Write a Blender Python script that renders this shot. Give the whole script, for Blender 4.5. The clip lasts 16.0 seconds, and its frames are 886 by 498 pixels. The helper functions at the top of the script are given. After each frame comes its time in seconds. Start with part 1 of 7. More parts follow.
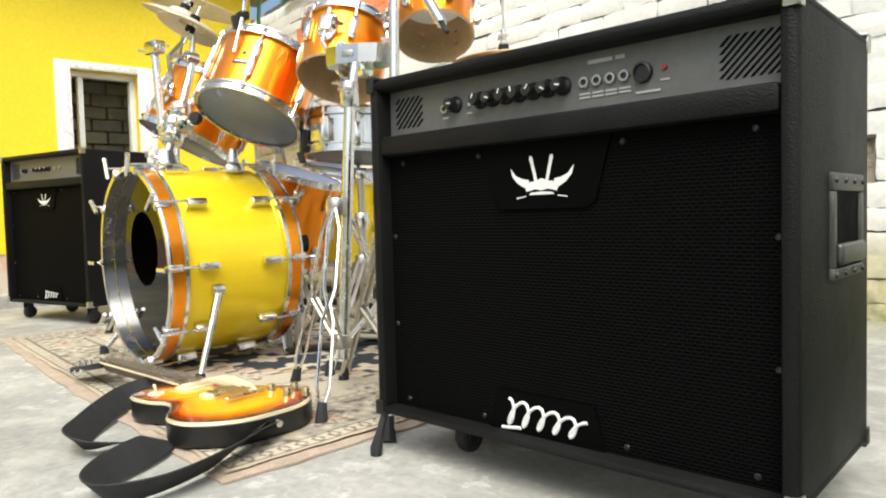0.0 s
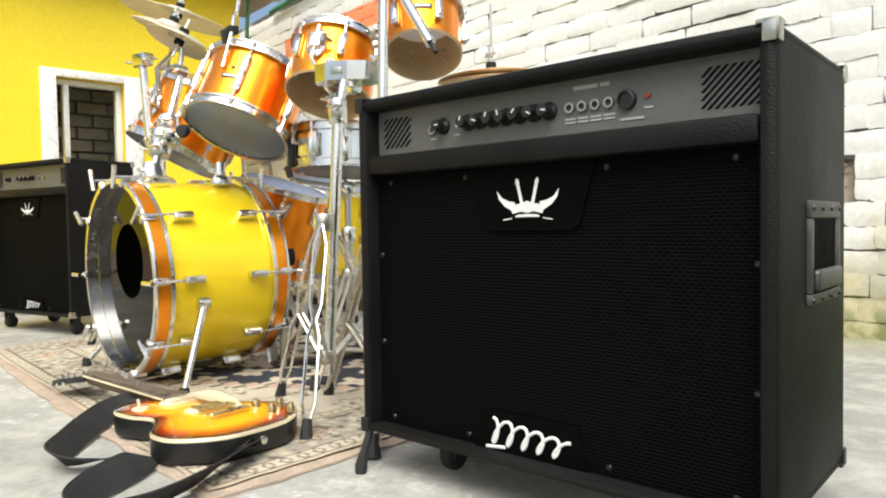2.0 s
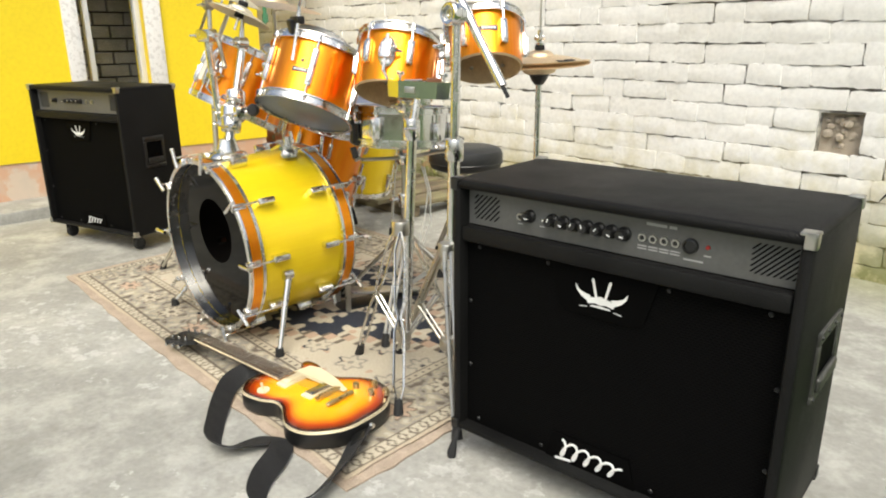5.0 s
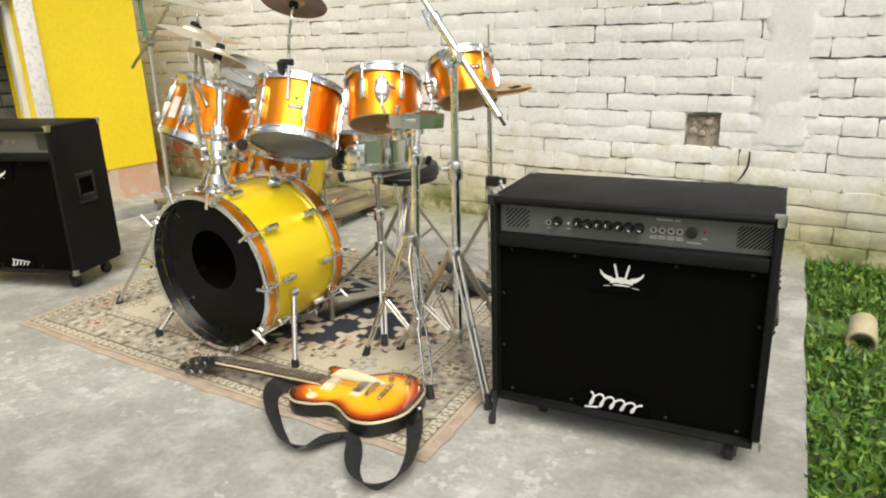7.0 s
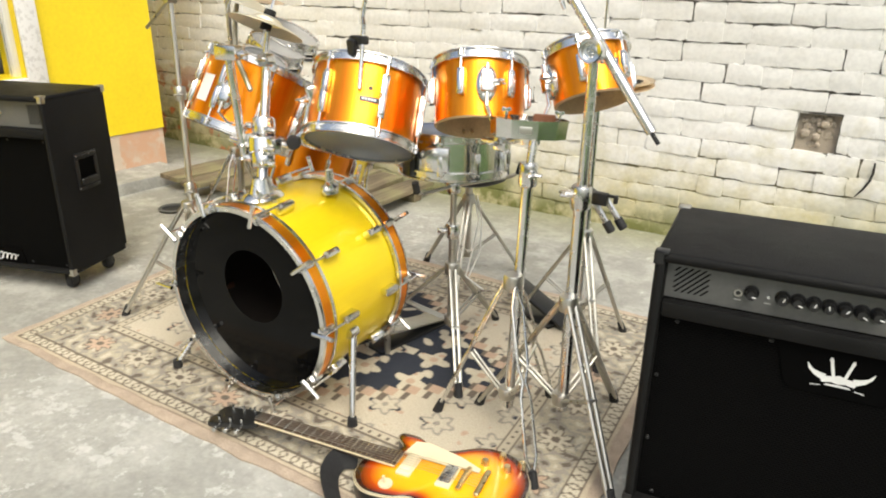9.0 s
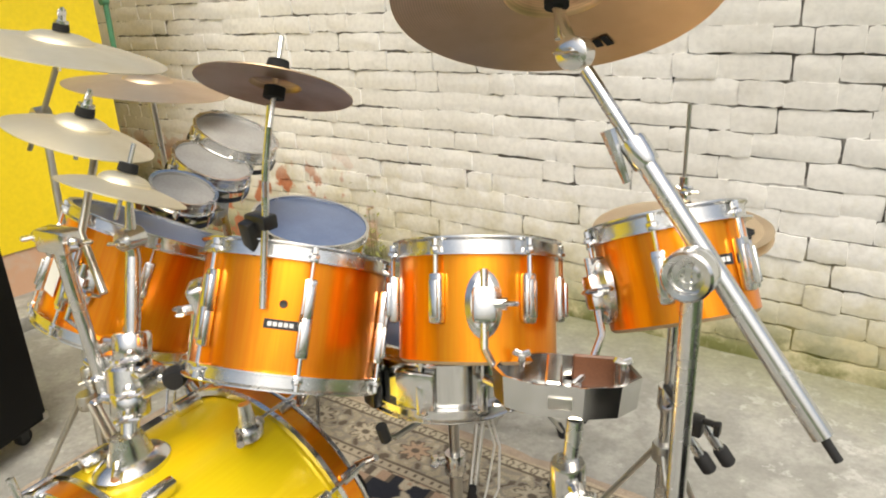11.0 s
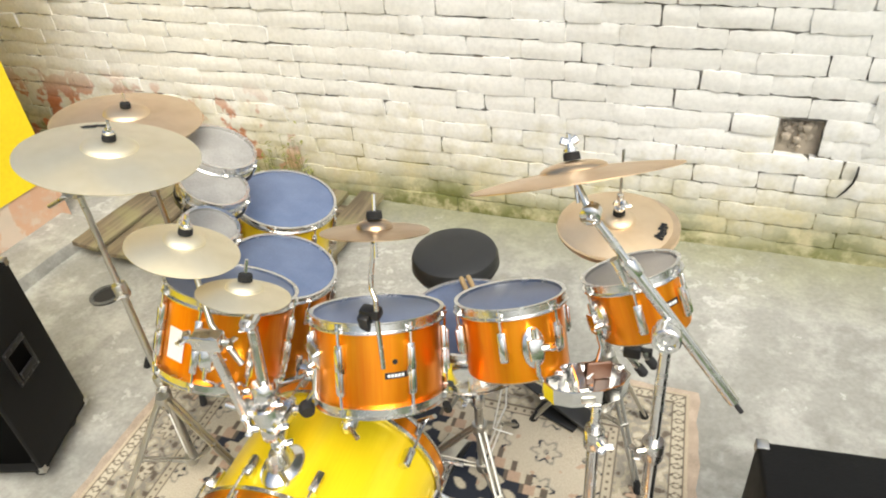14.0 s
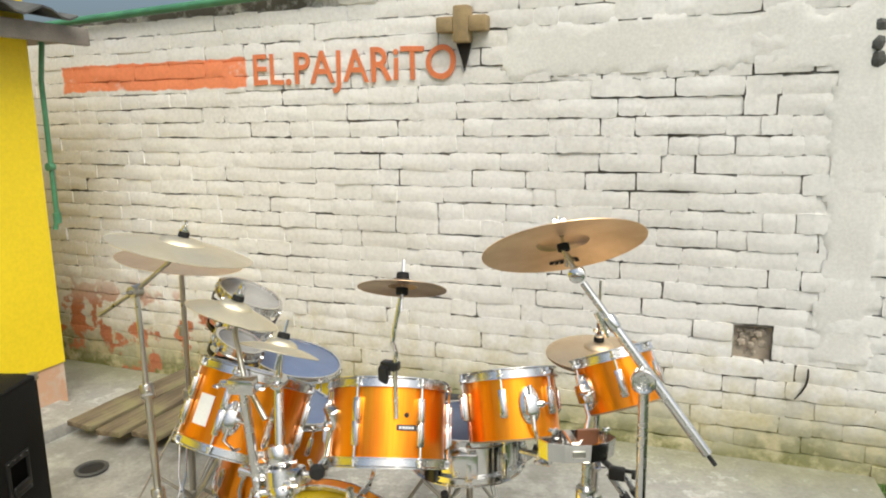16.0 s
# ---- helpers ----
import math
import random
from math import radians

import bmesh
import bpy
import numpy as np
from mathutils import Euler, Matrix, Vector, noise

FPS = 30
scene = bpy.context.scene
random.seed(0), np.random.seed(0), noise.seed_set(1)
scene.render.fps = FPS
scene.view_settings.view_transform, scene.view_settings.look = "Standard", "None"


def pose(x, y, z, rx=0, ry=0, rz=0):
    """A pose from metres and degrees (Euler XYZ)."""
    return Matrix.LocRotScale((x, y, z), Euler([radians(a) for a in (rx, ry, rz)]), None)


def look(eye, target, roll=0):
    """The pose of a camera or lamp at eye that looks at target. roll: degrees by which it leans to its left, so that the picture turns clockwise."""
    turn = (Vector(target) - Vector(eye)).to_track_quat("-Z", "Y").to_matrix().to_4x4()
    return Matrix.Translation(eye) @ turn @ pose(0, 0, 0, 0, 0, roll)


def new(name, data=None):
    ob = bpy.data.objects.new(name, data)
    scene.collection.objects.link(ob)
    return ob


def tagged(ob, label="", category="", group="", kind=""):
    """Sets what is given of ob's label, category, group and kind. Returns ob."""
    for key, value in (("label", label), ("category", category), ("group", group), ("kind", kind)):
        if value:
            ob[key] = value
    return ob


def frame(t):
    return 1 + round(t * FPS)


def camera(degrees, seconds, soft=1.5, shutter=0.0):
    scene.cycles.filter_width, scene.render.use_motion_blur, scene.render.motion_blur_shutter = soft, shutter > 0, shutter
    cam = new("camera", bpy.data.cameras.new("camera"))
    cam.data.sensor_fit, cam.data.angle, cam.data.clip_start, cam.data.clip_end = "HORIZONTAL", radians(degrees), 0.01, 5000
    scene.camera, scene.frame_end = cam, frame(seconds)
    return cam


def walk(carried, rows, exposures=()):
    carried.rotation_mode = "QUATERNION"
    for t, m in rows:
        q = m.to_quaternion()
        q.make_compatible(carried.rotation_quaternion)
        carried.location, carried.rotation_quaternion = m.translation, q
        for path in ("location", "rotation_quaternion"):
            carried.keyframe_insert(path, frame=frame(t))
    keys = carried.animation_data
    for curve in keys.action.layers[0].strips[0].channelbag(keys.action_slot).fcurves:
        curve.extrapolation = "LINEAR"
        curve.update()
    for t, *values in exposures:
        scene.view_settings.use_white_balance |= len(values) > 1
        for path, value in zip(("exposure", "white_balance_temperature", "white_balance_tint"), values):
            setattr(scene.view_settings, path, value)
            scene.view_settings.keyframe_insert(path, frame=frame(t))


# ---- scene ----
cam = camera(65.4, 16.0, 2.0)
PATH = [
    (0, (0.03, 0.0725, 0.4675), (-1.9, 1.6575, 0.35), -1.5),
    (0.5, (0.0225, 0.065, 0.4612), (-1.9287, 1.6187, 0.2937), -2.2),
    (1, (0.025, 0.0675, 0.4562), (-1.8962, 1.6562, 0.2712), -1.9),
    (1.5, (0.0387, 0.0525, 0.4662), (-1.8837, 1.6437, 0.3363), -1.9),
    (2, (0.0387, 0.0638, 0.4863), (-1.8588, 1.69, 0.4025), -0.9),
    (2.5, (0.0413, 0.0513, 0.5075), (-1.8488, 1.6863, 0.4325), -1.3),
    (3, (0.03, 0.055, 0.5287), (-1.845, 1.6975, 0.3325), 0.2),
    (3.5, (-0.0075, 0.0775, 0.595), (-1.8688, 1.685, 0.1463), -1.8),
    (4, (0.0112, 0.0187, 0.7537), (-1.8825, 1.5312, 0.1425), -0.5),
    (4.2, (0.0363, -0.0275, 0.8337), (-1.85, 1.4688, 0.1625), -1),
    (6.3, (0.0737, -0.6725, 1.1575), (-1.4925, 1.11, 0.37), -1.4),
    (6.5, (0.0475, -0.7512, 1.1675), (-1.49, 1.0413, 0.3475), -2.7),
    (7, (-0.1325, -0.8575, 1.1925), (-1.4675, 1.1175, 0.44), -2),
    (7.5, (-0.3513, -0.9137, 1.2225), (-1.525, 1.1325, 0.3937), -2.2),
    (8, (-0.5137, -0.875, 1.2188), (-1.7212, 1.14, 0.3637), 0.1),
    (8.2, (-0.5787, -0.8588, 1.22), (-1.7738, 1.1688, 0.3787), 0.8),
    (10.3, (-1, 0.0938, 1.3087), (-2.43, 1.8787, 0.3), 0.6),
    (10.5, (-1.075, 0.1313, 1.2975), (-2.445, 2.0288, 0.42), 0.9),
    (11, (-1.1675, 0.3237, 1.42), (-2.5938, 2.1937, 0.5737), -2.7),
    (11.5, (-1.1875, 0.4487, 1.525), (-2.7375, 2.2025, 0.645), 1.9),
    (12, (-1.2288, 0.4562, 1.6375), (-2.8125, 2.0525, 0.545), 0.2),
    (12.5, (-1.2937, 0.4088, 1.8488), (-2.6362, 2.1025, 0.5925), -0.5),
    (13, (-1.3525, 0.2875, 2.0288), (-2.46, 1.925, 0.4975), -4.7),
    (13.5, (-1.3912, 0.1413, 2.1338), (-2.42, 1.8363, 0.61), -3.2),
    (14, (-1.3512, -0.0312, 2.1387), (-2.2188, 1.7975, 0.6713), -6),
    (14.5, (-1.3587, -0.2013, 2.0787), (-2.0688, 1.825, 0.7988), -4.1),
    (15, (-1.35, -0.3687, 1.9562), (-1.9825, 1.8475, 0.9875), -2.6),
    (15.5, (-1.2812, -0.495, 1.8413), (-1.9988, 1.8013, 1.1575), -1),
    (16, (-1.2537, -0.59, 1.7475), (-2.1575, 1.695, 1.285), -0.8),
]
walk(cam, [(t, look(eye, target, roll)) for t, eye, target, roll in PATH], [(0, 0.6, 6080, 3), (4, 0.5, 6150, 3), (6.5, 0.17, 6330, 3), (7.5, 0.2, 6300, 3), (8, 0.36, 6300, 3), (10.5, 0.28, 6300, 3), (11.5, -0.08, 6700, 6), (12.5, 0.16, 6450, 3), (14, 0.38, 6250, 3), (15, 0.22, 6220, 3), (16, 0.08, 6200, 3)])


# ---------------------------------------------------------------- world and light
world = bpy.data.worlds.new("overcast_sky")
scene.world = world
world.use_nodes = True
wn = world.node_tree.nodes
sky = wn.new("ShaderNodeTexSky")
sky.sky_type = "NISHITA"
sky.sun_disc = False
sky.sun_elevation = radians(58)
sky.sun_rotation = radians(135)
sky.air_density, sky.dust_density, sky.ozone_density = 1.0, 8.0, 0.3
world.node_tree.links.new(sky.outputs[0], wn["Background"].inputs[0])
wn["Background"].inputs[1].default_value = 0.15
sun = new("sun", bpy.data.lights.new("sun", "SUN"))
sun.data.energy, sun.data.angle, sun.data.color = 1.5, radians(40), (1.0, 0.97, 0.92)
sun.matrix_world = look((2.2, -2.2, 4.4), (0, 0, 0))


# ---------------------------------------------------------------- materials
PLAN = 1.25     # the plan below is drawn at four fifths of true size and enlarged at the end


def material(name, color=(0.5, 0.5, 0.5), rough=0.5, metal=0.0, coat=0.0):
    m = bpy.data.materials.new(name)
    m.use_nodes = True
    b = m.node_tree.nodes["Principled BSDF"]
    b.inputs["Base Color"].default_value = (*color, 1)
    b.inputs["Roughness"].default_value = rough
    b.inputs["Metallic"].default_value = metal
    b.inputs["Coat Weight"].default_value = coat
    b.inputs["Coat Roughness"].default_value = 0.08
    return m, m.node_tree, b


def coords(nt, scale=1.0, kind="Object"):
    c = nt.nodes.new("ShaderNodeTexCoord")
    mp = nt.nodes.new("ShaderNodeMapping")
    mp.inputs["Scale"].default_value = (scale,) * 3 if isinstance(scale, (int, float)) else scale
    nt.links.new(c.outputs[kind], mp.inputs[0])
    return mp.outputs[0]


def place(nt):
    """World place in units of the plan."""
    k = nt.nodes.new("ShaderNodeVectorMath")
    k.operation = "SCALE"
    k.inputs["Scale"].default_value = 1 / PLAN
    nt.links.new(nt.nodes.new("ShaderNodeNewGeometry").outputs["Position"], k.inputs[0])
    return k.outputs[0]


def noise_tex(nt, vec, scale, detail=4.0, rough=0.55):
    n = nt.nodes.new("ShaderNodeTexNoise")
    n.inputs["Scale"].default_value, n.inputs["Detail"].default_value, n.inputs["Roughness"].default_value = scale, detail, rough
    nt.links.new(vec, n.inputs["Vector"])
    return n.outputs["Fac"]


def ramp(nt, fac, *stops):
    r = nt.nodes.new("ShaderNodeValToRGB")
    while len(r.color_ramp.elements) < len(stops):
        r.color_ramp.elements.new(0.5)
    for e, (p, c) in zip(r.color_ramp.elements, stops):
        e.position = p
        e.color = (*c, 1) if not isinstance(c, (int, float)) else (c, c, c, 1)
    nt.links.new(fac, r.inputs[0])
    return r.outputs[0]


def mix(nt, fac, a, b, blend="MIX"):
    m = nt.nodes.new("ShaderNodeMix")
    m.data_type, m.blend_type = "RGBA", blend
    for sock, v in ((m.inputs[0], fac), (m.inputs[6], a), (m.inputs[7], b)):
        if isinstance(v, (int, float)):
            sock.default_value = v
        elif isinstance(v, tuple):
            sock.default_value = (*v, 1)
        else:
            nt.links.new(v, sock)
    return m.outputs[2]


def calc(nt, op, a, b=0.0, clamp=False):
    m = nt.nodes.new("ShaderNodeMath")
    m.operation, m.use_clamp = op, clamp
    for sock, v in zip(m.inputs, (a, b)):
        if isinstance(v, (int, float)):
            sock.default_value = v
        else:
            nt.links.new(v, sock)
    return m.outputs[0]


def axis_of(nt, vec):
    s = nt.nodes.new("ShaderNodeSeparateXYZ")
    nt.links.new(vec, s.inputs[0])
    return s.outputs


def bump(nt, b, height, strength=0.3, dist=0.01):
    n = nt.nodes.new("ShaderNodeBump")
    n.inputs["Strength"].default_value, n.inputs["Distance"].default_value = strength, dist
    nt.links.new(height, n.inputs["Height"])
    nt.links.new(n.outputs[0], b.inputs["Normal"])


def rand_of(nt):
    return nt.nodes.new("ShaderNodeObjectInfo").outputs["Random"]


def step(nt, v, lo, hi):
    """0 below lo, 1 above hi."""
    r = nt.nodes.new("ShaderNodeMapRange")
    r.inputs[1].default_value, r.inputs[2].default_value = lo, hi
    nt.links.new(v, r.inputs[0])
    return r.outputs[0]


def paint_stain(name, base, var=0.08, rough=0.5, scale=9.0, dark=0.8, bumpy=0.15, metal=0.0, coat=0.0):
    """Plain paint or plastic with soft blotches and fine grain."""
    m, nt, b = material(name, base, rough, metal, coat)
    v = coords(nt)
    big = noise_tex(nt, v, scale, 5)
    fine = noise_tex(nt, v, scale * 25, 2)
    c = mix(nt, ramp(nt, big, (0.35, 0.0), (0.7, 1.0)), tuple(x * dark for x in base), base)
    c = mix(nt, var, c, ramp(nt, fine, (0.3, 0.2), (0.7, 1.0)), "MULTIPLY")
    nt.links.new(c, b.inputs["Base Color"])
    nt.links.new(ramp(nt, big, (0.2, rough * 0.8), (0.8, min(1, rough * 1.25))), b.inputs["Roughness"])
    if bumpy:
        bump(nt, b, fine, bumpy, 0.002)
    return m


def chrome_mat(name, color=(0.75, 0.75, 0.74), rough=0.12, wear=0.25):
    m, nt, b = material(name, color, rough, 1.0)
    v = coords(nt)
    n = noise_tex(nt, v, 30, 5)
    nt.links.new(ramp(nt, n, (0.3, rough), (0.8, rough + wear)), b.inputs["Roughness"])
    nt.links.new(mix(nt, ramp(nt, noise_tex(nt, v, 9, 4), (0.45, 0.0), (0.75, 0.35)), color, (0.33, 0.3, 0.25)), b.inputs["Base Color"])
    bump(nt, b, n, 0.04, 0.001)
    return m


CHROME = chrome_mat("chrome")
STEEL = chrome_mat("dull_steel", (0.55, 0.54, 0.5), 0.25, 0.3)
BRASS = chrome_mat("nickel_brass", (0.72, 0.6, 0.35), 0.2, 0.25)


def lacquer(name, lo, mid, hi, rough=0.28, metal=0.8):
    """Satin-metallic drum wrap: fine vertical streaks under a clear coat."""
    m, nt, b = material(name, mid, rough, metal, 0.3)
    v = coords(nt, (1, 1, 0.03))
    streak = noise_tex(nt, v, 240, 3, 0.7)
    wide = noise_tex(nt, coords(nt, (1, 1, 0.2)), 11, 3)
    c = mix(nt, ramp(nt, wide, (0.35, 0.0), (0.65, 1.0)), lo, mid)
    c = mix(nt, ramp(nt, streak, (0.4, 0.0), (0.75, 0.3)), c, hi)
    nt.links.new(c, b.inputs["Base Color"])
    bump(nt, b, streak, 0.05, 0.001)
    return m


ORANGE = lacquer("orange_drum_wrap", (0.86, 0.21, 0.004), (0.97, 0.34, 0.006), (1.0, 0.52, 0.015), 0.28, 0.88)
YELLOW = lacquer("yellow_drum_wrap", (0.82, 0.58, 0.006), (0.88, 0.66, 0.008), (0.94, 0.76, 0.02), 0.32, 0.3)


def head_mat(name, base, dark, rough, coat):
    m, nt, b = material(name, base, rough, 0.0, coat)
    v = coords(nt)
    n = noise_tex(nt, v, 14, 6)
    g = nt.nodes.new("ShaderNodeTexNoise")
    g.inputs["Scale"].default_value, g.inputs["Detail"].default_value = 160, 2
    nt.links.new(v, g.inputs["Vector"])
    c = mix(nt, ramp(nt, n, (0.35, 0.0), (0.72, 1.0)), dark, base)
    c = mix(nt, 0.25, c, ramp(nt, g.outputs["Fac"], (0.35, 0.5), (0.65, 1.0)), "MULTIPLY")
    nt.links.new(c, b.inputs["Base Color"])
    nt.links.new(ramp(nt, n, (0.3, rough), (0.8, rough + 0.2)), b.inputs["Roughness"])
    bump(nt, b, n, 0.08, 0.002)
    return m


def let_light(m, color, share):
    """A thin skin that glows softly where light falls on its other side."""
    nt = m.node_tree
    tr = nt.nodes.new("ShaderNodeBsdfTranslucent")
    tr.inputs["Color"].default_value = (*color, 1)
    mx = nt.nodes.new("ShaderNodeMixShader")
    mx.inputs[0].default_value = share
    nt.links.new(nt.nodes["Principled BSDF"].outputs[0], mx.inputs[1])
    nt.links.new(tr.outputs[0], mx.inputs[2])
    nt.links.new(mx.outputs[0], nt.nodes["Material Output"].inputs[0])


HEAD_BLUE = head_mat("blue_oil_drumhead", (0.2, 0.26, 0.42), (0.13, 0.18, 0.32), 0.35, 0.3)
HEAD_GREY = head_mat("milky_drumhead", (0.52, 0.5, 0.47), (0.4, 0.38, 0.35), 0.4, 0.2)
let_light(HEAD_GREY, (0.8, 0.72, 0.6), 0.35)
let_light(HEAD_BLUE, (0.5, 0.48, 0.45), 0.22)
HEAD_ROTO = head_mat("grey_drumhead", (0.4, 0.39, 0.37), (0.3, 0.29, 0.27), 0.45, 0.1)
HEAD_BLACK = paint_stain("black_drumhead", (0.004, 0.004, 0.004), 0.2, 0.07, 6, 0.8, 0.0)
HEAD_BLACK.node_tree.nodes["Principled BSDF"].inputs["Specular IOR Level"].default_value = 0.08
BATTER = paint_stain("brown_drumhead", (0.3, 0.12, 0.06), 0.2, 0.6, 6, 0.8, 0.0)
SHELL_IN = paint_stain("bare_shell_inside", (0.62, 0.44, 0.25), 0.2, 0.6, 6, 0.7)
BLACK_IN = paint_stain("dark_shell_inside", (0.014, 0.009, 0.006), 0.2, 0.8, 6, 0.7)


def bronze(name, base, dark, rough):
    m, nt, b = material(name, base, rough, 1.0)
    v = coords(nt)
    w = nt.nodes.new("ShaderNodeTexWave")
    w.wave_type, w.rings_direction = "RINGS", "Z"
    w.inputs["Scale"].default_value, w.inputs["Distortion"].default_value, w.inputs["Detail"].default_value = 110, 0.6, 2
    nt.links.new(v, w.inputs["Vector"])
    n = noise_tex(nt, v, 7, 5)
    c = mix(nt, ramp(nt, n, (0.4, 0.0), (0.68, 1.0)), base, dark)
    c = mix(nt, 0.18, c, w.outputs["Color"], "MULTIPLY")
    nt.links.new(c, b.inputs["Base Color"])
    nt.links.new(ramp(nt, n, (0.3, rough), (0.8, rough + 0.22)), b.inputs["Roughness"])
    bump(nt, b, w.outputs["Fac"], 0.12, 0.001)
    return m


CYM_PALE = bronze("pale_bronze", (0.9, 0.82, 0.62), (0.8, 0.71, 0.5), 0.5)
CYM_WARM = bronze("warm_bronze", (0.84, 0.61, 0.37), (0.7, 0.48, 0.26), 0.27)
CYM_MID = bronze("faded_bronze", (0.88, 0.71, 0.49), (0.78, 0.6, 0.38), 0.4)
CYM_DARK = bronze("tarnished_bronze", (0.6, 0.44, 0.28), (0.42, 0.28, 0.16), 0.27)

RUBBER = paint_stain("black_rubber", (0.014, 0.014, 0.015), 0.3, 0.7, 20, 0.8)
PLASTIC = paint_stain("black_plastic", (0.012, 0.012, 0.012), 0.2, 0.35, 20, 0.8)
SEAT = paint_stain("black_vinyl_seat", (0.02, 0.021, 0.022), 0.3, 0.5, 12, 0.75, 0.2)
FELT = paint_stain("black_felt", (0.01, 0.01, 0.01), 0.4, 0.95, 30, 0.8)
STRAP = paint_stain("black_nylon_webbing", (0.02, 0.02, 0.021), 0.5, 0.75, 40, 0.7, 0.5)
CREAM = paint_stain("cream_plastic", (0.78, 0.68, 0.46), 0.1, 0.3, 14, 0.9, 0.0)
WHITE_LOGO = paint_stain("white_print", (0.75, 0.75, 0.74), 0.1, 0.5, 30, 0.9, 0.0)
GREY_PRINT = paint_stain("pale_grey_print", (0.4, 0.4, 0.39), 0.1, 0.5, 30, 0.9, 0.0)
WOOD_STICK = paint_stain("plain_wood", (0.55, 0.38, 0.18), 0.2, 0.5, 20, 0.8)
ROSEWOOD = paint_stain("dark_fretboard_wood", (0.1, 0.065, 0.04), 0.3, 0.5, 40, 0.7)
RED_LED = paint_stain("red_lens", (0.3, 0.02, 0.015), 0.1, 0.3, 30, 0.9, 0.0)


def tolex_mat():
    m, nt, b = material("black_vinyl_covering", (0.014, 0.014, 0.014), 0.5)
    b.inputs["Specular IOR Level"].default_value = 0.11
    v = coords(nt)
    vo = nt.nodes.new("ShaderNodeTexVoronoi")
    vo.inputs["Scale"].default_value = 420
    nt.links.new(v, vo.inputs["Vector"])
    n = noise_tex(nt, v, 6, 5)
    nt.links.new(mix(nt, ramp(nt, n, (0.3, 0.0), (0.75, 1.0)), (0.005, 0.005, 0.005), (0.011, 0.011, 0.0108)), b.inputs["Base Color"])
    nt.links.new(ramp(nt, n, (0.3, 0.42), (0.8, 0.62)), b.inputs["Roughness"])
    bump(nt, b, vo.outputs["Distance"], 0.5, 0.0015)
    return m


TOLEX = tolex_mat()


def grille_mat():
    """Black stamped steel mesh: staggered lozenge holes."""
    m, nt, b = material("black_steel_grille", (0.01, 0.01, 0.01), 0.6)
    b.inputs["Specular IOR Level"].default_value = 0.03
    v = coords(nt, (1, 1, 1))
    x, y, z = axis_of(nt, v)
    br = nt.nodes.new("ShaderNodeTexBrick")
    cmb = nt.nodes.new("ShaderNodeCombineXYZ")
    nt.links.new(x, cmb.inputs[0])
    nt.links.new(z, cmb.inputs[1])
    nt.links.new(cmb.outputs[0], br.inputs["Vector"])
    br.inputs["Scale"].default_value = 1.0
    br.inputs["Brick Width"].default_value, br.inputs["Row Height"].default_value, br.inputs["Mortar Size"].default_value = 0.009, 0.0044, 0.0014
    br.inputs["Mortar Smooth"].default_value = 0.6
    br.inputs["Color1"].default_value = br.inputs["Color2"].default_value = (0.0004, 0.0004, 0.0004, 1)
    br.inputs["Mortar"].default_value = (0.0042, 0.0042, 0.0042, 1)
    nt.links.new(br.outputs["Color"], b.inputs["Base Color"])
    bump(nt, b, br.outputs["Fac"], 0.8, 0.003)
    return m


GRILLE = grille_mat()
BADGE_BACK = paint_stain("black_badge_plate", (0.002, 0.002, 0.002), 0.1, 0.6, 20, 0.8, 0.0)
BADGE_BACK.node_tree.nodes["Principled BSDF"].inputs["Specular IOR Level"].default_value = 0.03
DARK_STEEL = paint_stain("dark_steel", (0.05, 0.05, 0.05), 0.3, 0.4, 14, 0.7, 0.1, 0.6)
WORN_STEEL = paint_stain("worn_grey_steel", (0.15, 0.15, 0.14), 0.35, 0.45, 22, 0.5, 0.15, 0.7)
PANEL = paint_stain("brushed_grey_panel", (0.13, 0.13, 0.125), 0.15, 0.45, 5, 0.85, 0.05, 0.2)


def concrete_mat():
    m, nt, b = material("worn_concrete", (0.5, 0.49, 0.46), 0.75)
    v = place(nt)
    big = noise_tex(nt, v, 1.1, 6, 0.6)
    mid = noise_tex(nt, v, 5.5, 7, 0.65)
    fine = noise_tex(nt, v, 60, 4, 0.6)
    c = mix(nt, ramp(nt, big, (0.36, 0.0), (0.62, 1.0)), (0.23, 0.226, 0.203), (0.355, 0.35, 0.32))
    c = mix(nt, ramp(nt, mid, (0.46, 0.0), (0.62, 0.62)), c, (0.48, 0.475, 0.442))
    flake = noise_tex(nt, v, 17, 6, 0.7)
    c = mix(nt, ramp(nt, calc(nt, "MULTIPLY", flake, ramp(nt, big, (0.4, 0.75), (0.6, 1.1))), (0.58, 0.0), (0.63, 0.5)), c, (0.62, 0.615, 0.59))
    dark = noise_tex(nt, v, 2.7, 8, 0.7)
    c = mix(nt, ramp(nt, dark, (0.58, 0.0), (0.74, 0.7)), c, (0.2, 0.195, 0.17))
    # moss along the wall's foot, ragged
    x, y, z = axis_of(nt, v)
    near = step(nt, calc(nt, "ADD", y, calc(nt, "MULTIPLY", mid, 0.5)), 2.3, 2.62)
    c = mix(nt, calc(nt, "MULTIPLY", near, 0.55), c, (0.2, 0.2, 0.07))
    c = mix(nt, 0.35, c, ramp(nt, fine, (0.3, 0.45), (0.65, 1.0)), "MULTIPLY")
    nt.links.new(c, b.inputs["Base Color"])
    nt.links.new(ramp(nt, mid, (0.35, 0.85), (0.65, 0.5)), b.inputs["Roughness"])
    bump(nt, b, mix(nt, 0.4, mid, fine), 0.35, 0.008)
    return m


CONCRETE = concrete_mat()


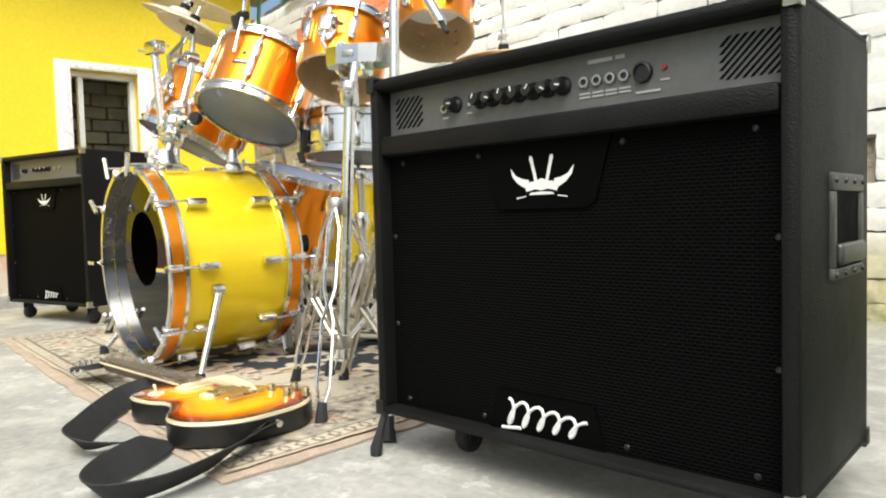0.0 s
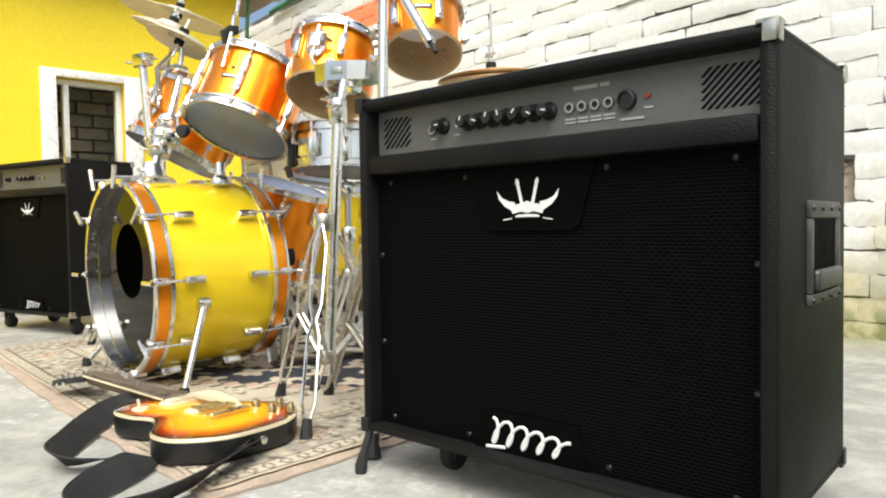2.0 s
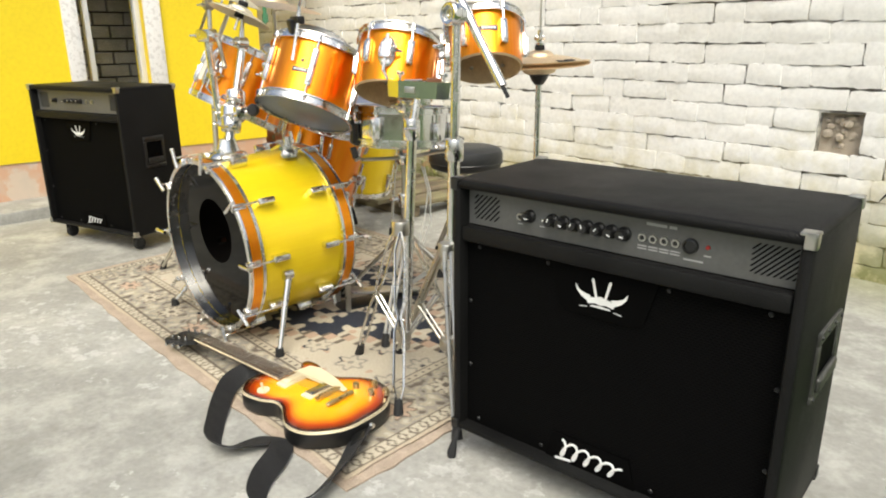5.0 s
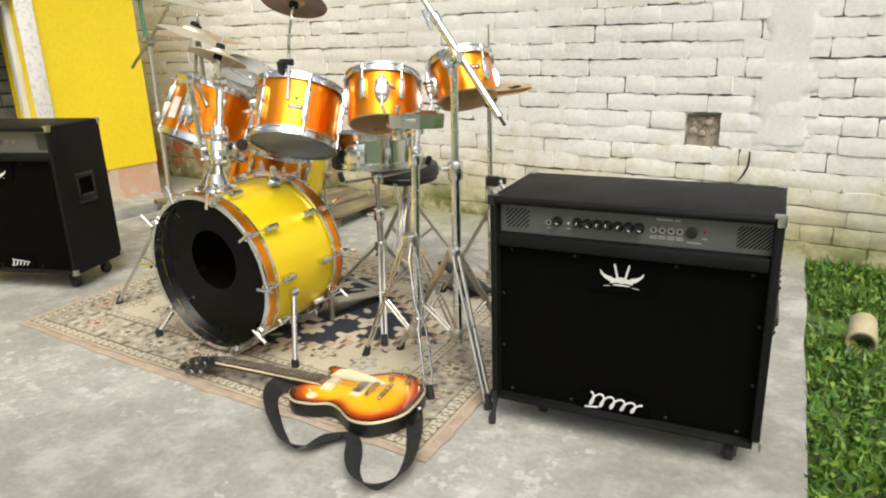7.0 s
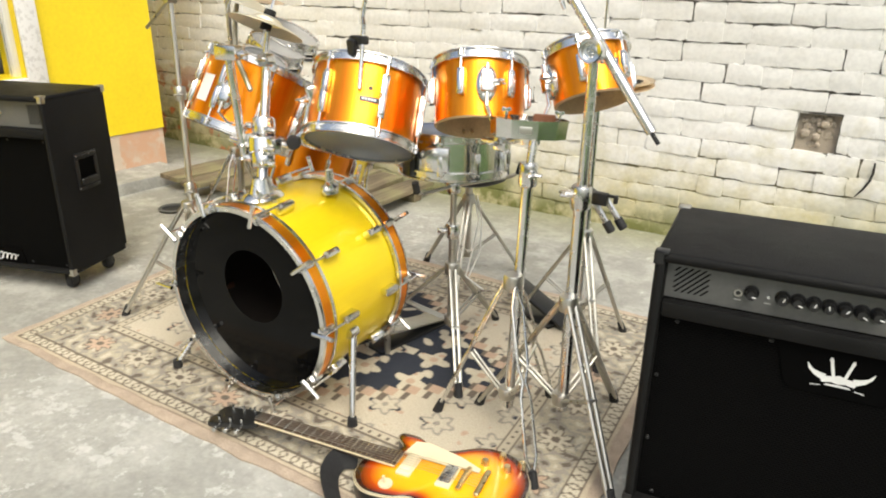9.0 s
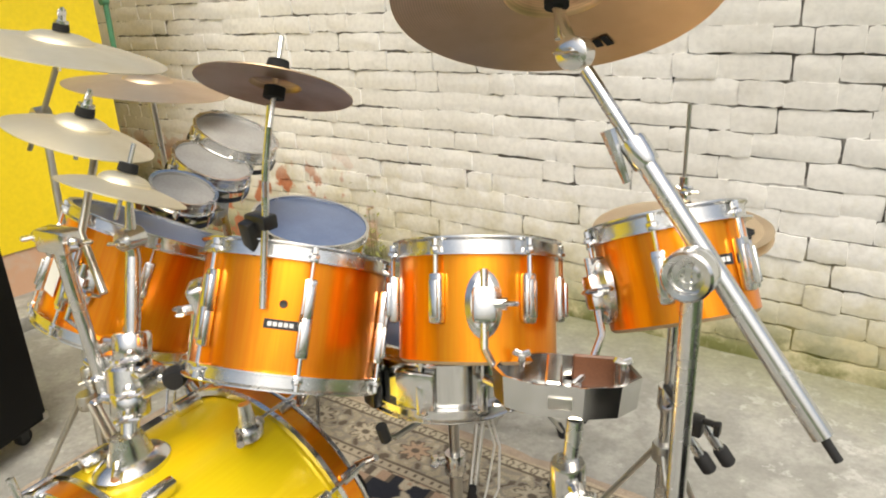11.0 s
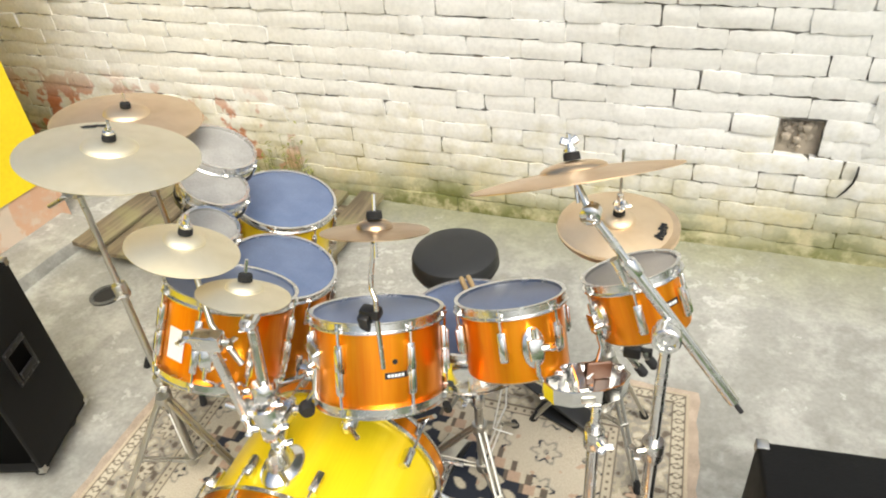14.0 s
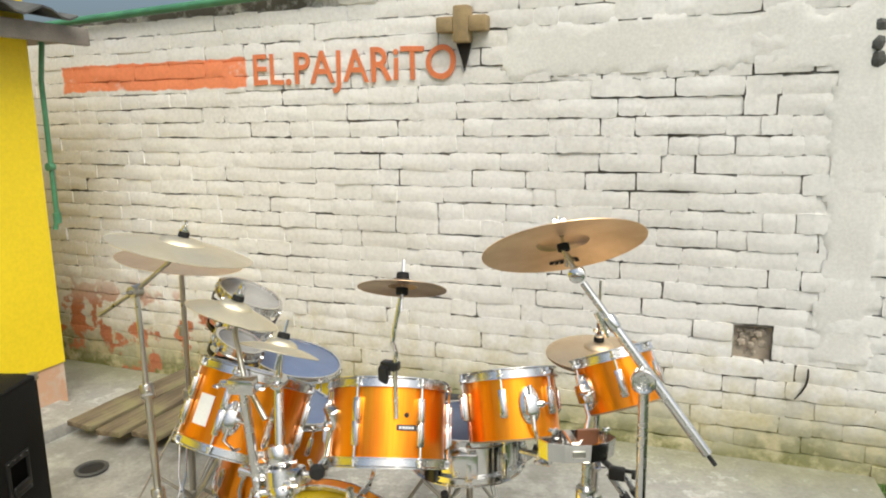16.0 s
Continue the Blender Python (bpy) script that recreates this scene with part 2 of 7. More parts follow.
def whitewash(nt, joints):
    """Limewash over brick: chalky white, worn spots, moss near the foot, bare red patches, an orange band."""
    v = place(nt)
    x, y, z = axis_of(nt, v)
    big = noise_tex(nt, v, 1.6, 5)
    mid = noise_tex(nt, v, 9, 6, 0.65)
    fine = noise_tex(nt, v, 55, 4)
    c = mix(nt, ramp(nt, big, (0.35, 0.0), (0.65, 1.0)), (0.71, 0.695, 0.66), (0.81, 0.8, 0.78))
    c = mix(nt, ramp(nt, mid, (0.58, 0.0), (0.75, 0.35)), c, (0.56, 0.53, 0.46))
    if joints:
        c = mix(nt, ramp(nt, noise_tex(nt, v, 4.5, 6, 0.7), (0.33, 0.0), (0.5, 0.95)), c, (0.07, 0.062, 0.05))
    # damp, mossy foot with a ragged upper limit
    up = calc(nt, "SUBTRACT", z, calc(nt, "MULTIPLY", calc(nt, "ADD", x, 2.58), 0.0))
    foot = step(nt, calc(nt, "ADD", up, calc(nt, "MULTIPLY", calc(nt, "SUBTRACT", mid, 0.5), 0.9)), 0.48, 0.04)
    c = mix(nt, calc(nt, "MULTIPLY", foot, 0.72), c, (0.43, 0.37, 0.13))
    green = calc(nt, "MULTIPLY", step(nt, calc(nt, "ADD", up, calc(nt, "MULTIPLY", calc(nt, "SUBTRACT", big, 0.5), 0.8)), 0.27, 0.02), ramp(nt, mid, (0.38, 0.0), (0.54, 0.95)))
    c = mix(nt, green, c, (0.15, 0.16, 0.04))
    # bare brick showing low down in the far corner
    left = step(nt, x, -2.7, -3.3)
    low = step(nt, z, 0.56, 0.34)
    bare = calc(nt, "MULTIPLY", calc(nt, "MULTIPLY", left, low), ramp(nt, noise_tex(nt, v, 5.5, 5), (0.54, 0.0), (0.57, 1.0)))
    c = mix(nt, bare, c, mix(nt, fine, (0.42, 0.13, 0.06), (0.52, 0.22, 0.11)))
    chips = ramp(nt, noise_tex(nt, v, 3.2, 7, 0.7), (0.715, 0.0), (0.73, 1.0))
    c = mix(nt, chips, c, (0.5, 0.2, 0.11))
    # painted band
    edge = calc(nt, "MULTIPLY", calc(nt, "SUBTRACT", mid, 0.5), 0.05)
    rise = calc(nt, "SUBTRACT", z, calc(nt, "MULTIPLY", calc(nt, "ADD", x, 4.45), 0.0))
    band = calc(nt, "MULTIPLY", step(nt, calc(nt, "ADD", rise, edge), 1.562, 1.569), step(nt, calc(nt, "ADD", rise, edge), 1.709, 1.702))
    band = calc(nt, "MULTIPLY", band, calc(nt, "MULTIPLY", step(nt, calc(nt, "ADD", x, edge), -4.375, -4.365), step(nt, calc(nt, "ADD", x, edge), -3.15, -3.16)))
    band = calc(nt, "MULTIPLY", band, ramp(nt, mid, (0.28, 0.35), (0.4, 0.96)))
    c = mix(nt, band, c, (0.82, 0.25, 0.1))
    c = mix(nt, 0.22, c, ramp(nt, fine, (0.3, 0.5), (0.6, 1.0)), "MULTIPLY")
    return c, mid, fine


def brick_mat(name, joints):
    m, nt, b = material(name, (0.75, 0.73, 0.68), 0.85)
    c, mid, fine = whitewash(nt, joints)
    nt.links.new(c, b.inputs["Base Color"])
    bump(nt, b, mix(nt, 0.5, mid, fine), 0.5, 0.006)
    return m


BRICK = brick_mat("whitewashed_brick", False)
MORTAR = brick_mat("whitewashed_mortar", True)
PLASTER = paint_stain("white_lime_plaster", (0.8, 0.79, 0.755), 0.15, 0.85, 3.5, 0.92, 0.3)
HOLE = paint_stain("raw_earth_fill", (0.55, 0.47, 0.37), 0.4, 0.9, 18, 0.7, 0.5)
YELLOW_WALL = paint_stain("bright_yellow_wall_paint", (0.9, 0.68, 0.012), 0.1, 0.55, 2.2, 0.93, 0.2)
LETTER = paint_stain("orange_wall_lettering", (0.82, 0.25, 0.1), 0.25, 0.85, 12, 0.85, 0.3)
GREEN_PIPE = paint_stain("green_pipe_paint", (0.1, 0.3, 0.16), 0.2, 0.4, 14, 0.7)
WHITE_PAINT = paint_stain("white_gloss_paint", (0.78, 0.78, 0.75), 0.1, 0.4, 8, 0.88, 0.1)
ROOF = paint_stain("weathered_fibre_cement", (0.13, 0.13, 0.12), 0.4, 0.85, 7, 0.5, 0.4)
EAVE = paint_stain("grey_eave_board", (0.33, 0.3, 0.26), 0.3, 0.8, 9, 0.7, 0.3)
INNER_BRICK = paint_stain("unpainted_grey_brick", (0.5, 0.46, 0.39), 0.4, 0.9, 9, 0.6, 0.4)
# near-black that puts the shade of room and drain into the colour
SHADE_BLACK = paint_stain("painted_shade_black", (0.02, 0.019, 0.018), 0.2, 0.9, 8, 0.8)


def plaster_base():
    m, nt, b = material("flaking_pink_plaster", (0.6, 0.45, 0.35), 0.85)
    v = place(nt)
    n = noise_tex(nt, v, 3.6, 5)
    mid = noise_tex(nt, v, 14, 6)
    c = mix(nt, ramp(nt, n, (0.46, 0.0), (0.5, 1.0)), (0.58, 0.48, 0.38), (0.56, 0.35, 0.23))
    c = mix(nt, ramp(nt, mid, (0.45, 0.0), (0.7, 0.6)), c, (0.5, 0.44, 0.36))
    nt.links.new(c, b.inputs["Base Color"])
    bump(nt, b, mid, 0.4, 0.005)
    return m


PINK = plaster_base()


def speckled():
    m, nt, b = material("speckled_white_trim", (0.7, 0.68, 0.65), 0.7)
    v = place(nt)
    vo = nt.nodes.new("ShaderNodeTexVoronoi")
    vo.inputs["Scale"].default_value = 75
    nt.links.new(v, vo.inputs["Vector"])
    n = noise_tex(nt, v, 45, 4)
    c = mix(nt, ramp(nt, n, (0.5, 0.0), (0.6, 0.8)), (0.8, 0.785, 0.76), (0.62, 0.6, 0.57))
    nt.links.new(c, b.inputs["Base Color"])
    bump(nt, b, vo.outputs["Distance"], 0.3, 0.004)
    return m


SPECKLE = speckled()


def wood_mat(name, a, c2):
    m, nt, b = material(name, a, 0.8)
    v = coords(nt, (2, 30, 30))
    n = noise_tex(nt, v, 1.5, 6)
    n2 = noise_tex(nt, coords(nt), 6, 5)
    c = mix(nt, ramp(nt, n, (0.35, 0.0), (0.7, 1.0)), a, c2)
    c = mix(nt, ramp(nt, n2, (0.5, 0.0), (0.68, 0.6)), c, (0.22, 0.21, 0.1))
    nt.links.new(c, b.inputs["Base Color"])
    bump(nt, b, n, 0.5, 0.004)
    return m


OLD_WOOD = wood_mat("weathered_board", (0.085, 0.066, 0.042), (0.22, 0.175, 0.11))
PIPE_CLAY = paint_stain("pale_clay_pipe", (0.55, 0.47, 0.3), 0.3, 0.8, 14, 0.7, 0.3)
CARDBOARD = paint_stain("ochre_stone_block", (0.42, 0.31, 0.16), 0.3, 0.85, 22, 0.7, 0.4)


def grass_mats():
    m, nt, b = material("grass_blade", (0.08, 0.2, 0.02), 0.5)
    g = nt.nodes.new("ShaderNodeNewGeometry")
    c = ramp(nt, g.outputs["Random Per Island"], (0.0, (0.03, 0.075, 0.008)), (0.6, (0.075, 0.18, 0.014)), (1.0, (0.17, 0.24, 0.03)))
    nt.links.new(c, b.inputs["Base Color"])
    b.inputs["Subsurface Weight"].default_value = 0.0
    m2, nt2, b2 = material("mossy_soil", (0.06, 0.09, 0.02), 0.9)
    v = place(nt2)
    n = noise_tex(nt2, v, 7, 6)
    c2 = mix(nt2, ramp(nt2, n, (0.4, 0.0), (0.6, 1.0)), (0.045, 0.05, 0.022), (0.07, 0.15, 0.02))
    nt2.links.new(c2, b2.inputs["Base Color"])
    bump(nt2, b2, n, 0.8, 0.03)
    return m, m2


GRASS, SOIL = grass_mats()
WEED = paint_stain("olive_weed_leaf", (0.3, 0.31, 0.08), 0.4, 0.6, 30, 0.6)


def attr_mat(name, rough, coat, grain, bumpy):
    m, nt, b = material(name, (0.5, 0.5, 0.5), rough, 0.0, coat)
    a = nt.nodes.new("ShaderNodeAttribute")
    a.attribute_name = "pattern"
    v = coords(nt)
    n = noise_tex(nt, v, grain, 3)
    c = mix(nt, 0.45 if bumpy else 0.08, a.outputs["Color"], ramp(nt, n, (0.3, 0.45), (0.65, 1.0)), "MULTIPLY")
    nt.links.new(c, b.inputs["Base Color"])
    if bumpy:
        bump(nt, b, n, bumpy, 0.004)
    return m


RUG = attr_mat("woven_rug_pile", 0.95, 0.0, 260, 0.7)
SUNBURST = attr_mat("sunburst_lacquer", 0.18, 0.8, 30, 0.0)
FRINGE = paint_stain("pale_rug_hem", (0.55, 0.44, 0.34), 0.5, 0.95, 20, 0.75, 0.5)
GLASS, gnt, gb = material("dusty_pane", (0.9, 0.92, 0.92), 0.04)
gb.inputs["Transmission Weight"].default_value = 1.0
gb.inputs["IOR"].default_value = 1.1


# ---------------------------------------------------------------- mesh helpers
def mesh_of(bm, name, mat, smooth=35):
    me = bpy.data.meshes.new(name)
    bmesh.ops.recalc_face_normals(bm, faces=bm.faces[:])
    bm.to_mesh(me)
    bm.free()
    for m in (mat if isinstance(mat, (list, tuple)) else [mat]):
        me.materials.append(m)
    if smooth:
        me.polygons.foreach_set("use_smooth", [True] * len(me.polygons))
        me.set_sharp_from_angle(angle=radians(smooth))
    return me


def part(name, bm, mat, parent, label="", m=None, smooth=35):
    """One mesh object under a thing or a part; bm may be a ready mesh, shared between alike pieces."""
    me = bm if isinstance(bm, bpy.types.Mesh) else mesh_of(bm, name, mat, smooth)
    ob = new(name, me)
    ob.parent = parent
    if m is not None:
        ob.matrix_basis = m
    return tagged(ob, label)


def thing(name, m, label, category, group="", kind=""):
    ob = new(name)
    ob.empty_display_size = 0.05
    ob.matrix_basis = m
    return tagged(ob, label, category, group, kind)


def solid(name, bm, mat, label, category, m=None, group="", kind="", smooth=35):
    ob = new(name, mesh_of(bm, name, mat, smooth))
    if m is not None:
        ob.matrix_basis = m
    return tagged(ob, label, category, group, kind)


def frame_from(p, up, roll=0.0):
    """A pose at p whose z runs along up."""
    q = Vector(up).normalized().to_track_quat("Z", "Y")
    return Matrix.Translation(p) @ q.to_matrix().to_4x4() @ Matrix.Rotation(radians(roll), 4, "Z")


def box(bm, x0, y0, z0, x1, y1, z1, bevel=0.0, seg=2, m=None):
    g = bmesh.ops.create_cube(bm, size=1)
    vs = g["verts"]
    for v in vs:
        v.co = Vector(((x0 + x1) / 2 + v.co.x * (x1 - x0), (y0 + y1) / 2 + v.co.y * (y1 - y0), (z0 + z1) / 2 + v.co.z * (z1 - z0)))
    if bevel:
        es = {e for v in vs for e in v.link_edges}
        r = bmesh.ops.bevel(bm, geom=list(es), offset=bevel, segments=seg, profile=0.5, affect="EDGES")
        vs = list({v for f in r["faces"] for v in f.verts} | {v for v in vs if v.is_valid})
    if m is not None:
        bmesh.ops.transform(bm, matrix=m, verts=[v for v in vs if v.is_valid])
    return bm


def lathe(bm, profile, seg=48, m=None, closed=False):
    """Turns a profile of (radius, height) about z."""
    rings = []
    for r, z in profile:
        if r < 1e-6:
            co = Vector((0, 0, z))
            rings.append([bm.verts.new(m @ co if m else co)])
        else:
            ring = []
            for k in range(seg):
                a = 2 * math.pi * k / seg
                co = Vector((r * math.cos(a), r * math.sin(a), z))
                ring.append(bm.verts.new(m @ co if m else co))
            rings.append(ring)
    pairs = list(zip(rings, rings[1:])) + ([(rings[-1], rings[0])] if closed else [])
    for a, b in pairs:
        for k in range(seg):
            j = (k + 1) % seg
            if len(a) == 1 and len(b) == 1:
                continue
            if len(a) == 1:
                bm.faces.new((a[0], b[k], b[j]))
            elif len(b) == 1:
                bm.faces.new((a[k], b[0], a[j]))
            else:
                bm.faces.new((a[k], b[k], b[j], a[j]))
    return bm


def pipe(bm, pts, r, seg=12, caps=True, flat=1.0):
    """A round bar along points; r may be a list, one radius a point."""
    pts = [Vector(p) for p in pts]
    rs = r if isinstance(r, (list, tuple)) else [r] * len(pts)
    rings, ref = [], None
    for k, p in enumerate(pts):
        d = (pts[min(k + 1, len(pts) - 1)] - pts[max(k - 1, 0)]).normalized()
        if ref is None:
            ref = d.orthogonal().normalized()
        ref = (ref - d * ref.dot(d)).normalized()
        side = d.cross(ref)
        rings.append([bm.verts.new(p + rs[k] * (math.cos(2 * math.pi * j / seg) * ref + flat * math.sin(2 * math.pi * j / seg) * side)) for j in range(seg)])
    for a, b in zip(rings, rings[1:]):
        for j in range(seg):
            bm.faces.new((a[j], a[(j + 1) % seg], b[(j + 1) % seg], b[j]))
    if caps:
        bm.faces.new(rings[0][::-1])
        bm.faces.new(rings[-1])
    return bm


def slab_outline(bm, pts, z0, z1, bevel=0.0):
    """A flat plate with the outline pts (x, y)."""
    lo = [bm.verts.new((x, y, z0)) for x, y in pts]
    hi = [bm.verts.new((x, y, z1)) for x, y in pts]
    n = len(pts)
    bm.faces.new(lo[::-1])
    top = bm.faces.new(hi)
    for k in range(n):
        bm.faces.new((lo[k], lo[(k + 1) % n], hi[(k + 1) % n], hi[k]))
    if bevel:
        bmesh.ops.bevel(bm, geom=list(top.edges), offset=bevel, segments=2, affect="EDGES")
    return bm


B = bmesh.new


def clamp01(v):
    return max(0.0, min(1.0, v))


def zf(x, y):
    """The yard falls a little: level in front, rising towards the wall's right end."""
    return 0.025 * clamp01((x + 2.5) / 2.1) * clamp01((y - 0.8) / 1.58)


# ---------------------------------------------------------------- ground and slab
def slab_edge(y):
    return -0.172 - 0.125 * (y - 0.75)


def build_ground():
    bm = B()
    near = np.arange(-7, 4.01, 0.25)
    xs = [-3000, -300, -60, -20, *near.tolist(), 20, 60, 300, 3000]
    ys = [-3000, -300, -60, -20, *np.arange(-7, 5.01, 0.25).tolist(), 20, 60, 300, 3000]
    grid = [[bm.verts.new((x, y, zf(x, y) - 0.02 + (0.008 * noise.noise((x * 2, y * 2, 0)) if abs(x) < 8 else 0))) for x in xs] for y in ys]
    for a, b in zip(grid, grid[1:]):
        for k in range(len(xs) - 1):
            bm.faces.new((a[k], a[k + 1], b[k + 1], b[k]))
    solid("ground", bm, SOIL, "bare soil and low grass around the slab", "ground", kind="structure")

    bm = B()
    ys = np.arange(-5.0, 2.41, 0.1).tolist()
    cols = 34
    rows = []
    for y in ys:
        x1 = slab_edge(y) + 0.012 * noise.noise((0, y * 3, 5))
        rows.append([bm.verts.new((-6.5 + (x1 + 6.5) * k / cols, y, zf(-6.5 + (x1 + 6.5) * k / cols, y) + 0.0015 * noise.noise((k * 0.8, y * 3, 2)))) for k in range(cols + 1)])
    for a, b in zip(rows, rows[1:]):
        for k in range(cols):
            bm.faces.new((a[k], a[k + 1], b[k + 1], b[k]))
    rim = [r[-1] for r in rows] + rows[-1][-2::-1] + [r[0] for r in rows[-2::-1]] + rows[0][1:-1]
    low = [bm.verts.new((v.co.x, v.co.y, v.co.z - 0.12)) for v in rim]
    for k in range(len(rim)):
        j = (k + 1) % len(rim)
        bm.faces.new((rim[k], low[k], low[j], rim[j]))
    solid("floor", bm, CONCRETE, "worn grey concrete slab with pale patches", "floor", kind="structure")


build_ground()

# ---------------------------------------------------------------- brick wall
WALL_Y = 2.395
HOLE_X0, HOLE_X1, HOLE_Z0, HOLE_Z1 = -0.9, -0.762, 0.438, 0.579


def wall_top(x):
    return 1.975 + 0.02 * (x + 3.2)


def build_wall():
    def slab(x0, x1, z0, z1, y0=WALL_Y + 0.0095, y1=WALL_Y + 0.24, bm=None):
        n = max(1, int((x1 - x0) / 0.5))
        for k in range(n):
            a, b = x0 + (x1 - x0) * k / n, x0 + (x1 - x0) * (k + 1) / n
            vs = []
            for x, ztop in ((a, z1), (b, z1)):
                t = wall_top(x) if ztop is None else ztop + (0 if ztop < 1 else 0)
                vs.append([bm.verts.new(c) for c in ((x, y0, z0), (x, y1, z0), (x, y1, t), (x, y0, t))])
            p, q = vs
            for j in range(4):
                bm.faces.new((p[j], p[(j + 1) % 4], q[(j + 1) % 4], q[j]))
            bm.faces.new(p)
            bm.faces.new(q[::-1])

    bm = B()
    slab(-7.5, HOLE_X0, -0.3, None, bm=bm)
    slab(HOLE_X1, 4.5, -0.3, None, bm=bm)
    slab(HOLE_X0, HOLE_X1, -0.3, HOLE_Z0, bm=bm)
    slab(HOLE_X0, HOLE_X1, HOLE_Z1, None, bm=bm)
    wall = solid("wall_north", bm, MORTAR, "whitewashed brick yard wall with open joints", "wall", kind="structure", smooth=0)
    bm = B()
    box(bm, HOLE_X0 - 0.01, WALL_Y + 0.036, HOLE_Z0 - 0.01, HOLE_X1 + 0.01, WALL_Y + 0.1, HOLE_Z1 + 0.01)
    for k in range(22):
        p = Vector((random.uniform(HOLE_X0 + 0.02, HOLE_X1 - 0.02), WALL_Y + random.uniform(0.022, 0.045), random.uniform(HOLE_Z0 + 0.005, HOLE_Z1 - 0.012)))
        bmesh.ops.create_icosphere(bm, subdivisions=1, radius=random.uniform(0.008, 0.02), matrix=Matrix.Translation(p))
    part("hole_fill", bm, HOLE, wall, "raw earth and rubble in the hole")
    # smooth plaster: a band under the wall top that turns down into a strip, with ragged edges
    def cover(x, z):
        band = min(x + 1.85, -0.3 - x, z - 1.56, 1.775 - z)
        strip = min(x + 0.62, -0.43 - x, z - 0.46, 1.77 - z)
        return max(band, strip) + 0.05 * noise.noise((x * 7, z * 9, 4)) + 0.03 * noise.noise((x * 23, z * 31, 8)) + 0.012
    bm = B()
    s, grid = 0.018, {}
    for i in range(96):
        for j in range(84):
            x, z = -2.0 + i * s, 0.36 + j * s
            d = cover(x, z)
            if d > 0:
                y = WALL_Y - 0.003 + 0.005 * noise.noise((x * 5, z * 5, 7)) + max(0.0, 0.012 - d * 0.5)
                grid[i, j] = bm.verts.new((x, y, z))
    for i, j in list(grid):
        q = [grid.get(k) for k in ((i, j), (i + 1, j), (i + 1, j + 1), (i, j + 1))]
        if None not in q:
            bm.faces.new(q)
    part("plaster_patch", bm, PLASTER, wall, "smooth white plaster smeared over the bricks", smooth=60)
    return wall


WALL = build_wall()
bm = B()
pipe(bm, [(-0.629, WALL_Y - 0.012, 0.435), (-0.628, WALL_Y - 0.014, 0.4), (-0.633, WALL_Y - 0.013, 0.368), (-0.648, WALL_Y - 0.012, 0.335), (-0.668, WALL_Y - 0.011, 0.305)], [0.003, 0.0045, 0.004, 0.0035, 0.0015], 8)
part("wire", bm, BLACK_IN, WALL, "bent rusty wire stuck in the wall")
bm = B()
for zz in (1.585, 1.645, 1.705):
    bmesh.ops.create_icosphere(bm, subdivisions=2, radius=0.05, matrix=Matrix.Translation((-0.495 + 0.02 * noise.noise((zz * 9, 1, 1)), WALL_Y + 0.015, zz)) @ Matrix.Diagonal((0.75, 0.5, 0.85, 1)))
for v in bm.verts:
    v.co += Vector((noise.noise(v.co * 30), noise.noise(v.co * 31 + Vector((5, 0, 0))), noise.noise(v.co * 29 + Vector((0, 7, 0))))) * 0.012
part("broken_edge", bm, ROOF, WALL, "dark broken masonry beside the plaster", smooth=0)


# ---------------------------------------------------------------- house corner
HX, HY = -3.95, 1.87       # face of the yellow wall and its free corner
WY0, WY1, WZ0, WZ1 = 0.872, 1.2, 0.575, 1.185


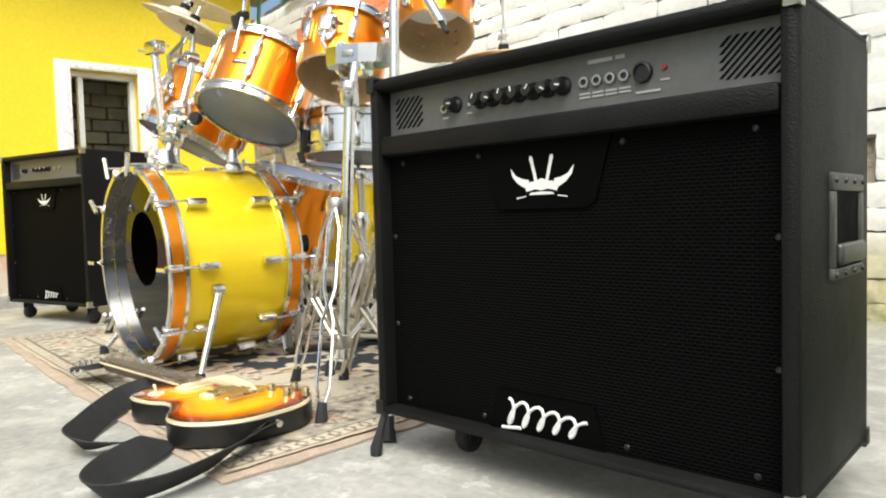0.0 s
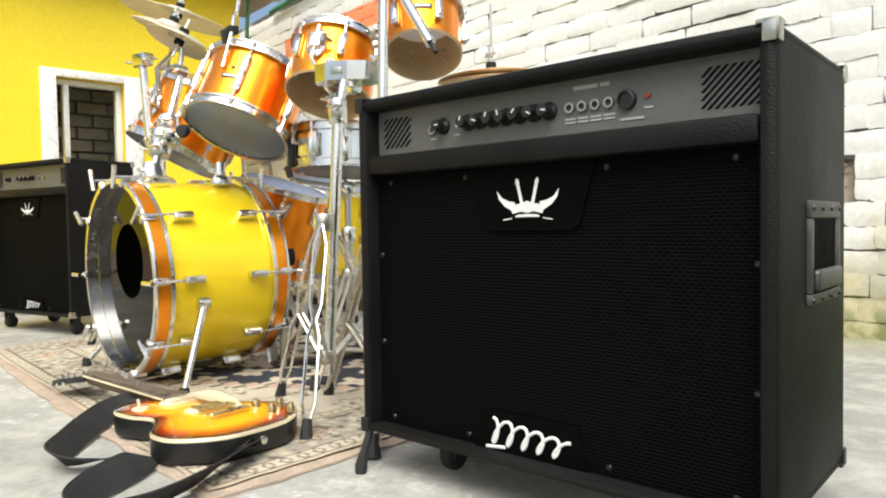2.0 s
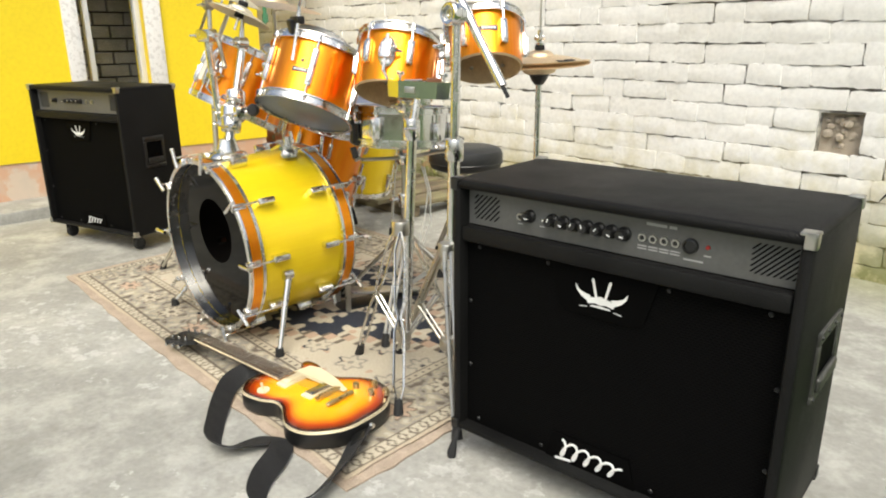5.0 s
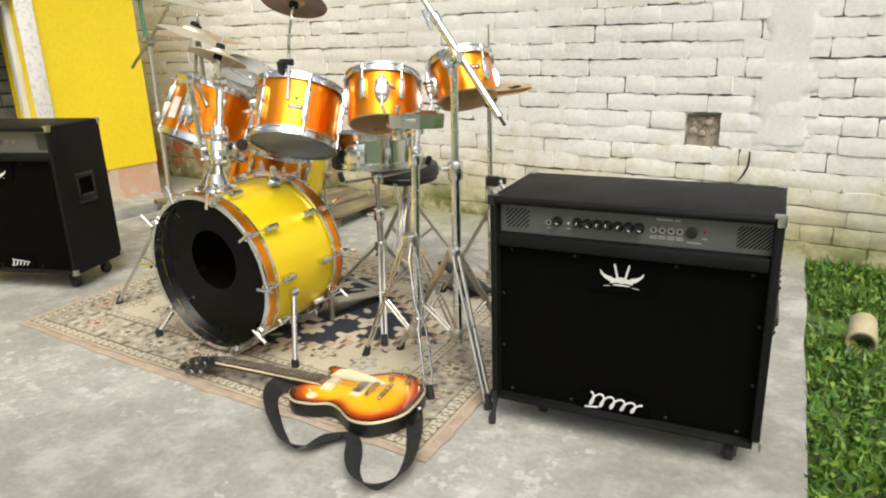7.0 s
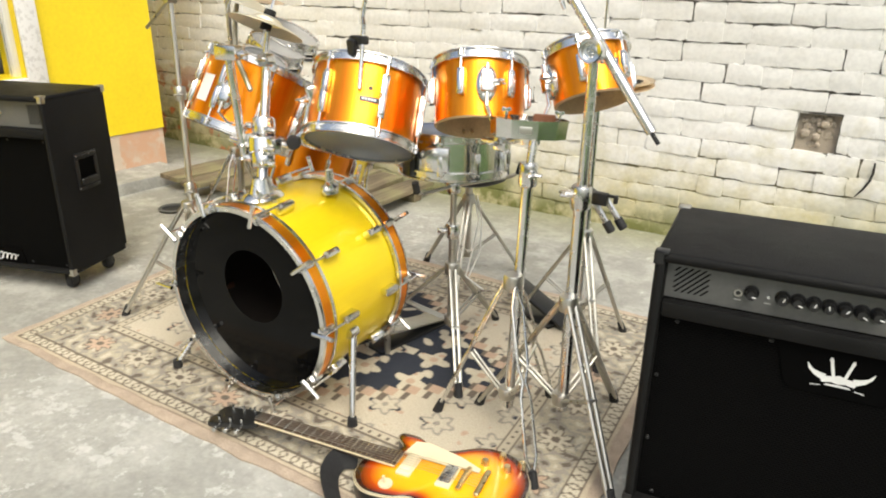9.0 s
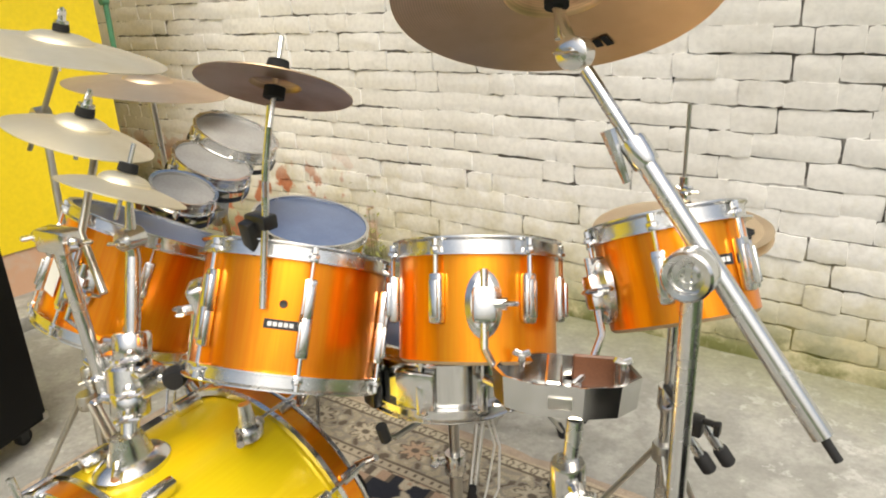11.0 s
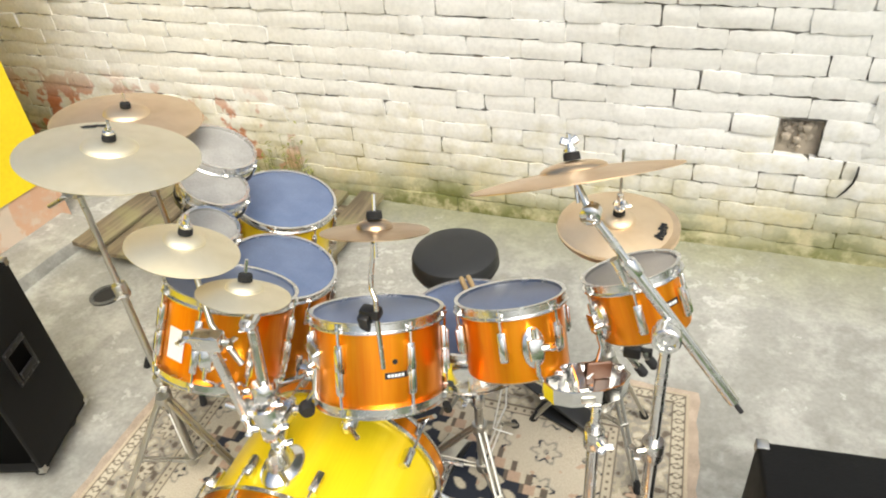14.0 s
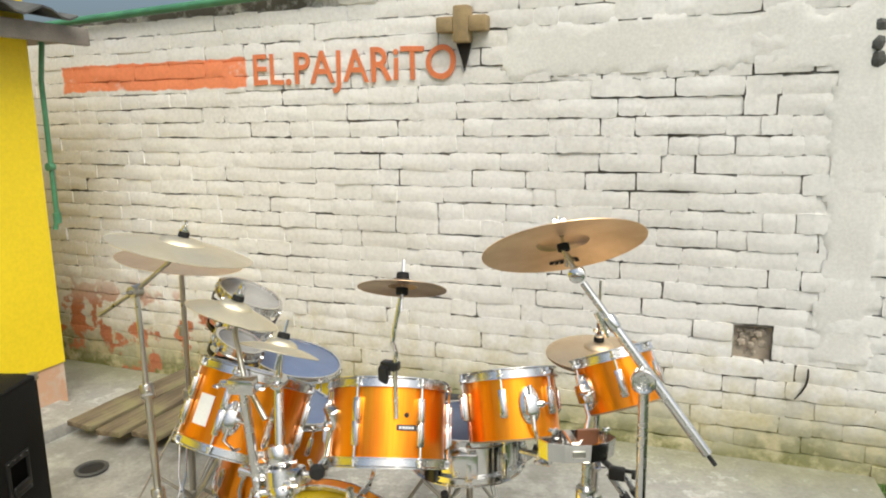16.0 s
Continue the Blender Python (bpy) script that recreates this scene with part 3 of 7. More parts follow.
def build_house():
    bm = B()
    X0 = HX - 0.2
    for y0, y1, z0, z1 in ((-4.5, WY0, 0.245, 1.95), (WY1, HY, 0.245, 1.95), (WY0, WY1, 0.245, WZ0), (WY0, WY1, WZ1, 1.95)):
        box(bm, X0, y0, z0, HX, y1, z1)
    box(bm, -7.2, HY - 0.2, -0.1, X0, HY, 1.95)
    wall = solid("wall_west", bm, YELLOW_WALL, "bright yellow painted house wall", "wall", kind="structure", smooth=0)
    bm = B()
    box(bm, X0, -4.5, -0.1, HX - 0.006, HY - 0.004, 0.245)
    part("plaster_base", bm, PINK, wall, "flaking pink and terracotta plaster base", smooth=0)
    bm = B()
    box(bm, HX - 0.05, -4.5, -0.05, HX + 0.245, HY - 0.04, 0.06, 0.012)
    bmesh.ops.subdivide_edges(bm, edges=[e for e in bm.edges if e.calc_length() > 3], cuts=60)
    for v in bm.verts:
        if v.co.x > HX:
            v.co.x += 0.014 * noise.noise((v.co.y * 5, v.co.z * 9, 2))
            v.co.z += 0.006 * noise.noise((v.co.y * 6, v.co.x * 9, 5))
    solid("kerb", bm, CONCRETE, "rough low concrete ledge along the house", "kerb", kind="structure")
    # room behind the window: a closed box, its dimness painted in as near-black
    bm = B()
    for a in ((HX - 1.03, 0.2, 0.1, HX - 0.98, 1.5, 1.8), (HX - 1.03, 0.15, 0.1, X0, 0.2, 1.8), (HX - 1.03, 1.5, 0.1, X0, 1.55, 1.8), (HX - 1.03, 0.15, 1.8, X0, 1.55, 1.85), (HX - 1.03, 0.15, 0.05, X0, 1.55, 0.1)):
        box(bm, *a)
    solid("room_shell", bm, SHADE_BLACK, "closed near-black box standing for the dim room behind the window", "wall", kind="structure", smooth=0)
    inner = B()
    for r in range(16):
        for c in range(8):
            y = 0.2 + c * 0.17 + (0.085 if r % 2 else 0)
            box(inner, HX - 0.44, y + 0.004, 0.2 + r * 0.072, HX - 0.38, y + 0.164, 0.2 + r * 0.072 + 0.064, 0.004, 1)
    solid("wall_inner", inner, INNER_BRICK, "grey unpainted brick wall inside the room", "wall", kind="structure", smooth=0)
    win = thing("window_1", pose(HX, (WY0 + WY1) / 2, 0), "window with white painted post and speckled trim", "window", kind="structure")
    h0, h1 = WY0 - (WY0 + WY1) / 2, WY1 - (WY0 + WY1) / 2
    bm = B()
    box(bm, 0.002, h0 - 0.075, WZ0 - 0.07, 0.018, h0, WZ1 + 0.04, 0.004)
    box(bm, 0.002, h1, WZ0 - 0.07, 0.018, h1 + 0.09, WZ1 + 0.04, 0.004)
    box(bm, 0.002, h0, WZ1, 0.018, h1, WZ1 + 0.04, 0.004)
    box(bm, 0.002, h0, WZ0 - 0.07, 0.018, h1, WZ0, 0.004)
    part("trim", bm, SPECKLE, win, "speckled white and grey surround")
    bm = B()
    box(bm, -0.09, h0 + 0.04, WZ0, -0.04, h0 + 0.068, WZ1 - 0.03, 0.004)
    box(bm, -0.09, h1 - 0.03, WZ0, -0.04, h1, WZ1 - 0.03, 0.004)
    box(bm, -0.09, h0 + 0.002, WZ1 - 0.03, -0.04, h1, WZ1 - 0.002, 0.004)
    part("window_frame", bm, WHITE_PAINT, win, "white painted frame standing ajar")
    bm = B()
    box(bm, -0.068, h0 + 0.07, WZ0, -0.064, h1 - 0.032, WZ1 - 0.032)
    part("pane", bm, GLASS, win).visible_shadow = False
    # eave: board, corrugated sheet, gutter pipe
    bm = B()
    box(bm, HX - 0.35, -4.6, 1.78, HX + 0.16, HY + 0.2, 1.8, 0.004)
    box(bm, HX + 0.13, -4.6, 1.76, HX + 0.165, HY + 0.2, 1.84, 0.004)
    eave = solid("eave_board", bm, EAVE, "weathered grey eave boards under the roof", "eave", kind="structure")
    bm = B()
    n = 150
    lo, hi = [], []
    for k in range(n + 1):
        y = -4.6 + 6.55 * k / n
        w = 0.022 * math.sin(k * math.pi / 2.5)
        lo.append((bm.verts.new((HX + 0.24, y, 1.87 + w)), bm.verts.new((HX - 3.2, y, 2.5 + w))))
        hi.append((bm.verts.new((HX + 0.24, y, 1.879 + w)), bm.verts.new((HX - 3.2, y, 2.509 + w))))
    for k in range(n):
        for s in (lo, hi):
            bm.faces.new((s[k][0], s[k + 1][0], s[k + 1][1], s[k][1]))
        bm.faces.new((lo[k][0], hi[k][0], hi[k + 1][0], lo[k + 1][0]))
    solid("roof", bm, ROOF, "dark corrugated roofing sheets of the house", "roof", kind="structure")
    bm = B()
    pipe(bm, [(HX + 0.03, HY + 0.045, 1.84), (HX + 0.03, HY + 0.05, 1.76), (HX - 0.0, HY + 0.05, 1.6), (HX - 0.0, HY + 0.05, 0.95), (HX - 0.01, HY + 0.04, 0.9)], 0.012)
    pipe(bm, [(HX - 0.0, HY + 0.03, 1.2), (HX - 0.0, HY + 0.06, 1.2)], 0.02)
    pipe(bm, [(HX - 0.0, HY + 0.05, 0.98), (HX - 0.0, HY + 0.05, 0.93)], 0.018)
    solid("downpipe", bm, GREEN_PIPE, "thin green pipe down the house corner", "pipe")
    bm = B()
    pipe(bm, [(-4.5, WALL_Y - 0.03, 1.92), (-4.09, WALL_Y - 0.03, 1.938), (-3.03, WALL_Y - 0.03, 1.972), (-2.4, WALL_Y - 0.02, 1.985)], 0.02)
    solid("wall_pipe", bm, GREEN_PIPE, "green pipe running along the wall top", "pipe")


build_house()


# ---------------------------------------------------------------- rug
RUG_C = [Vector((-2.65, 0.378, 0)), Vector((-0.95, 0.436, 0)), Vector((-1.045, 1.575, 0)), Vector((-2.745, 1.52, 0))]


def rug_color(u, v, x, y):
    """u along the long side, v across, both in metres from the nearest corner side."""
    L, W = 1.66, 1.19
    d = min(u, L - u, v, W - v)
    along = u if d in (v, W - v) else v
    cream, tan, navy, brown, rose, grey = (0.58, 0.52, 0.4), (0.54, 0.45, 0.33), (0.02, 0.025, 0.04), (0.15, 0.12, 0.09), (0.5, 0.36, 0.26), (0.33, 0.3, 0.25)
    paper = (0.56, 0.5, 0.39)
    if d < 0.01:
        return tan
    if d < 0.048:
        # chain of small links between two dark lines
        k = abs((along % 0.034) - 0.017)
        e = abs(d - 0.029)
        link = 0.0075 < k + e * 0.6 < 0.0125
        return brown if link or d < 0.0145 or d > 0.0435 else cream
    if d < 0.19:
        c = (along % 0.17) - 0.085
        e = d - 0.118
        r = math.hypot(c, e * 1.1)
        a = math.atan2(e, c)
        petal = 0.04 + 0.011 * math.cos(8 * a)
        if r < 0.012:
            return brown
        if r < petal - 0.007:
            return rose if int(along / 0.17) % 3 == 1 else paper
        if r < petal:
            return brown
        if abs(r - 0.066 - 0.012 * math.sin(5 * a)) < 0.0045 and abs(e) < 0.055:
            return grey
        n = noise.noise((u * 38, v * 38, 3.0))
        return brown if n > 0.3 else grey if n > 0.02 else (0.44, 0.39, 0.29) if n > -0.3 else paper
    if d < 0.225:
        k = (along % 0.026)
        return brown if d < 0.195 or d > 0.22 or (abs(k - 0.013) < 0.004 and 0.202 < d < 0.213) else (0.52, 0.46, 0.35)
    cu, cv = abs(u - L / 2), abs(v - W / 2)
    stepq = cu / 0.5 + round(cv / 0.035) * 0.035 / 0.36
    fu, fv = (u % 0.15) - 0.075, (v % 0.13) - 0.065
    r, a = math.hypot(fu, fv), math.atan2(fv, fu)
    n = noise.noise((u * 30, v * 30, 1.0))
    if stepq > 1.2:
        # pale corner pieces with thin drawn flowers
        if stepq < 1.235:
            return brown
        if abs(r - 0.034 - 0.009 * math.cos(6 * a)) < 0.0048 or r < 0.009:
            return grey if n < 0.2 else navy
        return rose if n > 0.5 else paper
    if stepq > 1.1:
        return rose if stepq < 1.165 else cream
    if stepq > 1.075:
        return brown
    if stepq > 0.46:
        # dark ground with bold pale blossoms and hooks
        petal = 0.04 + 0.014 * math.cos(4 * a + 0.6)
        if r < 0.013:
            return rose
        if r < petal:
            return cream if n > -0.45 else rose
        hook = math.sin(u * 44 + 1.5 * math.sin(v * 27)) * math.sin(v * 40)
        return cream if hook > 0.8 else grey if hook > 0.74 else navy
    if stepq > 0.42:
        return cream
    if abs(r - 0.04 - 0.01 * math.cos(5 * a)) < 0.006 or r < 0.014:
        return navy
    return rose if n > 0.3 else paper


def rug_point(a, b):
    p = RUG_C[0].lerp(RUG_C[1], a).lerp(RUG_C[3].lerp(RUG_C[2], a), b)
    return p


def build_rug():
    nu, nv = 420, 300
    verts, cols = [], []
    for j in range(nv + 1):
        for i in range(nu + 1):
            a, b = i / nu, j / nv
            p = rug_point(a, b)
            edge = 0.006 * noise.noise((a * 20, b * 20, 4))
            x, y = p.x + edge * (a in (0, 1)), p.y + edge * (b in (0, 1))
            rip = 0.0035 * max(0.0, noise.noise((x * 5, y * 5, 9)))
            verts.append((x, y, zf(x, y) + 0.008 + rip))
            c = rug_color(a * 1.66, b * 1.19, x, y)
            fade = 0.9 + 0.28 * noise.noise((x * 3, y * 3, 2))
            cols.extend((*(min(1, q * fade) for q in c), 1.0))
    w = nu + 1
    faces = [(j * w + i, j * w + i + 1, (j + 1) * w + i + 1, (j + 1) * w + i) for j in range(nv) for i in range(nu)]
    me = bpy.data.meshes.new("rug")
    me.from_pydata(verts, [], faces)
    at = me.color_attributes.new("pattern", "FLOAT_COLOR", "POINT")
    at.data.foreach_set("color", cols)
    me.materials.append(RUG)
    me.polygons.foreach_set("use_smooth", [True] * len(me.polygons))
    rug = tagged(new("rug", me), "worn cream and navy oriental rug on the slab", "rug")
    bm = B()
    ring = [rug_point(t / 40, 0) for t in range(40)] + [rug_point(1, t / 30) for t in range(30)] + [rug_point(1 - t / 40, 1) for t in range(40)] + [rug_point(0, 1 - t / 30) for t in range(30)]
    mid = (RUG_C[0] + RUG_C[2]) / 2
    outer, inner, up = [], [], []
    for k, p in enumerate(ring):
        out = (p - mid).normalized() * (0.03 + 0.012 * noise.noise((k * 0.5, 0, 0)))
        q, s = p + out, p - out
        outer.append(bm.verts.new((q.x, q.y, zf(q.x, q.y) + 0.001)))
        up.append(bm.verts.new((q.x, q.y, zf(q.x, q.y) + 0.005)))
        inner.append(bm.verts.new((s.x, s.y, zf(s.x, s.y) + 0.005)))
    for k in range(len(ring)):
        j = (k + 1) % len(ring)
        bm.faces.new((outer[k], outer[j], up[j], up[k]))
        bm.faces.new((up[k], up[j], inner[j], inner[k]))
    part("hem", bm, FRINGE, rug, "frayed pale beige hem")


build_rug()


# ---------------------------------------------------------------- amplifiers
def bar_strip(bm, x0, x1, z, h, y):
    box(bm, x0, y - 0.0006, z, x1, y, z + h)


def badge_shapes(bm, cx, cz, s, y):
    """Plain white emblem: two horns, two slim bars over a block."""
    def poly(pts):
        vs = [bm.verts.new((cx + px * s, y, cz + pz * s * 0.75)) for px, pz in pts]
        bm.faces.new(vs)
    for k in (-1, 1):
        poly([(k * 0.5, 0.3), (k * 0.47, 0.15), (k * 0.38, 0.02), (k * 0.27, -0.06), (k * 0.2, 0.0), (k * 0.2, 0.08), (k * 0.3, 0.1), (k * 0.41, 0.16)])
        poly([(k * 0.06, 0.05), (k * 0.11, 0.05), (k * 0.18, 0.42), (k * 0.13, 0.42)])
        poly([(k * 0.12, 0.42), (k * 0.19, 0.42), (k * 0.18, 0.5), (k * 0.15, 0.5)])
        poly([(k * 0.25, -0.2), (k * 0.4, -0.23), (k * 0.4, -0.25), (k * 0.25, -0.22)])
    poly([(-0.24, -0.13), (-0.1, -0.09), (0.0, -0.12), (0.1, -0.09), (0.24, -0.13), (0.27, -0.04), (0.18, 0.04), (0.1, 0.05), (0.0, 0.1), (-0.1, 0.05), (-0.18, 0.04), (-0.27, -0.04)])
    poly([(-0.2, -0.19), (0.2, -0.19), (0.17, -0.15), (0.0, -0.135), (-0.17, -0.15)])


def script_strokes(bm, cx, cz, s, y):
    """Brand mark as plain slanted loops and a tail, no letters."""
    def stroke(pts, r):
        pipe(bm, [(cx + px * s, y, cz + pz * s) for px, pz in pts], r * s, 6, True)
    pts = []
    for k in range(61):
        a = k / 60 * 5 * 2 * math.pi
        f = k / 60
        pts.append((-0.5 + 0.95 * f + 0.06 * math.sin(a) + 0.05 * math.cos(a), (0.14 - 0.05 * f) * math.cos(a) - 0.02 + 0.05 * (1 - f)))
    stroke(pts, 0.019)
    stroke([(-0.55, -0.16), (-0.3, -0.13)], 0.02)




def amplifier(m, W, D, Z0, H, label, big, legs):
    """A combo amplifier: x across its front, y to its back, z up from the floor."""
    amp = thing("guitar_amplifier", m, label, "amplifier", "stage amplifiers")
    Z1 = Z0 + H
    t = 0.019
    # shell of four boards with a back, set round the recessed front
    for nm, a in (("top_board", (0, 0, Z1 - t, W, D, Z1, 0.009, 3)), ("bottom_board", (0, 0, Z0, W, D, Z0 + 0.012, 0.005, 2)),
                  ("side_board", (0, 0.0005, Z0 + 0.006, t, D - 0.0005, Z1 - 0.006, 0.008, 2)), ("side_board", (W - t, 0.0005, Z0 + 0.006, W, D - 0.0005, Z1 - 0.006, 0.008, 2)),
                  ("back_board", (t * 0.5, D - 0.02, Z0 + 0.01, W - t * 0.5, D - 0.004, Z1 - 0.01))):
        bm = B()
        box(bm, *a)
        part(nm, bm, TOLEX, amp, "black textured vinyl covered board")
    ph = 0.07 if big else 0.085
    zp0, zp1 = Z1 - t - ph, Z1 - t
    bm = B()
    box(bm, t, 0.004, zp0 - 0.03, W - t, 0.03, zp0, 0.006)
    part("rail", bm, TOLEX, amp)
    bm = B()
    box(bm, t, 0.03, zp0, W - t, 0.036, zp1)
    panel = part("control_panel", bm, PANEL, amp, "grey control panel under the top")
    # slotted vents at both ends
    for vx0, vx1, n in ((t + 0.012, t + 0.068, 6), (W - t - 0.068, W - t - 0.002, 8)):
        for k in range(n * 2):
            bm = B()
            c = vx0 - ph + k * (ph + vx1 - vx0) / (n * 2)
            pts = []
            for s in (0.0, 0.0035):
                a0, b0 = c + s, zp0 + 0.012
                a1, b1 = c + s + ph - 0.024, zp1 - 0.012
                pts.append(((a0, b0), (a1, b1)))
            (p0, p1), (q0, q1) = pts
            lo = max(vx0 - p0[0], 0)
            hi = max(p1[0] - vx1, 0)
            if lo + hi >= ph - 0.026:
                bm.free()
                continue
            vs = [(p0[0] + lo, p0[1] + lo), (q0[0] + lo, q0[1] + lo), (q1[0] - hi, q1[1] - hi), (p1[0] - hi, p1[1] - hi)]
            slab_outline(bm, vs, 0, 0.0014)
            bmesh.ops.transform(bm, matrix=pose(0, 0.0301, 0, 90), verts=bm.verts)
            part("vent_slot", bm, BADGE_BACK, panel, smooth=0)
    zc = zp0 + ph * 0.5
    knob_x = [0.156, 0.203, 0.225, 0.248, 0.27, 0.292, 0.315, 0.337] if big else [0.24, 0.38, 0.43, 0.48, 0.53]
    kr = 0.0095 if big else 0.008
    for k, fx in enumerate(knob_x):
        x = fx if big else fx * W
        bm = B()
        lathe(bm, [(0, 0.022), (kr * 0.75, 0.021), (kr * 0.85, 0.019), (kr * 0.9, 0.008), (kr * 1.25, 0.004), (kr * 1.25, 0)], 20, pose(x, 0.03, zc, 90))
        kn = part("knob", bm, PLASTIC, panel, "black control knob")
        bm = B()
        box(bm, -0.0008, -0.0006, 0.001, 0.0008, 0.0006, kr * 0.8, 0, 1, pose(x, 0.0075, zc) @ pose(0, 0, 0, 0, random.uniform(-120, 120)))
        part("pointer", bm, WHITE_LOGO, kn)
    jack_x = [0.136, 0.368, 0.386, 0.404, 0.422] if big else [0.192, 0.6, 0.66]
    for fx in jack_x:
        x = fx if big else fx * W
        bm = B()
        lathe(bm, [(0.0042, 0.0), (0.0042, 0.005), (0.0064, 0.005), (0.0072, 0.003), (0.0072, 0)], 16, pose(x, 0.03, zc - (0 if fx > 0.2 else 0.004), 90))
        part("jack_socket", bm, STEEL, panel)
        bm = B()
        lathe(bm, [(0, 0.003), (0.0042, 0.003)], 12, pose(x, 0.03, zc - (0 if fx > 0.2 else 0.004), 90))
        part("jack_hole", bm, PLASTIC, panel)
    if big:
        bm = B()
        x = 0.445
        lathe(bm, [(0, 0.004), (0.008, 0.004), (0.009, 0.007), (0.0115, 0.006), (0.012, 0)], 24, pose(x, 0.03, zc, 90))
        part("output_socket", bm, PLASTIC, panel, "round black three-pin socket")
        bm = B()
        lathe(bm, [(0, 0.004), (0.003, 0.003), (0.0035, 0)], 12, pose(0.471, 0.03, zc + 0.002, 90))
        part("pilot_light", bm, RED_LED, panel, "small red pilot light")
        bm = B()
        lathe(bm, [(0, 0.004), (0.003, 0.003), (0.0035, 0)], 12, pose(0.182, 0.03, zc - 0.003, 90))
        part("toggle", bm, CHROME, panel)
        # printed captions as plain bars
        bars = [(x - 0.0075, x + 0.0075, zc - dz, 0.0022) for x in (0.368, 0.386, 0.404, 0.422) for dz in (0.015, 0.0195)]
        bars += [(0.436, 0.466, zc - 0.0235, 0.0026), (0.131, 0.142, zc - 0.018, 0.0022), (0.177, 0.187, zc - 0.016, 0.0022), (0.466, 0.477, zc - 0.0125, 0.0022),
                 (0.373, 0.406, zc + 0.021, 0.0045), (0.41, 0.422, zc + 0.021, 0.0045)]
        for x0, x1, z, h in bars:
            bm = B()
            bar_strip(bm, x0, x1, z, h, 0.0292)
            part("caption", bm, GREY_PRINT, panel, smooth=0)
    # grille
    zg0, zg1 = Z0 + 0.012, zp0 - 0.03
    bm = B()
    box(bm, t, 0.026, zg0, W - t, 0.034, zg1)
    grille = part("grille", bm, GRILLE, amp, "black perforated steel grille")
    for sx in (0.05, 0.31, 0.69, 0.95):
        for sz in (zg0 + 0.012, zg1 - 0.012):
            bm = B()
            lathe(bm, [(0, 0.003), (0.003, 0.0022), (0.0042, 0)], 10, pose(t + sx * (W - 2 * t), 0.026, sz, 90))
            part("screw", bm, PLASTIC, grille)
    for sx in (0.012, 0.988):
        for sz in (0.33, 0.68):
            bm = B()
            lathe(bm, [(0, 0.003), (0.003, 0.0022), (0.0042, 0)], 10, pose(t + sx * (W - 2 * t), 0.026, zg0 + sz * (zg1 - zg0), 90))
            part("screw", bm, PLASTIC, grille)
    # badge plates
    cw = 0.1 if big else 0.085
    ccx = W * (0.495 if big else 0.47)
    bm = B()
    vs = [(ccx - cw, zg1), (ccx + cw, zg1), (ccx + cw * 0.78, zg1 - 0.08), (ccx + cw * 0.66, zg1 - 0.088), (ccx - cw * 0.66, zg1 - 0.088), (ccx - cw * 0.78, zg1 - 0.08)]
    slab_outline(bm, vs, 0, 0.004)
    bmesh.ops.transform(bm, matrix=pose(0, 0.026, 0, 90), verts=bm.verts)
    plate = part("emblem_plate", bm, BADGE_BACK, amp, "black plate with a white emblem", smooth=0)
    bm = B()
    badge_shapes(bm, ccx, zg1 - 0.056, 0.098 if big else 0.085, 0.0214)
    part("emblem", bm, WHITE_LOGO, plate, "white horned emblem", smooth=0)
    bm = B()
    lcx = W * (0.487 if big else 0.5)
    lw = 0.09 if big else 0.075
    slab_outline(bm, [(lcx - lw, zg0), (lcx + lw, zg0), (lcx + lw * 0.85, zg0 + 0.055), (lcx - lw * 0.85, zg0 + 0.055)], 0, 0.004)
    bmesh.ops.transform(bm, matrix=pose(0, 0.026, 0, 90), verts=bm.verts)
    plate = part("maker_plate", bm, BADGE_BACK, amp, "black plate with a white brand mark", smooth=0)
    bm = B()
    script_strokes(bm, lcx + 0.003, zg0 + 0.024, 0.128 if big else 0.09, 0.0214)
    part("brand_mark", bm, WHITE_LOGO, plate, "white slanted strokes of a brand mark")
    # metal corners
    for cx, sx in ((0, 1), (W, -1)):
        for cy, sy in ((0, 1), (D, -1)):
            for cz, sz in ((Z1, -1), (Z0, 1)):
                bm = B()
                s = 0.021
                e = 0.0022
                box(bm, *sorted_box(cx - sx * e, cx + sx * s, cy - sy * e, cy + sy * s, cz - sz * e, cz + sz * 0.003), 0.002)
                box(bm, *sorted_box(cx - sx * e, cx + sx * s * 0.7, cy - sy * e, cy + sy * 0.003, cz - sz * e, cz + sz * s), 0.002)
                box(bm, *sorted_box(cx - sx * e, cx + sx * 0.003, cy - sy * e, cy + sy * s * 0.7, cz - sz * e, cz + sz * s), 0.002)
                metal = (cz == Z1 and cy > 0) or (cx == W and cy == 0)
                part("corner_cap", bm, STEEL if metal or not big else PLASTIC, amp)
    # recessed side handles
    for hx, sx in ((W, 1), (0, -1)):
        bm = B()
        hz, hy = (0.352, 0.178) if big else (Z0 + H * 0.56, D * 0.5)
        hw, hh = (0.07, 0.059) if big else (0.05, 0.062)
        for a in ((-hh, -hh + 0.013, -hw, hw), (hh - 0.02, hh, -hw, hw), (-hh + 0.0135, hh - 0.0205, -hw, -hw + 0.013), (-hh + 0.0135, hh - 0.0205, hw - 0.013, hw)):
            box(bm, *sorted_box(hx - sx * 0.004, hx + sx * 0.005, hy + a[2], hy + a[3], hz + a[0], hz + a[1]), 0.002)
        hd = part("handle", bm, WORN_STEEL if big else PLASTIC, amp, "dark steel framed recessed carrying handle")
        bm = B()
        box(bm, *sorted_box(hx + sx * 0.0005, hx + sx * 0.0015, hy - hw + 0.01, hy + hw - 0.01, hz - hh + 0.012, hz + hh - 0.018))
        part("recess", bm, BADGE_BACK, hd)
        bm = B()
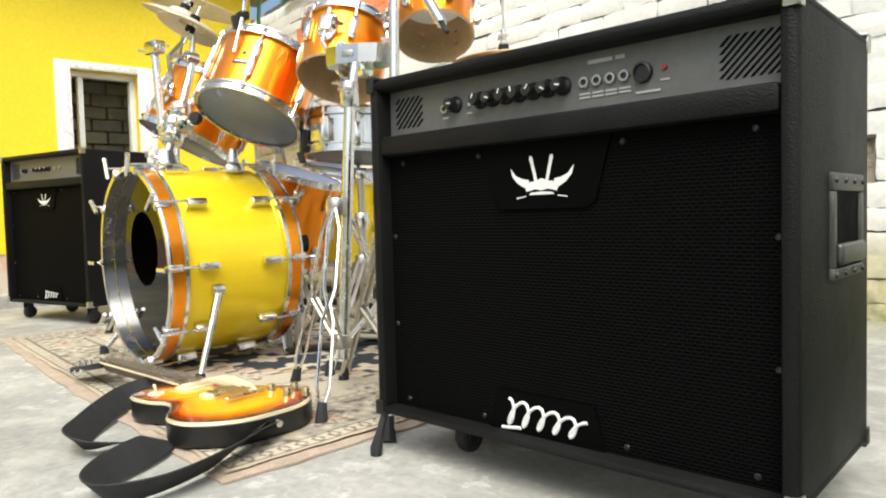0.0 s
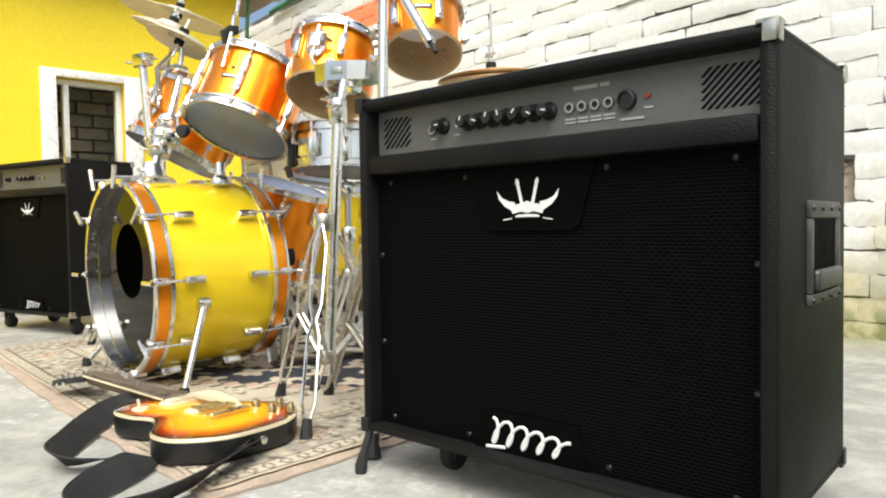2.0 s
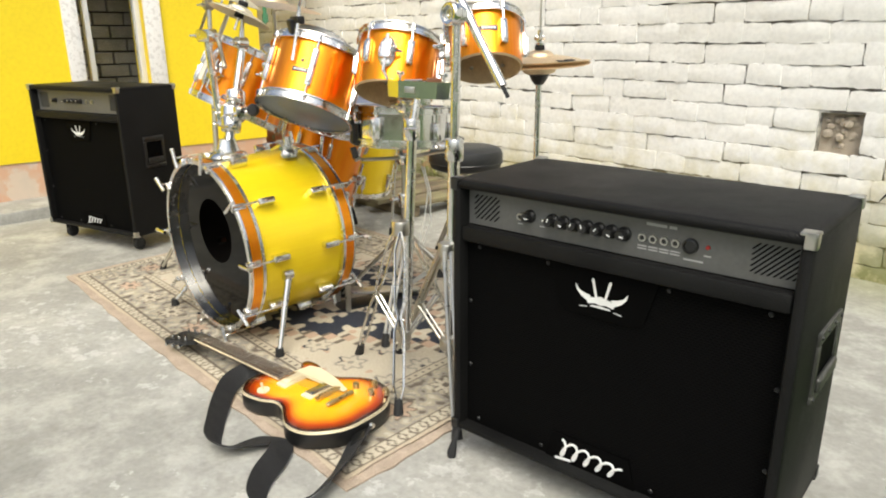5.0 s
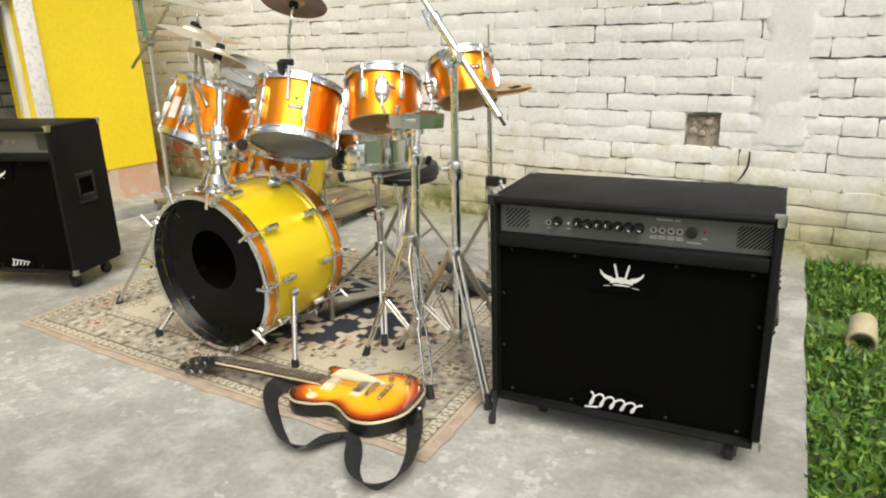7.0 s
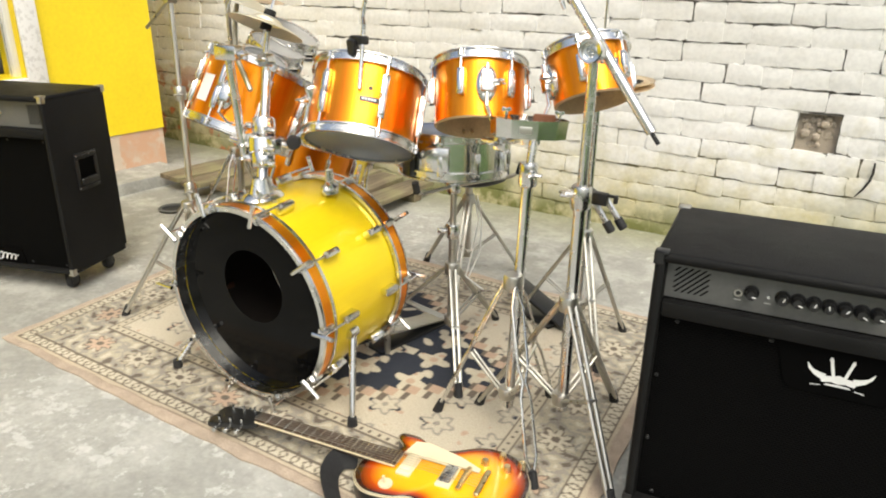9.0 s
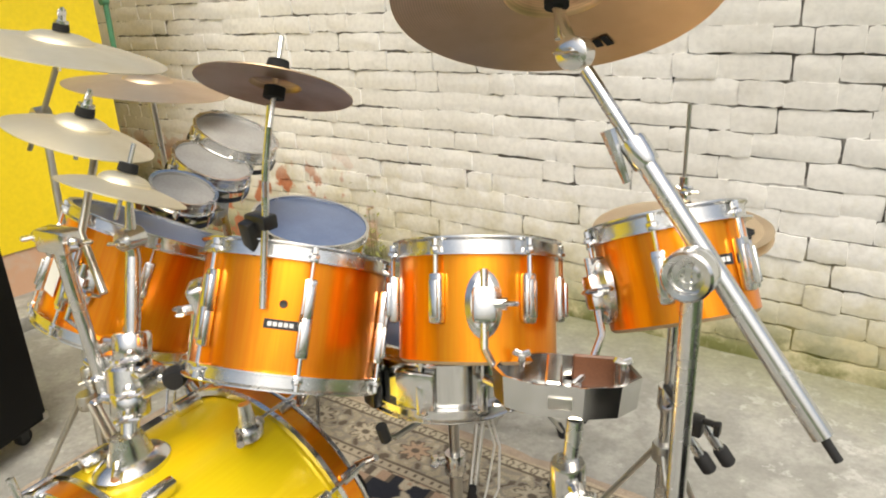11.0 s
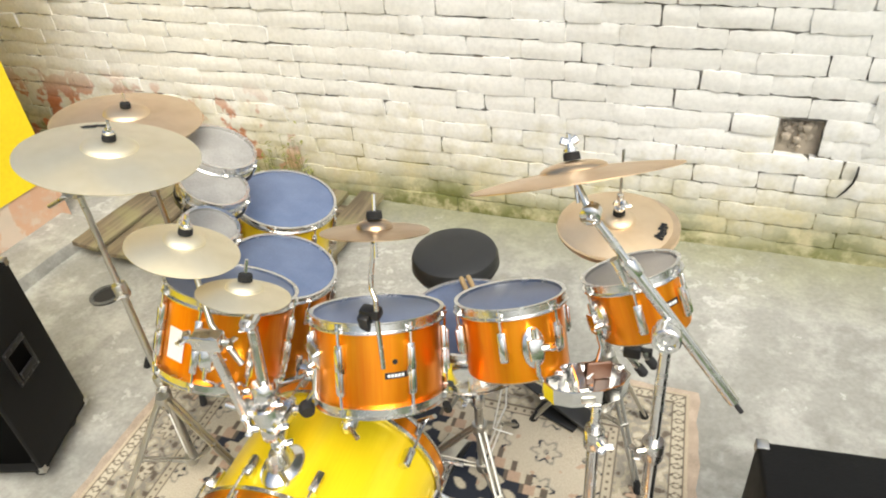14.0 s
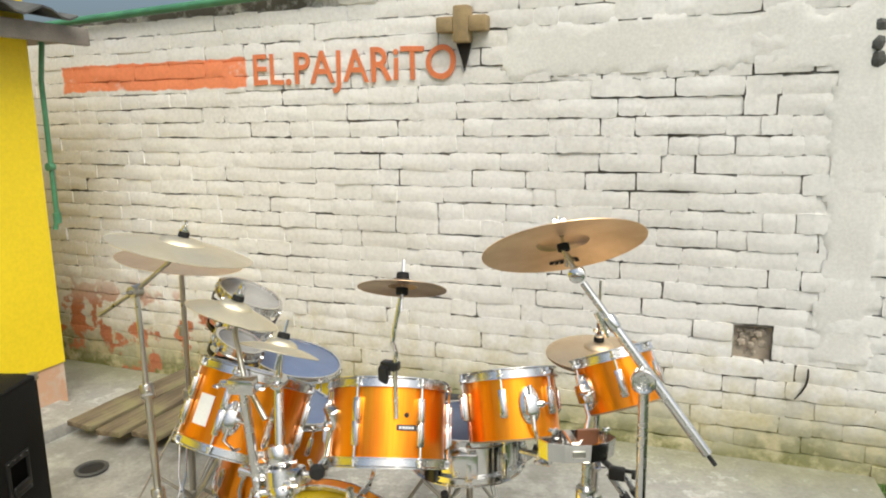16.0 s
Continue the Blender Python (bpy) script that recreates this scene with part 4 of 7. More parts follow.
        box(bm, *sorted_box(hx + sx * 0.0016, hx + sx * 0.011, hy - hw + 0.014, hy + hw - 0.014, hz - hh + 0.016, hz - hh + 0.04), 0.0045, 3)
        part("grip", bm, WORN_STEEL if big else PLASTIC, hd)
        for k in range(4):
            for zz in (hh - 0.008, -hh + 0.006):
                bm = B()
                lathe(bm, [(0, 0.003), (0.003, 0.0025), (0.0042, 0)], 10, frame_from((hx + sx * 0.005, hy + (k - 1.5) * hw * 0.58, hz + zz), (sx, 0, 0)))
                part("bolt", bm, DARK_STEEL, hd)
    # casters, and a fold-out leg at one front corner
    spots = [(0.06, 0.05), (W - 0.06, 0.05), (0.06, D - 0.05), (W - 0.06, D - 0.05)]
    for k, (x, y) in enumerate(spots):
        if legs and k == 0:
            bm = B()
            pipe(bm, [(0.012, 0.01, Z0 + 0.01), (0.008, -0.004, Z0 - 0.03), (0.006, -0.01, 0.012), (0.006, -0.011, 0.0)], [0.006, 0.006, 0.01, 0.009], 10)
            part("tilt_leg", bm, RUBBER, amp, "black fold-out tilt leg")
            x, y = 0.11, 0.09
        bm = B()
        box(bm, x - 0.018, y - 0.018, Z0 - 0.006, x + 0.018, y + 0.018, Z0 + 0.001, 0.002)
        for s in (-1, 1):
            box(bm, *sorted_box(x + s * 0.013, x + s * 0.016, y - 0.012, y + 0.014, 0.018, Z0 - 0.004), 0.001)
        fork = part("caster", bm, PLASTIC, amp, "black swivel caster")
        bm = B()
        lathe(bm, [(0.006, -0.011), (0.02, -0.011), (0.024, -0.008), (0.025, 0), (0.024, 0.008), (0.02, 0.011), (0.006, 0.011)], 22, pose(x, y + 0.006, 0.025, 0, 90), True)
        part("wheel", bm, RUBBER, fork)
    return amp


def sorted_box(x0, x1, y0, y1, z0, z1):
    return min(x0, x1), min(y0, y1), min(z0, z1), max(x0, x1), max(y0, y1), max(z0, z1)


amplifier(pose(-0.885, 0.661, 0.0, 0, 0, 8.0), 0.619, 0.3, 0.066, 0.522, "large black combo amplifier with grey control panel", True, True)
amplifier(pose(-3.31, 0.466, 0.0, 0, 0, 20.0), 0.56, 0.28, 0.07, 0.592, "black combo amplifier standing by the yellow wall", False, False)


# ---------------------------------------------------------------- drums
def lug_mesh():
    bm = B()
    box(bm, -0.0085, -0.0, -0.03, 0.0085, 0.013, 0.03, 0.004, 2)
    box(bm, -0.006, 0.011, -0.024, 0.006, 0.0175, 0.022, 0.003, 2)
    return mesh_of(bm, "lug", CHROME)


def rod_mesh():
    bm = B()
    pipe(bm, [(0, 0.009, 0.026), (0, 0.009, 0.062)], 0.003, 8)
    lathe(bm, [(0, 0.07), (0.0045, 0.07), (0.0045, 0.062), (0.007, 0.06), (0.007, 0.056), (0, 0.056)], 8, pose(0, 0.009, 0))
    box(bm, -0.006, 0.0, 0.05, 0.006, 0.012, 0.06, 0.002)
    return mesh_of(bm, "tension_rod", CHROME)


LUG, ROD = lug_mesh(), rod_mesh()


def hoop(bm, r, z, h=0.02, t=0.005):
    """Flanged steel hoop, its foot at z."""
    lathe(bm, [(r + 0.004, z), (r + 0.0105, z), (r + 0.0105, z + 0.0025), (r + 0.0045, z + 0.0035), (r + 0.0045, z + h - 0.003), (r + 0.009, z + h), (r + 0.009, z + h + 0.002), (r + 0.001, z + h + 0.001), (r + 0.001, z)], 64, None, True)


def drum(name, top, up, dia, depth, wrap, head, label, n=6, lower=True, bottom=True, spin=0.0, inside=None, bottom_head=None, group="toms"):
    """A drum whose batter head lies at top and faces up; local z runs along its axis, the floor end at -depth."""
    r = dia / 2 - 0.006
    ob = thing(name, frame_from(top, up, spin), label, "drum", group)
    bm = B()
    prof = [(r, -0.012), (r, -depth + 0.008), (r - 0.006, -depth + 0.008), (r - 0.006, -0.012)]
    lathe(bm, [prof[0], prof[1]], 72)
    part("shell", bm, wrap, ob, smooth=50)
    bm = B()
    lathe(bm, [(r, -depth + 0.008), (r - 0.004, -depth + 0.004), (r - 0.008, -depth + 0.008), (r - 0.008, -0.012)], 64)
    part("shell_lining", bm, inside or SHELL_IN, ob, "bare wood inside of the shell", smooth=50)
    bm = B()
    lathe(bm, [(0, 0.0), (r * 0.96, 0.0), (r + 0.001, -0.003), (r + 0.003, -0.012)], 64)
    part("batter_head", bm, head, ob)
    bm = B()
    hoop(bm, r, -0.017)
    part("hoop", bm, CHROME, ob, "chromed steel hoop", smooth=40)
    for k in range(n):
        a = 2 * math.pi * (k + 0.5) / n
        m = Matrix.Rotation(a - math.pi / 2, 4, "Z") @ pose(0, r, 0)
        lg = part("lug", LUG, None, ob, m=m @ pose(0, 0, -0.068))
        part("tension_rod", ROD, None, lg)
    if bottom:
        bm = B()
        lathe(bm, [(0, -depth), (r * 0.96, -depth), (r + 0.001, -depth + 0.003), (r + 0.003, -depth + 0.012)], 64)
        part("resonant_head", bm, bottom_head or head, ob)
        bm = B()
        hoop(bm, r, -0.017)
        bmesh.ops.transform(bm, matrix=pose(0, 0, -depth, 180), verts=bm.verts)
        part("lower_hoop", bm, CHROME, ob, "chromed steel hoop", smooth=40)
        if lower:
            for k in range(n):
                a = 2 * math.pi * (k + 0.5) / n
                m = Matrix.Rotation(a - math.pi / 2, 4, "Z") @ pose(0, r, 0)
                lg = part("lug", LUG, None, ob, m=m @ pose(0, 0, -depth + 0.068) @ pose(0, 0, 0, 0, 180))
                part("tension_rod", ROD, None, lg)
    else:
        for k in range(n):
            a = 2 * math.pi * (k + 0.5) / n
            for dz in (-0.05, -0.085):
                bm = B()
                lathe(bm, [(0, 0.006), (0.004, 0.005), (0.005, 0)], 8, Matrix.Rotation(a - math.pi / 2, 4, "Z") @ pose(0, r - 0.008, dz, 90))
                part("lug_bolt", bm, STEEL, ob)
    return ob, r


def up_of(dx, dy, tilt):
    l = math.hypot(dx, dy)
    s = math.sin(radians(tilt))
    return Vector((dx / l * s, dy / l * s, math.cos(radians(tilt))))


def badge(ob, r, angle, z, w=0.042, h=0.012):
    bm = B()
    a0 = radians(angle)
    n = 6
    for k in range(n + 1):
        a = a0 + (k / n - 0.5) * w / r
        for zz in (z - h / 2, z + h / 2):
            for rr in (r + 0.0005, r + 0.002):
                bm.verts.new((rr * math.cos(a), rr * math.sin(a), zz))
    bm.verts.ensure_lookup_table()
    for k in range(n):
        a, b = k * 4, (k + 1) * 4
        bm.faces.new([bm.verts[i] for i in (a + 1, b + 1, b + 3, a + 3)])
        bm.faces.new([bm.verts[i] for i in (a, b, b + 1, a + 1)])
        bm.faces.new([bm.verts[i] for i in (a + 2, b + 2, b + 3, a + 3)])
    bd = part("name_badge", bm, PLASTIC, ob, "small black badge with pale lettering bars", smooth=60)
    bm = B()
    for k in range(5):
        a = a0 + ((k + 0.5) / 5 - 0.5) * w * 0.8 / r
        m = Matrix.Rotation(a, 4, "Z") @ pose(r + 0.0022, 0, z)
        box(bm, 0, -0.0026, -0.0028, 0.0006, 0.0026, 0.0028, 0, 1, m)
    part("lettering_bars", bm, WHITE_LOGO, bd, smooth=0)


def angle_to(ob, target):
    """Direction about the drum's axis, in degrees, towards a place."""
    v = ob.matrix_basis.inverted() @ Vector(target)
    return math.degrees(math.atan2(v.y, v.x))



tom2, r2 = drum("rack_tom", (-1.676, 0.886, 0.795), up_of(-0.13, 0.43, 28), 0.268, 0.178, ORANGE, HEAD_BLUE, "orange rack tom with blue heads over the bass drum", 6, True, True, 39)
badge(tom2, r2, angle_to(tom2, (-1.499, 0.169, 0.579)) + 30, -0.1)
bm = B()
lathe(bm, [(0, 0.001), (0.0045, 0.0015), (0.0055, 0.0)], 14, Matrix.Rotation(radians(angle_to(tom2, (-1.499, 0.169, 0.579)) + 30 - 90), 4, "Z") @ pose(0, r2, -0.074, -90))
part("air_vent", bm, DARK_STEEL, tom2)
T3_TOP, T3_UP, T3_FRONT = (-1.417, 0.966, 0.828), up_of(-0.5, 0.83, 25), Vector((-0.727, 0.056, 0.75))
to_front = frame_from(T3_TOP, T3_UP).inverted() @ T3_FRONT
tom3, r3 = drum("concert_tom", T3_TOP, T3_UP, 0.215, 0.15, ORANGE, HEAD_BLUE, "orange open-bottomed concert tom with blue head", 6, False, False, math.degrees(math.atan2(to_front.y, to_front.x)))
tom4, r4 = drum("concert_tom", (-1.202, 1.055, 0.872), up_of(-0.39, 0.3, 27), 0.186, 0.127, ORANGE, HEAD_GREY, "small orange open-bottomed concert tom with milky head", 6, False, False, 20)
badge(tom4, r4, angle_to(tom4, (-0.961, 0.352, 0.757)) + 38, -0.06)
tom1, r1 = drum("rack_tom", (-2.036, 0.88, 0.784), up_of(0.12, 0.46, 28), 0.286, 0.195, ORANGE, HEAD_BLUE, "wide orange rack tom with blue heads", 8, True, True, 5)
bm = B()
a1 = angle_to(tom1, (-2.6, -0.6, 0.7)) + 13
box(bm, r1 + 0.0005, -0.022, -0.145, r1 + 0.0015, 0.022, -0.075, 0, 1, Matrix.Rotation(radians(a1), 4, "Z"))
part("sticker", bm, WHITE_PAINT, tom1, "square white sticker on the shell", smooth=0)


def floor_tom(top, up, dia, depth, wrap, label, spin):
    ob, r = drum("floor_tom", top, up, dia, depth, wrap, HEAD_BLUE, label, 8, True, True, spin, group="floor toms")
    inv = ob.matrix_basis.inverted()
    for k in range(3):
        a = 2 * math.pi * (k + 0.2) / 3
        p = Vector((math.cos(a) * (r + 0.016), math.sin(a) * (r + 0.016), -depth * 0.35))
        w = ob.matrix_basis @ p
        q = ob.matrix_basis @ Vector((math.cos(a) * (r + 0.016), math.sin(a) * (r + 0.016), -depth * 0.75))
        foot = q + (q - w).normalized() * 0.02
        foot = Vector((foot.x + math.cos(a) * 0.02, foot.y + math.sin(a) * 0.02, zf(foot.x, foot.y) + 0.012))
        bm = B()
        pipe(bm, [inv @ w, inv @ q, inv @ foot], 0.006, 10)
        leg = part("leg", bm, CHROME, ob, "chromed bent leg")
        bm = B()
        pipe(bm, [inv @ (foot + Vector((0, 0, 0.02))), inv @ (foot - Vector((0, 0, 0.012)))], [0.009, 0.012], 10)
        part("rubber_foot", bm, RUBBER, leg)
        bm = B()
        box(bm, -0.014, -0.0, -0.02, 0.014, 0.03, 0.02, 0.004, 2, Matrix.Rotation(a - math.pi / 2, 4, "Z") @ pose(0, r, -depth * 0.55))
        part("leg_bracket", bm, CHROME, ob)
    return ob


floor_tom((-2.198, 1.237, 0.539), up_of(0.3, 0.17, 19), 0.31, 0.32, ORANGE, "orange floor tom on chromed legs with blue head", 10)
floor_tom((-2.364, 1.524, 0.566), up_of(0.28, 0.07, 16), 0.325, 0.35, YELLOW, "yellow floor tom on chromed legs with blue head", 30)

STEEL_SHELL = chrome_mat("chromed_shell", (0.7, 0.7, 0.68), 0.08, 0.12)
SNARE_TOP = (-1.555, 1.075, 0.645)
snare, rs = drum("snare_drum", SNARE_TOP, up_of(-0.3, 0.8, 4), 0.285, 0.105, STEEL_SHELL, HEAD_BLUE, "chromed steel snare drum with blue head", 10, False, True, 0, STEEL_SHELL, HEAD_BLUE, "snare")
bm = B()
box(bm, -0.03, rs + 0.001, -0.085, 0.03, rs + 0.016, -0.025, 0.004, 2, Matrix.Rotation(radians(angle_to(snare, (-1.304, 0.259, 0.575)) - 90), 4, "Z"))
part("strainer", bm, CHROME, snare)
bm = B()
box(bm, -0.016, rs + 0.001, -0.105, 0.016, rs + 0.02, -0.045, 0.005, 2, Matrix.Rotation(radians(angle_to(snare, (-1.785, 0.273, 0.583)) - 90), 4, "Z"))
part("strainer_pad", bm, PLASTIC, snare)

# pair of drumsticks lying across the snare
for off in (-0.009, 0.009):
    butt = Vector((-1.61 + 0.81 * off, 1.196 + 0.58 * off, 0.655))
    d = Vector((0.578, -0.81, 0.066)).normalized()
    bm = B()
    pipe(bm, [butt, butt + d * 0.004, butt + d * 0.2, butt + d * 0.28, butt + d * 0.296, butt + d * 0.306, butt + d * 0.312], [0.005, 0.0065, 0.0065, 0.0036, 0.0034, 0.0045, 0.002], 10)
    solid("drumstick", bm, WOOD_STICK, "plain wooden drumstick lying on the snare drum", "drumstick", group="drumsticks on the snare")


# ---------------------------------------------------------------- bass drum
def bass_drum():
    F = Vector((-1.812, 0.553, 0.271))
    axis = Vector((-0.05, 0.998, 0.027)).normalized()
    R, L = 0.249, 0.345
    ob = thing("bass_drum", frame_from(F, -axis), "yellow bass drum with orange hoops and black front head", "drum")
    M = ob.matrix_basis
    inv = M.inverted()
    # local z points to the audience; the front hoop's edge lies at 0, the rear one at -L
    bm = B()
    lathe(bm, [(R - 0.012, -0.03), (R - 0.012, -L + 0.03)], 96)
    part("shell", bm, YELLOW, ob, smooth=60)
    bm = B()
    lathe(bm, [(R - 0.0125, -0.0315), (R - 0.018, -0.034), (R - 0.018, -L + 0.03), (R - 0.0125, -L + 0.0245)], 64)
    part("shell_lining", bm, BLACK_IN, ob, smooth=60)
    for nm, z0, s in (("front_hoop", 0.0, -1), ("rear_hoop", -L, 1)):
        bm = B()
        lathe(bm, [(R - 0.012, z0), (R, z0), (R + 0.001, z0 + s * 0.003), (R + 0.001, z0 + s * 0.007)], 96)
        lathe(bm, [(R + 0.001, z0 + s * 0.036), (R + 0.001, z0 + s * 0.045), (R - 0.008, z0 + s * 0.046)], 96)
        h = part(nm, bm, CHROME, ob, "hoop with chromed edges", smooth=50)
        bm = B()
        lathe(bm, [(R - 0.003, z0 + s * 0.007), (R - 0.0005, z0 + s * 0.008), (R - 0.0005, z0 + s * 0.035), (R - 0.003, z0 + s * 0.036)], 96)
        part("hoop_inlay", bm, ORANGE, h, "orange inlay of the hoop", smooth=50)
        bm = B()
        lathe(bm, [(R - 0.012, z0 + s * 0.001), (R - 0.012, z0 + s * 0.036)], 96)
        part("hoop_inner", bm, CHROME, h, smooth=50)
    # front head with an off-centre port
    bm = B()
    pr = 0.094
    c2 = inv.to_3x3() @ Vector((0.005, 0, 0.04))
    ring_o, ring_i = [], []
    for k in range(96):
        a = 2 * math.pi * k / 96
        ring_o.append(bm.verts.new(((R - 0.013) * math.cos(a), (R - 0.013) * math.sin(a), -0.031)))
        ring_i.append(bm.verts.new((c2.x + pr * math.cos(a), c2.y + pr * math.sin(a), -0.03)))
    for k in range(96):
        j = (k + 1) % 96
        bm.faces.new((ring_o[k], ring_o[j], ring_i[j], ring_i[k]))
    hd = part("front_head", bm, HEAD_BLACK, ob, "black front head with a round port")
    bm = B()
    box(bm, -0.03, -0.011, 0, 0.03, 0.011, 0.001, 0.0004, 1, Matrix.Translation(inv @ (F + Vector((0.0, 0, 0.2)) + axis * 0.0295)))
    part("maker_label", bm, SPECKLE, hd, "small grey maker's label", smooth=0)
    bm = B()
    lathe(bm, [(0, -L + 0.024), (R - 0.013, -L + 0.024)], 64)
    part("batter_head", bm, BATTER, ob, "brown batter head")
    # claws, T-rods and shell lugs
    side = inv.to_3x3() @ Vector((1, 0, 0))
    turn = math.atan2(side.y, side.x)
    for k in range(10):
        a = turn + 2 * math.pi * k / 10
        for s, z0 in ((-1, 0.0), (1, -L)):
            m = Matrix.Rotation(a - math.pi / 2, 4, "Z") @ pose(0, R, z0) @ (pose(0, 0, 0) if s < 0 else pose(0, 0, 0, 0, 180))
            bm = B()
            box(bm, -0.009, -0.006, -0.03, 0.009, 0.006, 0.004, 0.003, 2)
            box(bm, -0.007, -0.014, -0.001, 0.007, 0.004, 0.006, 0.002, 2)
            claw = part("claw", bm, CHROME, ob, m=m)
            bm = B()
            pipe(bm, [(0, 0.012, 0.02), (0, 0.012, -0.085)], 0.003, 8)
            pipe(bm, [(0, -0.016, 0.02), (0, 0.04, 0.02)], [0.0055, 0.0055], 10, True)
            part("t_rod", bm, CHROME, claw)
            bm = B()
            box(bm, -0.009, -0.012, -0.115, 0.009, 0.014, -0.066, 0.005, 2)
            part("lug", bm, CHROME, claw)
    # spurs
    for base, foot in (((-1.585, 0.685, 0.215), (-1.532, 0.612, 0.020)), ((-2.048, 0.7, 0.21), (-2.1, 0.545, 0.020))):
        bm = B()
        pipe(bm, [inv @ Vector(base), inv @ (Vector(base).lerp(Vector(foot), 0.3)), inv @ Vector(foot)], [0.011, 0.009, 0.0075], 12)
        lathe(bm, [(0, 0.02), (0.014, 0.018), (0.016, 0.0), (0.014, -0.01), (0, -0.012)], 14, Matrix.Translation(inv @ Vector(base)))
        sp = part("spur", bm, CHROME, ob, "chromed folding spur")
        bm = B()
        pipe(bm, [inv @ (Vector(foot) + Vector((0, 0, 0.012))), inv @ (Vector(foot) - Vector((0, 0, 0.01)))], [0.011, 0.013], 10)
        part("rubber_foot", bm, RUBBER, sp)
    # tom mount plate and post, second plate behind
    for p, s in ((Vector((-1.828, 0.654, 0.521)), 1.0), (Vector((-1.745, 0.8, 0.522)), 0.45)):
        bm = B()
        lathe(bm, [(0, -0.014), (0.05 * s, -0.014), (0.05 * s, -0.003), (0.044 * s, 0.004), (0.03 * s, 0.01), (0.024 * s, 0.03), (0.02 * s, 0.045), (0, 0.045)], 28, inv @ Matrix.Translation(p) @ Matrix.Diagonal((0.85, 1.15, 1, 1)))
        pipe(bm, [inv @ (p + Vector((0.02, -0.03, 0.02))), inv @ (p + Vector((0.05, -0.05, 0.02)))], 0.006, 8)
        part("mount_plate", bm, CHROME, ob, "chromed tom mount plate")
    return ob


bass_drum()


# ---------------------------------------------------------------- hardware
def wing(bm, p, d, s=1.0, flip=1.0):
    """Wing bolt at p, its wings across d."""
    m = frame_from(p, d)
    lathe(bm, [(0, 0.012 * s), (0.006 * s, 0.012 * s), (0.007 * s, 0), (0, 0)], 10, m)
    for k in (-1, 1):
        box(bm, min(k * 0.003, k * 0.02) * s, -0.0022 * s, 0.004 * s, max(k * 0.003, k * 0.02) * s, 0.0022 * s, 0.016 * s, 0.002 * s, 1, m @ pose(0, 0, 0, 0, -k * 25))


def collar(bm, p, d, r, h=0.03):
    lathe(bm, [(0, h / 2), (r * 1.5, h / 2), (r * 1.65, h / 2 - 0.004), (r * 1.65, -h / 2 + 0.004), (r * 1.5, -h / 2), (0, -h / 2)], 16, frame_from(p, d))


def tripod(ob, base, top_z, feet, r=0.007, hub_low=0.1, brace=True, wire=False):
    """Folding tripod legs round base; feet are floor places. Built in world places under ob (at the origin)."""
    hub_hi = Vector((base[0], base[1], top_z))
    hub_lo = Vector((base[0], base[1], hub_low))
    for fx, fy in feet:
        f = Vector((fx, fy, zf(fx, fy) + 0.02))
        d = Vector((fx - base[0], fy - base[1], 0)).normalized()
        side = Vector((-d.y, d.x, 0))
        bm = B()
        a = hub_hi + d * 0.016
        if wire:
            for s in (-1, 1):
                pts = [a, a.lerp(f, 0.12) + side * s * 0.012, a.lerp(f, 0.42) + side * s * 0.011, a.lerp(f, 0.5) + side * s * 0.003, a.lerp(f, 0.58) + side * s * 0.011, a.lerp(f, 0.88) + side * s * 0.012, f]
                pipe(bm, pts, 0.0035, 8)
        else:
            for s in (-1, 1):
                pipe(bm, [a + side * s * 0.008, f + side * s * 0.006], r * 0.62, 8, True, 1.0)
            bmid = a.lerp(f, 0.5)
            lathe(bm, [(0, 0.012), (0.006, 0.012), (0.006, -0.012), (0, -0.012)], 8, frame_from(bmid, side))
        leg = part("leg", bm, CHROME if wire else STEEL, ob, "bent wire tripod leg" if wire else "double-braced tripod leg")
        bm = B()
        pipe(bm, [f + Vector((0, 0, 0.02)) - d * 0.008, f - Vector((0, 0, 0.018)) + d * 0.006], [0.009, 0.013], 10)
        part("rubber_foot", bm, RUBBER, leg)
        if brace:
            bm = B()
            for s in (-1, 1):
                pipe(bm, [hub_lo + d * 0.014 + side * s * 0.006, hub_hi.lerp(f, 0.52) + side * s * 0.007], 0.0035, 8)
            part("brace", bm, STEEL, ob)
    bm = B()
    collar(bm, hub_hi, (0, 0, 1), 0.013, 0.035)
    part("hub", bm, STEEL, ob)
    bm = B()
    collar(bm, hub_lo, (0, 0, 1), 0.012, 0.028)
    part("lower_hub", bm, STEEL, ob)


def pole(ob, pts, r, name="pole", mat=None, label=""):
    bm = B()
    pipe(bm, pts, r, 16)
    return part(name, bm, mat or CHROME, ob, label)


